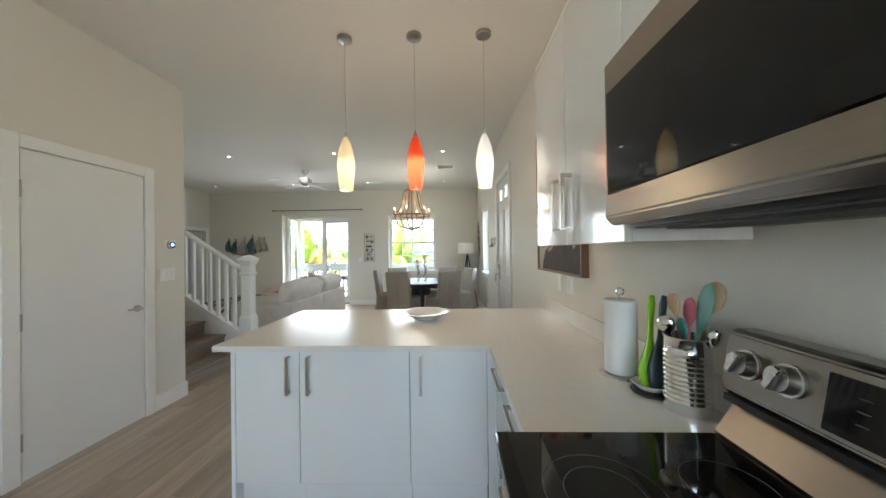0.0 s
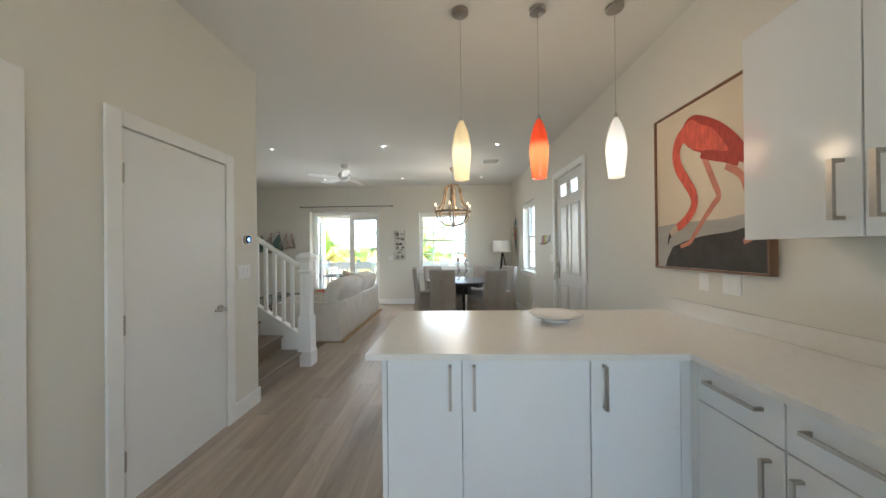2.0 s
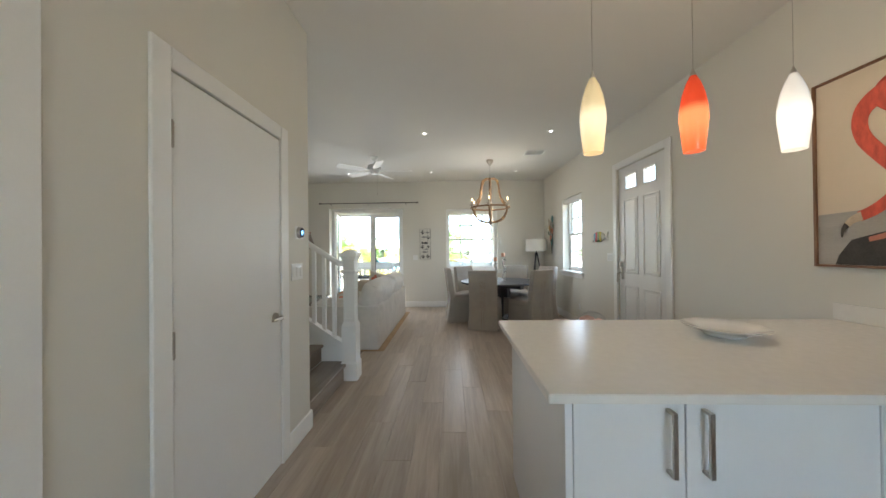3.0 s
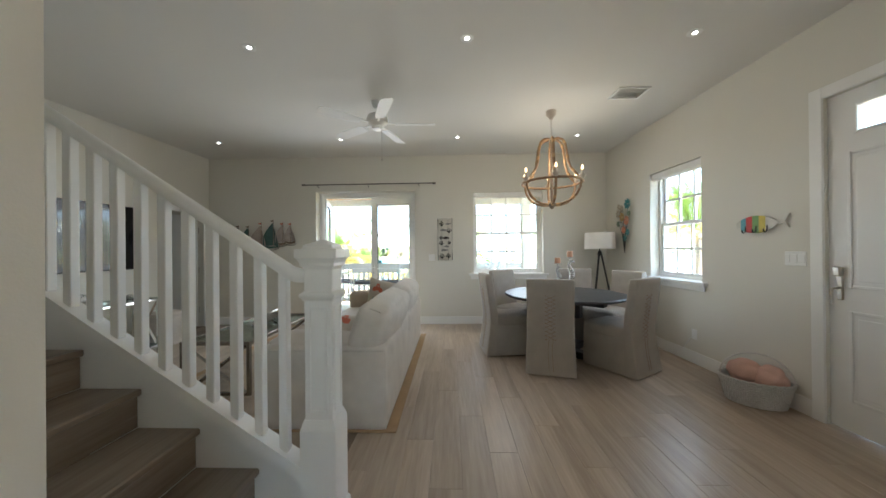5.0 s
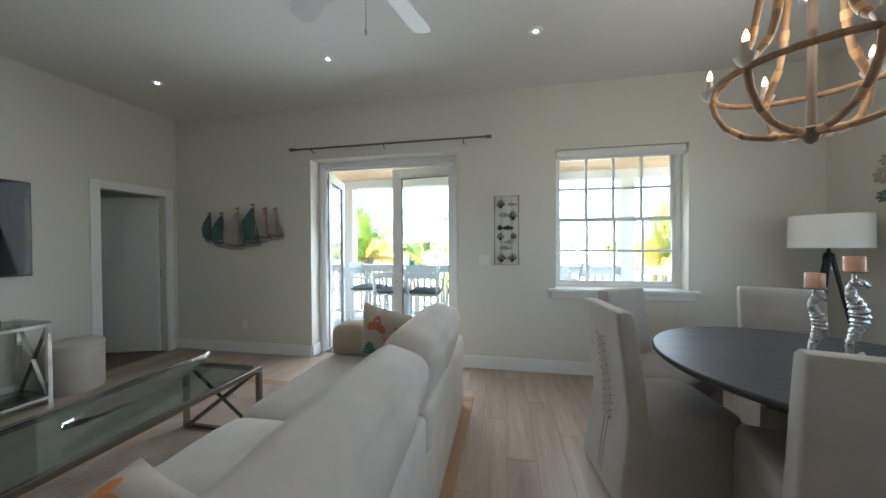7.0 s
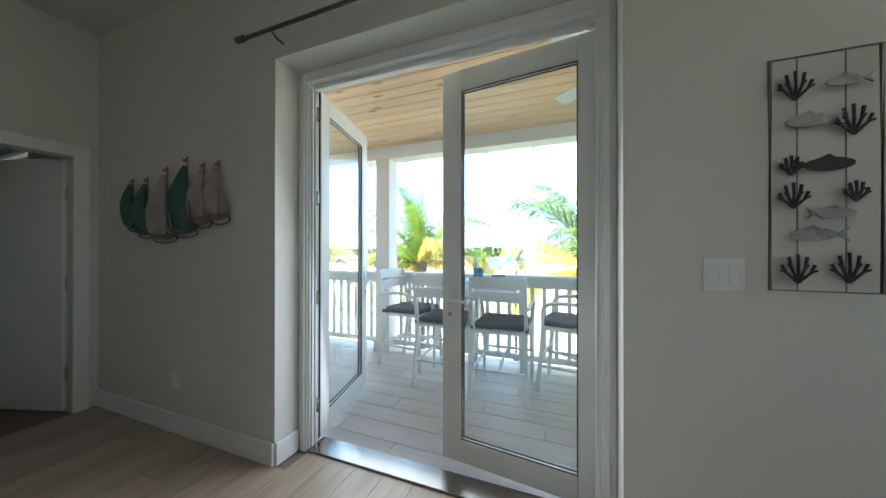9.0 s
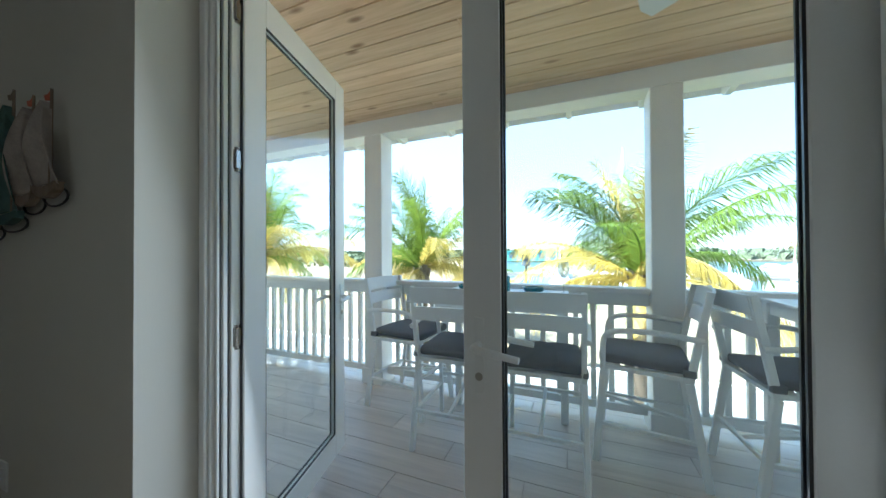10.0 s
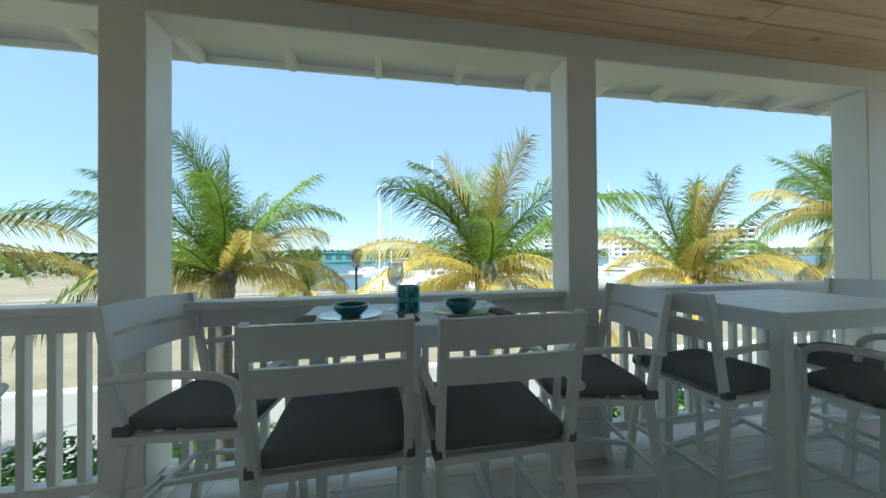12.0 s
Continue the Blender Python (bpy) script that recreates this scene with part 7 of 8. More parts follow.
def stool_at(x, y, ang):
    return Matrix.Translation((x, y, DZ)) @ Matrix.Rotation(radians(ang), 4, "Z")


one = bar_stool(stool_at(-3.845, 10.17, 2))
for x, y, a in ((-3.285, 10.15, 1), (-4.64, 10.74, -97), (-2.46, 10.62, 82), (-2.24, 10.55, -86), (-0.83, 10.55, 92), (-1.42, 9.93, 8)):
    copy_thing(one, stool_at(x, y, a))


def bar_table(x0, x1, y0, y1, z, legs):
    t = thing("bar_table", "white slatted metal bar table", "table", "deck bar tables")
    n = 5
    for i in range(n):
        a = y0 + (y1 - y0) * i / n
        part("slat", boxes(((x0, a + 0.001, z - 0.02), (x1, a + (y1 - y0) / n - 0.001, z)), bev=0.002), M_ALU, t)
    part("apron", boxes(((x0 + 0.02, y0 + 0.02, z - 0.09), (x1 - 0.02, y0 + 0.045, z - 0.021)), ((x0 + 0.02, y1 - 0.045, z - 0.09), (x1 - 0.02, y1 - 0.02, z - 0.021)), ((x0 + 0.02, y0 + 0.045, z - 0.09), (x0 + 0.045, y1 - 0.045, z - 0.021)), ((x1 - 0.045, y0 + 0.045, z - 0.09), (x1 - 0.02, y1 - 0.045, z - 0.021))), M_ALU, t)
    for x, y in legs:
        part("leg", boxes(((x, y, DZ), (x + 0.055, y + 0.055, z - 0.021)), bev=0.004), M_ALU, t)
    return t


TBZ = 0.958
bar_table(-4.04, -3.14, 10.32, 10.86, TBZ, ((-3.612, 10.325), (-4.035, 10.8), (-3.2, 10.8)))
bar_table(-2.02, -1.06, 10.22, 10.88, TBZ, ((-2.015, 10.225), (-1.12, 10.225), (-2.015, 10.82), (-1.12, 10.82)))
bt = bar_table(-7.45, -6.27, 10.17, 10.73, 0.36, ((-7.445, 10.175), (-6.33, 10.175), (-7.445, 10.67), (-6.33, 10.67)))
tagged(bt, "low white metal bench table on the deck", "table", "deck low tables")

# place settings
M_GLASSWARE = glass("goblet_glass", (0.88, 0.90, 0.91), 0.03, 0.24)
M_MAT = weave("brown_placemat", (0.14, 0.08, 0.07), (0.06, 0.03, 0.03), 0.006)
M_PLATE = paint("blue_rim_plate", (0.66, 0.74, 0.74), 0.15, scale=12, vary=0.05, coat=0.5)
for k, x in enumerate((-3.83, -3.36)):
    bm = bmesh.new()
    lathe(bm, [(0.07, 0), (0.08, 0.004), (0.125, 0.014), (0.127, 0.017), (0.08, 0.009), (0.004, 0.007)], 40)
    solo("dinner_plate", bm, M_PLATE, "pale blue-rimmed dinner plate on the placemat", "plate", "dinner plates", at=Matrix.Translation((x, 10.52, TBZ)), smooth=50)
    bm = bmesh.new()
    lathe(bm, [(0.035, 0), (0.04, 0.004), (0.068, 0.03), (0.074, 0.05), (0.070, 0.05), (0.062, 0.03), (0.035, 0.012), (0.004, 0.01)], 36)
    solo("bowl", bm, M_BLUE, "small teal glazed bowl on the plate", "bowl", "teal bowls", at=Matrix.Translation((x, 10.52, TBZ + 0.007)), smooth=50)
    bm = bmesh.new()
    lathe(bm, [(0.034, 0), (0.034, 0.002), (0.006, 0.008), (0.0035, 0.02), (0.0035, 0.095), (0.012, 0.105), (0.034, 0.135), (0.040, 0.165), (0.036, 0.205), (0.033, 0.225), (0.0318, 0.225), (0.0385, 0.165), (0.032, 0.136), (0.008, 0.108)], 28)
    g = solo("wine_glass", bm, M_GLASSWARE, "clear stemmed wine glass on the bar table", "wine glass", "wine glasses", at=Matrix.Translation((x + 0.19, 10.68, TBZ)), smooth=60)
    bm = bmesh.new()
    tube(bm, [(0, -0.09, 0.004), (0, 0.02, 0.006), (0, 0.05, 0.004)], [0.004, 0.003, 0.005], 6)
    for o in (-0.006, -0.002, 0.002, 0.006):
        tube(bm, [(o, 0.05, 0.004), (o, 0.09, 0.006)], 0.0011, 4)
    solo("fork", bm, M_CHROME, "steel fork beside the plate", "fork", "forks", at=Matrix.Translation((x + 0.19, 10.48, TBZ)), smooth=50)
for x in (-3.60, -4.0, -3.19):
    bm = bmesh.new()
    soft_box(bm, (-0.035, -0.09, 0.0), (0.035, 0.09, 0.012), 0.002, 4)
    solo("napkin", bm, M_MAT, "folded dark patterned napkin on the bar table", "napkin", "napkins", at=Matrix.Translation((x, 10.47, TBZ)) @ Matrix.Rotation(radians(8), 4, "Z"), smooth=50)
v = thing("mosaic_candle_holder", "square-tiled blue mosaic glass candle holder", "candle holder", at=Matrix.Translation((-3.585, 10.6, TBZ)))
M_TILES = [paint("mosaic_" + n, c, 0.12, scale=20, vary=0.15, coat=0.6) for n, c in (("teal", (0.03, 0.33, 0.38)), ("aqua", (0.14, 0.50, 0.55)), ("deep", (0.01, 0.13, 0.24)))]
bm = bmesh.new()
lathe(bm, [(0.046, 0), (0.048, 0.002), (0.048, 0.12), (0.044, 0.12), (0.044, 0.01), (0.002, 0.008)], 32)
part("cup", bm, M_TILES[2], v, "", 40)
for r in range(5):
    for i in range(14):
        bm = bmesh.new()
        box(bm, (0.0475, -0.0098, 0.002 + r * 0.0236), (0.0505, 0.0098, 0.0236 + r * 0.0236), 0.001, m=Matrix.Rotation(2 * math.pi * i / 14, 4, "Z"))
        part("tile", bm, M_TILES[(i * 7 + r * 5 + i * r) % 3], v)
# deck fan
dfan = thing("ceiling_fan", "white deck ceiling fan with broad blades", "fan", at=Matrix.Translation((-2.25, 9.62, 0)))
bm = bmesh.new()
lathe(bm, [(0.04, 2.36), (0.09, 2.38), (0.09, 2.44), (0.03, 2.46), (0.012, 2.48), (0.012, 2.54), (0.05, 2.56)], 24)
part("motor", bm, M_WHITE, dfan, "", 40)
for k in range(5):
    bm = bmesh.new()
    slab(bm, [(0.08, -0.025), (0.25, -0.06), (0.66, -0.065), (0.68, 0), (0.66, 0.065), (0.25, 0.06), (0.08, 0.025)], -0.004, 0.004, Matrix.Rotation(radians(72 * k), 4, "Z") @ Matrix.Translation((0, 0, 2.40)) @ Matrix.Rotation(radians(10), 4, "X"))
    part("blade", bm, M_BLADE, dfan)


# ---- outside ----
GZ = -3.3
M_GRASS = paint("dry_grass", (0.22, 0.185, 0.125), 0.95, scale=0.35, vary=0.3, fine=9, bump=0.6)
M_ROAD = paint("asphalt_pale", (0.25, 0.235, 0.22), 0.9, scale=0.6, vary=0.12, fine=40, bump=0.3)
M_WATER = paint("harbour_water", (0.05, 0.10, 0.12), 0.3, scale=0.2, vary=0.2, fine=1.5, bump=0.5)
M_FROND = leafy("palm_green", (0.15, 0.225, 0.032), 0.4, 0.35, 0.4)
M_FRONDY = leafy("palm_yellow", (0.56, 0.44, 0.11), 0.35, 0.3, 0.4)
M_TRUNK = paint("palm_trunk", (0.20, 0.16, 0.12), 0.9, scale=4, vary=0.3, fine=30, bump=0.8, stretch=(1, 1, 5))
M_HEDGE = leafy("hedge_leaf", (0.08, 0.17, 0.03), 0.5, 0.0)
M_FARTREE = paint("far_foliage", (0.09, 0.12, 0.06), 0.8, scale=0.6, vary=0.5, fine=6, bump=0.3)
M_STUCCO = paint("white_stucco", (0.78, 0.76, 0.72), 0.8, scale=0.3, vary=0.05, fine=10)
M_FARGLASS = paint("dark_window", (0.10, 0.13, 0.16), 0.15, scale=1, vary=0.2)
M_TEALWALL = paint("teal_paint", (0.10, 0.34, 0.33), 0.6, scale=0.4, vary=0.1, fine=8)
M_GELCOAT = paint("boat_gelcoat", (0.80, 0.80, 0.79), 0.25, scale=1, vary=0.03)
bm = bmesh.new()
slab(bm, [(-900, -500), (900, -500), (900, 46), (-13, 46), (-48, 196), (-900, 196)], GZ - 1, GZ)
setting("ground", bm, M_GRASS, "dry tan grass and earth")
setting("water", boxes(((-900, 46, GZ - 1), (900, 1500, GZ - 0.5))), M_WATER, "blue-green harbour water")
setting("road", boxes(((-300, 16.6, GZ), (300, 21.5, GZ + 0.02))), M_ROAD, "pale asphalt road below the deck")
setting("kerb", boxes(((-300, 16.4, GZ), (300, 16.6, GZ + 0.12)), ((-300, 21.5, GZ), (300, 21.7, GZ + 0.12))), M_STUCCO, "pale concrete kerb")
setting("house_base", boxes(((-9.6, -3.2, GZ), (1.3, 11.1, -0.36))), M_OUTWHITE, "white lower storey of the house", category="wall")


def leaf_strip(verts, faces, root, d, side, L, w, droop):
    """A narrow drooping leaflet of two joints."""
    tip_dir = (d + Vector((0, 0, -droop))).normalized()
    a, m, t = root, root + d * L * 0.5, root + d * L * 0.5 + tip_dir * L * 0.5
    n = len(verts)
    verts += [a - side * w * 0.5, a + side * w * 0.5, m - side * w * 0.5, m + side * w * 0.5, t]
    faces += [(n, n + 1, n + 3, n + 2), (n + 2, n + 3, n + 4)]


def palm(x, y, top, seed, scale=1.0, fronds=20, lean=(0, 0)):
    rng = random.Random(seed)
    fronds = int(fronds * 1.2)
    p = thing("palm_tree", "young coconut palm with green and yellowed fronds", "tree", "palm trees")
    bm = bmesh.new()
    H = top - GZ
    n = 18
    pts = [(x + lean[0] * (i / n) ** 2, y + lean[1] * (i / n) ** 2, GZ + H * i / n) for i in range(n + 1)]
    tube(bm, pts, [0.16 * (1 - 0.35 * i / n) + (0.012 if i % 2 else 0) + (0.07 if i == 0 else 0) + (0.05 if i > n - 2 else 0) for i in range(n + 1)], 12)
    part("trunk", bm, M_TRUNK, p, "ringed grey-brown trunk", 50)
    c = Vector(pts[-1])
    for k in range(fronds):
        age = k / (fronds - 1)
        az = k * 2.399 + rng.uniform(-0.25, 0.25)
        el = radians(86 - 78 * age + rng.uniform(-12, 12))
        L = scale * (1.75 + 0.55 * math.sin(math.pi * age)) * rng.uniform(0.85, 1.12)
        droop = 0.25 + 1.9 * age ** 1.4 + rng.uniform(-0.15, 0.5)
        out = Vector((math.cos(az), math.sin(az), 0))
        d = out * math.cos(el) + Vector((0, 0, math.sin(el)))
        seg = 16
        sway = out.cross(Vector((0, 0, 1))) * rng.uniform(-0.7, 0.7)
        spine = [c.copy()]
        dirs = []
        for i in range(seg):
            t = i / seg
            dd = (d + Vector((0, 0, -droop * t ** 1.6)) + sway * t).normalized()
            dirs.append(dd)
            spine.append(spine[-1] + dd * (L / seg))
        dirs.append(dirs[-1])
        verts, faces = [], []
        side0 = out.cross(Vector((0, 0, 1))).normalized()
        tw = rng.uniform(-1.3, 1.3)
        sag = rng.uniform(0.1, 0.7) + 1.9 * age ** 1.5
        width = rng.uniform(0.56, 0.76)
        for i in range(2, seg + 1):
            t = i / seg
            for q in range(7):
                f = (i - 1 + q / 7) / seg
                root = spine[i - 1].lerp(spine[i], q / 7)
                dd = dirs[i - 1]
                turn = Matrix.Rotation(tw * f, 3, dd)
                sid = turn @ side0
                up = sid.cross(dd).normalized()
                for s in (-1, 1):
                    if rng.random() < 0.06:
                        continue
                    ln = scale * width * (math.sin(math.pi * min(1, f * 0.80 + 0.14)) ** 0.6) * rng.uniform(0.7, 1.15)
                    sd = (sid * s * 0.8 + up * (0.3 - 0.4 * age + rng.uniform(-0.15, 0.15)) + dd * (0.95 + 0.7 * f + rng.uniform(-0.12, 0.12)) + Vector((0, 0, -0.45 * age))).normalized()
                    leaf_strip(verts, faces, root, sd, dd, ln, 0.0145 * scale, sag + rng.uniform(-0.3, 0.5))
        n = len(verts)
        for i in range(seg):
            r = 0.022 * scale * (1 - 0.85 * i / seg)
            r2 = 0.022 * scale * (1 - 0.85 * (i + 1) / seg)
            up = side0.cross(dirs[i]).normalized()
            b = len(verts)
            for pnt, rr in ((spine[i], r), (spine[i + 1], r2)):
                verts += [pnt + side0 * rr, pnt + up * rr, pnt - side0 * rr, pnt - up * rr]
            faces += [(b + j, b + (j + 1) % 4, b + 4 + (j + 1) % 4, b + 4 + j) for j in range(4)]
        me = bpy.data.meshes.new("frond")
        me.from_pydata([tuple(v) for v in verts], [], faces)
        me.materials.append(M_FRONDY if (age > 0.55 and rng.random() < 0.8) or rng.random() < 0.22 else M_FROND)
        fr = new("frond", me)
        fr.parent = p
    bm = bmesh.new()
    for k in range(9):
        a = k * 0.7
        lathe(bm, [(0.005, -0.16), (0.06, -0.12), (0.075, -0.05), (0.05, 0.03), (0.004, 0.06)], 8, (c.x + 0.13 * math.cos(a), c.y + 0.13 * math.sin(a), c.z + 0.02 + 0.05 * (k % 3)))
    part("crown_base", bm, M_TRUNK, p, "brown fibrous crown base", 60)
    return p


palm(-6.2, 14.6, 0.85, 11, 1.0, 22)
palm(-2.15, 14.0, 0.80, 29, 1.05, 26)
palm(1.75, 14.0, 0.70, 137, 0.92, 22)
palm(-11.1, 14.5, 1.1, 41, 1.2, 26)
palm(6.7, 14.4, 1.7, 53, 1.15, 22)
palm(-16.0, 15.6, 0.9, 61, 1.1, 20)
palm(14.0, 12.0, 0.9, 71, 1.1, 22)
palm(9.5, 15.0, 1.0, 83, 1.1, 18)
palm(-7.2, 24.0, -0.4, 91, 1.0, 16)

# hedge of many leaves
verts, faces = [], []
rng = random.Random(5)
for i in range(36000):
    x = rng.uniform(-12, 5)
    y = 13.0 + 3.0 * rng.random()
    hgt = 1.25 + 0.18 * noise.noise((x * 1.3, y * 1.3, 0))
    z = GZ + hgt * rng.random() ** 0.35
    a, b = rng.uniform(0, 6.28), rng.uniform(-0.9, 0.9)
    u = Vector((math.cos(a), math.sin(a), b)).normalized()
    w = u.cross(Vector((rng.uniform(-1, 1), rng.uniform(-1, 1), 1))).normalized()
    s = rng.uniform(0.04, 0.085)
    c = Vector((x, y, z))
    n = len(verts)
    verts += [c - u * s, c + w * s * 0.55, c + u * s, c - w * s * 0.55]
    faces.append((n, n + 1, n + 2, n + 3))
me = bpy.data.meshes.new("hedge")
me.from_pydata([tuple(v) for v in verts], [], faces)
me.materials.append(M_HEDGE)
tagged(new("hedge", me), "low clipped green hedge below the deck", "hedge", kind="stuff")

# street lamp
sl = thing("street_lamp", "dark metal garden lamp post with lantern head", "street lamp", at=Matrix.Translation((-4.75, 20.6, GZ)))
bm = bmesh.new()
lathe(bm, [(0.12, 0), (0.13, 0.05), (0.07, 0.2), (0.05, 0.5), (0.04, 4.0), (0.05, 4.02)], 12)
part("pole", bm, M_BLACK, sl, "", 50)
bm = bmesh.new()
lathe(bm, [(0.10, 4.02), (0.15, 4.05), (0.17, 4.42), (0.15, 4.43)], 12)
part("lantern", bm, M_FARGLASS, sl, "", 40)
bm = bmesh.new()
lathe(bm, [(0.3, 4.42), (0.31, 4.45), (0.12, 4.56), (0.09, 4.62), (0.02, 4.68)], 12)
part("hood", bm, M_BLACK, sl, "", 40)


# boats in the marina
def boat(x, y, L, ang, mast, seed):
    b = thing("sailing_boat" if mast else "motor_boat", "white moored boat" + (" with a bare mast" if mast else " with cabin"), "boat", "moored boats", at=Matrix.Translation((x, y, GZ - 0.5)) @ Matrix.Rotation(radians(ang), 4, "Z"))
    bm = bmesh.new()
    rows = []
    for i in range(9):
        t = i / 8
        hw = L * 0.14 * math.sin(math.pi * min(1, 0.25 + 0.75 * t)) ** 0.6 if i < 8 else 0.02
        fr = L * 0.09 * (1 + 0.35 * t)
        rows.append([bm.verts.new((hw * s, L * (t - 0.5), z)) for s, z in ((-1, fr), (-0.75, 0.0), (0.75, 0.0), (1, fr))])
    for p, q in zip(rows, rows[1:]):
        for j in range(4):
            bm.faces.new((p[j], p[(j + 1) % 4], q[(j + 1) % 4], q[j]))
    bm.faces.new(rows[0])
    part("hull", bm, M_GELCOAT, b, "", 40)
    part("cabin", boxes(((-L * 0.09, -L * 0.2, L * 0.09), (L * 0.09, L * 0.18, L * 0.17)), bev=0.08), M_GELCOAT, b)
    part("cabin_window", boxes(((-L * 0.092, -L * 0.15, L * 0.125), (L * 0.092, L * 0.14, L * 0.15))), M_FARGLASS, b)
    if mast:
        bm = bmesh.new()
        tube(bm, [(0, L * 0.05, L * 0.15), (0, L * 0.05, L * 1.35)], 0.09, 6)
        tube(bm, [(0, L * 0.05, L * 0.24), (0, -L * 0.42, L * 0.24)], 0.08, 6)
        tube(bm, [(0, L * 0.05, L * 1.3), (0, L * 0.49, L * 0.14)], 0.02, 4)
        tube(bm, [(0, L * 0.05, L * 1.3), (0, -L * 0.49, L * 0.12)], 0.02, 4)
        part("mast", bm, M_GELCOAT, b)
    else:
        part("flybridge", boxes(((-L * 0.075, -L * 0.12, L * 0.17), (L * 0.075, L * 0.08, L * 0.21)), bev=0.06), M_GELCOAT, b)


rng = random.Random(8)
for i in range(34):
    y = rng.uniform(50, 120)
    x = -4 + (y - 9) * rng.uniform(-0.22, 1.25)
    boat(x, y, rng.uniform(8, 14), rng.uniform(-60, 60), i % 3 != 2, i)
setting("pier", boxes(((-40, 46.01, GZ - 0.5), (150, 48, GZ + 0.1)), ((-40, 76, GZ - 0.5), (170, 78, GZ + 0.1))), M_ROAD, "pale concrete marina pier")


def block(name, x, y, w, d, h, floors, bays, mat, label, ang=0):
    b = thing(name, label, "building", at=Matrix.Translation((x, y, GZ)) @ Matrix.Rotation(radians(ang), 4, "Z"))
    part("wall", boxes(((-w / 2, 0, 0), (w / 2, d, h))), mat, b)
    part("roof", boxes(((-w / 2 - 0.5, -0.5, h), (w / 2 + 0.5, d + 0.5, h + 0.5))), mat, b)
    fh = h / floors
    for f in range(floors):
        for k in range(bays):
            a = -w / 2 + w * (k + 0.2) / bays
            part("window", boxes(((a, -0.05, f * fh + fh * 0.25), (a + w / bays * 0.6, 0.02, f * fh + fh * 0.8))), M_FARGLASS, b)
        part("balcony", boxes(((-w / 2 + 0.5, -1.6, f * fh), (w / 2 - 0.5, 0, f * fh + 0.25)), ((-w / 2 + 0.5, -1.6, f * fh + 0.25), (w / 2 - 0.5, -1.5, f * fh + 1.1))), mat, b)
    return b


block("apartment_building", 118, 205, 34, 14, 15, 5, 8, M_STUCCO, "white five-storey waterfront apartment building", -25)
block("apartment_building", 158, 190, 30, 14, 17, 5, 7, M_STUCCO, "white waterfront apartment building with balconies", -30)
block("apartment_building", 196, 168, 30, 14, 20, 6, 7, M_STUCCO, "tall white waterfront apartment building", -40)
block("warehouse", -22, 170, 24, 12, 4.5, 1, 5, M_TEALWALL, "low teal boat shed across the harbour")
block("warehouse", 30, 185, 40, 14, 6, 1, 6, M_STUCCO, "low white shed across the harbour")

# woods across the water
verts, faces = [], []
rng = random.Random(15)
for i in range(10000):
    a = rng.uniform(-75, 70) if i < 7000 else rng.uniform(-72, -24)
    dist = rng.uniform(190, 260) if i < 7000 else rng.uniform(75, 130)
    x, y = -3.5 + dist * math.tan(radians(a)), 9 + dist
    hgt = (5 if i < 7000 else 3.2) + 3 * noise.noise((x * 0.03, y * 0.03, 3))
    z = GZ + hgt * rng.random() ** 0.5
    s = rng.uniform(1.2, 3.0) if i < 7000 else rng.uniform(0.5, 1.1)
    c = Vector((x, y, z))
    u = Vector((rng.uniform(-1, 1), rng.uniform(-1, 1), rng.uniform(-1, 1))).normalized()
    w = u.orthogonal().normalized()
    n = len(verts)
    verts += [c - u * s, c + w * s * 0.7, c + u * s, c - w * s * 0.7]
    faces.append((n, n + 1, n + 2, n + 3))
me = bpy.data.meshes.new("far_woods")
me.from_pydata([tuple(v) for v in verts], [], faces)
me.materials.append(M_FARTREE)
tagged(new("far_woods", me), "low dark green woods across the harbour", "trees", kind="stuff")
setting("shore", boxes(((-900, 195, GZ - 1), (900, 420, GZ + 0.3))), M_GRASS, "low far shore")


# ---- floor planks, piece by piece ----
PW, PL = 0.185, 1.22
plank_meshes = {}


def plank_mesh(w, l):
    key = (round(w, 3), round(l, 3))
    if key not in plank_meshes:
        bm = bmesh.new()
        box(bm, (0.0005, 0.0005, -0.006), (w - 0.0005, l - 0.0005, 0.0), 0.001)
        plank_meshes[key] = mesh("plank", bm, M_PLANK)
    return plank_meshes[key]


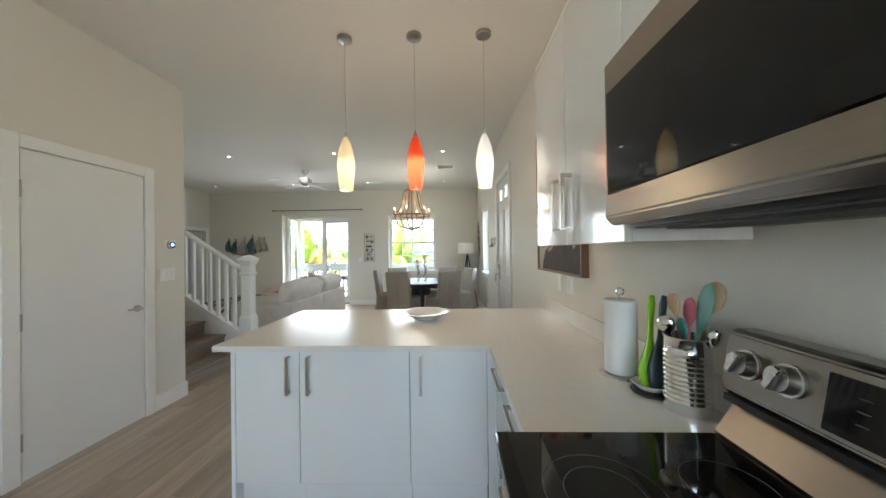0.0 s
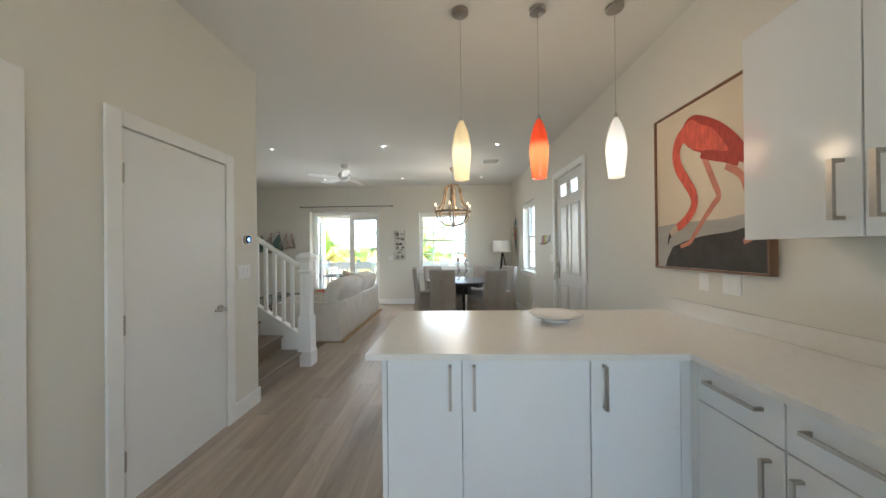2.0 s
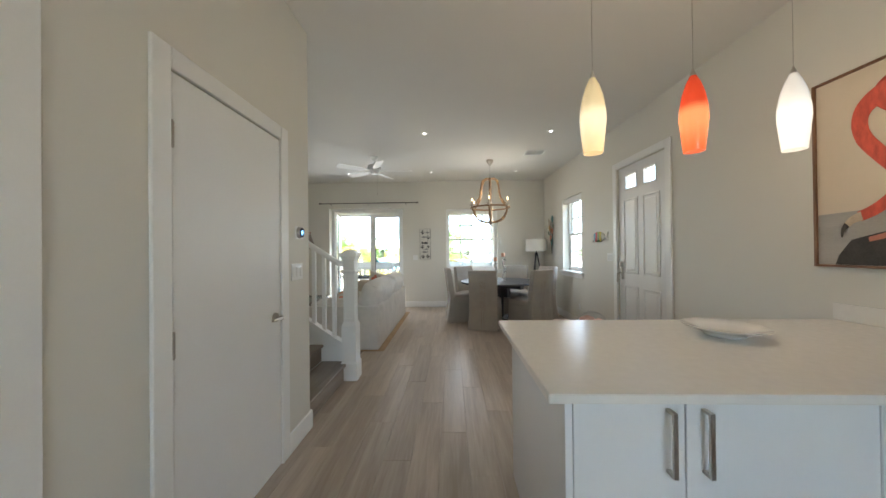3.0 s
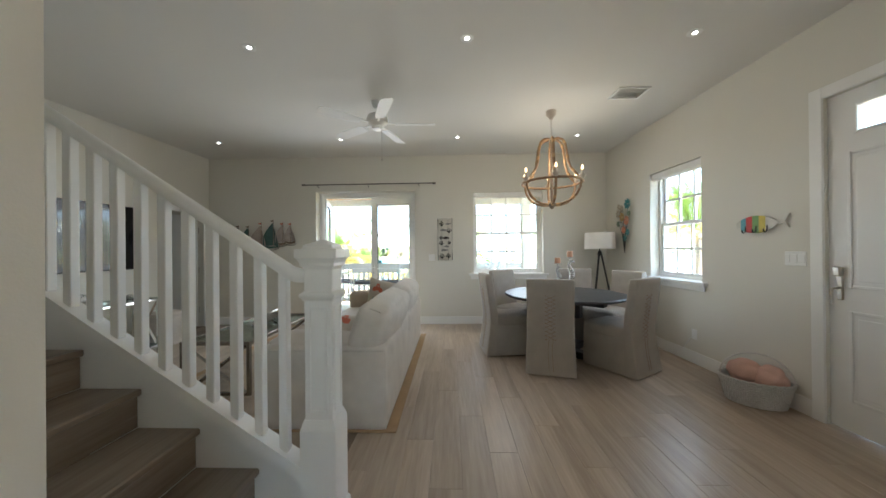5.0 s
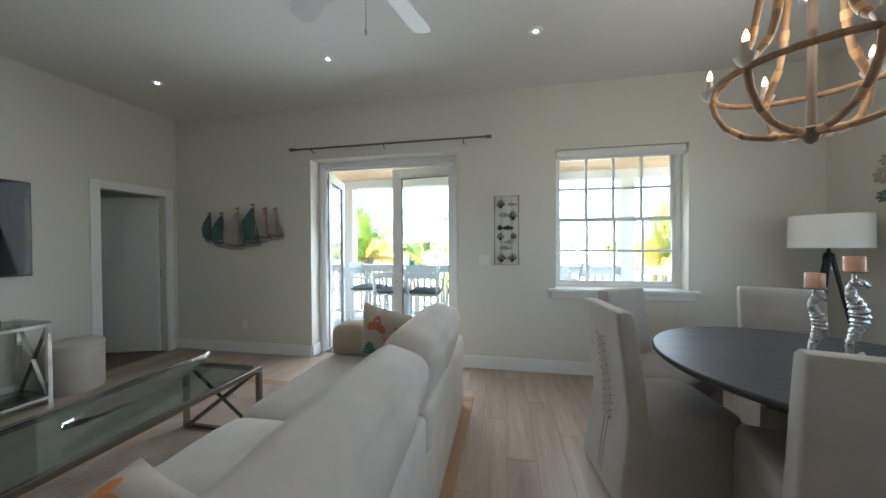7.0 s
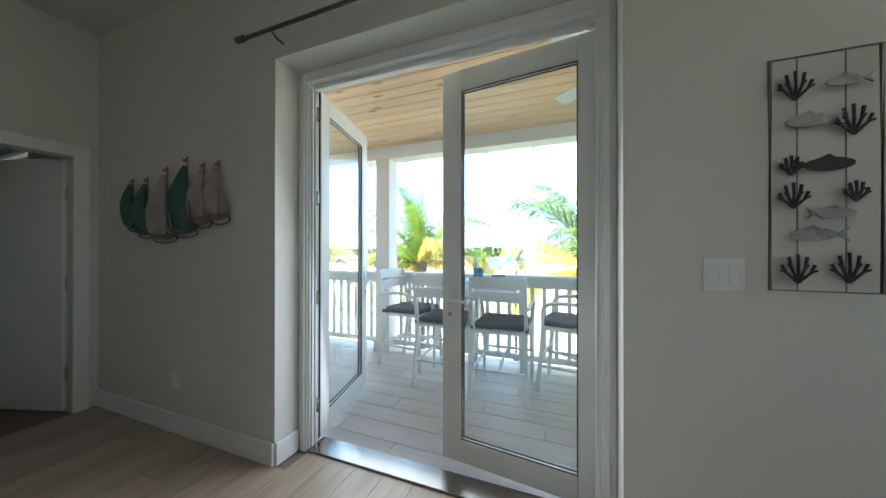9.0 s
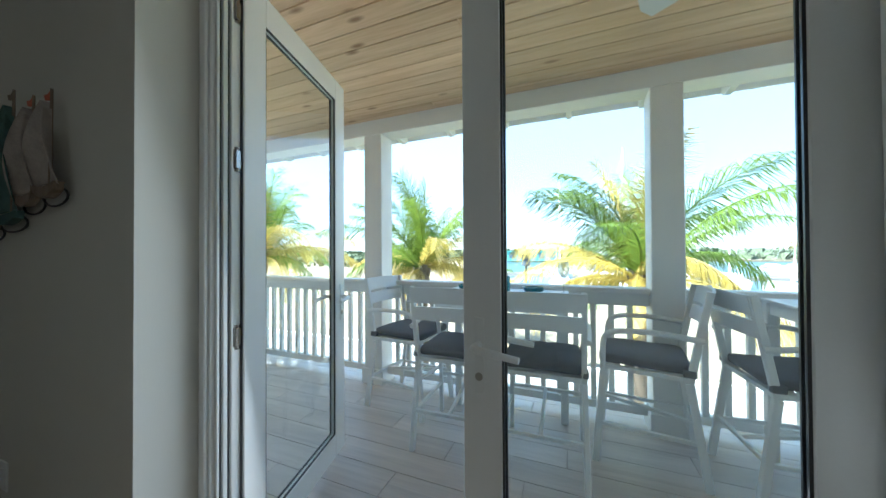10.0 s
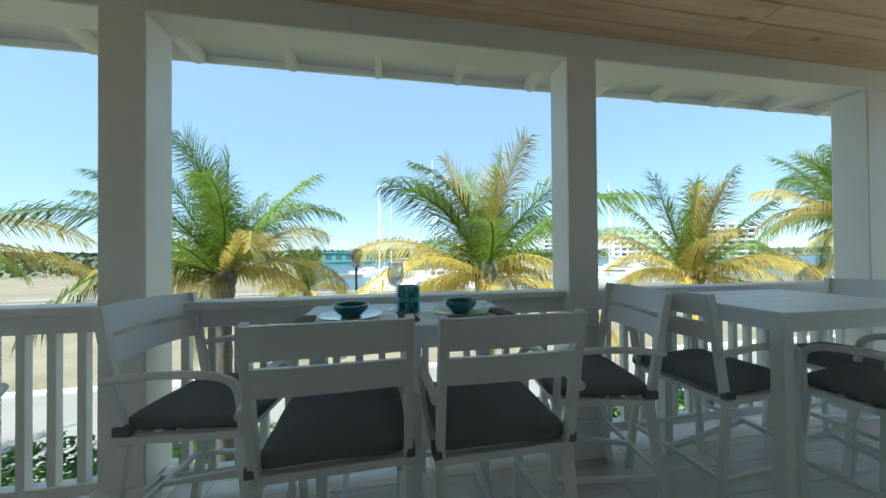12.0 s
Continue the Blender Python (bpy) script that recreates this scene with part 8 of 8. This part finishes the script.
rng = random.Random(3)
near, rest = [], []
x, col = -6.27, 0
while x < 1.0:
    y = -3.0 - PL * ((col * 0.37) % 1)
    while y < FAR:
        a, b = max(-3.0, y), min(FAR + (0.2 if -4.3 < x < -2.55 else 0), y + PL)
        if b - a > 0.05:
            inside = (a < 4.72 and x < CW - 0.2)
            if not inside:
                (near if (-2.7 < x < 0.95 and b > 2.6) else rest).append((x, a, b - a))
        y += PL
    x += PW
    col += 1
near.sort(key=lambda q: abs(q[0] + 1.6))
for x, y, l in near[:290]:
    p = new("plank", plank_mesh(PW, l))
    p.location = (x, y, 0)
    p.parent = floor
bm_v, bm_f = [], []
for x, y, l in near[290:] + rest:
    g, t, e = 0.0005, 0.006, 0.001
    n = len(bm_v)
    x0, x1, y0, y1 = x + g, x + PW - g, y + g, y + l - g
    bm_v += [(x0, y0, -t), (x1, y0, -t), (x1, y1, -t), (x0, y1, -t), (x0 + e, y0 + e, 0), (x1 - e, y0 + e, 0), (x1 - e, y1 - e, 0), (x0 + e, y1 - e, 0)]
    bm_f += [(n + 4, n + 5, n + 6, n + 7)] + [(n + j, n + (j + 1) % 4, n + 4 + (j + 1) % 4, n + 4 + j) for j in range(4)]
me = bpy.data.meshes.new("plank_field")
me.from_pydata(bm_v, [], bm_f)
M_PLANK_I = wood("floor_plank_field", (0.325, 0.255, 0.19), (0.50, 0.415, 0.33), 0.36, "Y", 1.0, 0.10, island=True)
me.materials.append(M_PLANK_I)
ob = new("plank_field", me)
ob.parent = floor
tagged(ob, kind="stuff")
# deck planks run along the house
deck = bpy.data.objects["deck_floor"]
deck_meshes = {}
y, row = FAR + 0.3, 0
while y < 11.19:
    w = min(0.2, 11.2 - y)
    x = -9.8 - 1.2 * ((row * 0.41) % 1)
    while x < 1.4:
        a, b = max(-9.8, x), min(1.4, x + 1.2)
        if b - a > 0.05:
            key = (round(w, 3), round(b - a, 3))
            if key not in deck_meshes:
                bm = bmesh.new()
                box(bm, (0.0015, 0.0015, -0.008), (b - a - 0.0015, w - 0.0015, 0.0), 0.0015)
                deck_meshes[key] = mesh("deck_plank", bm, M_DECK)
            p = new("deck_plank", deck_meshes[key])
            p.location = (a, y, DZ)
            p.parent = deck
        x += 1.2
    y += 0.2
    row += 1
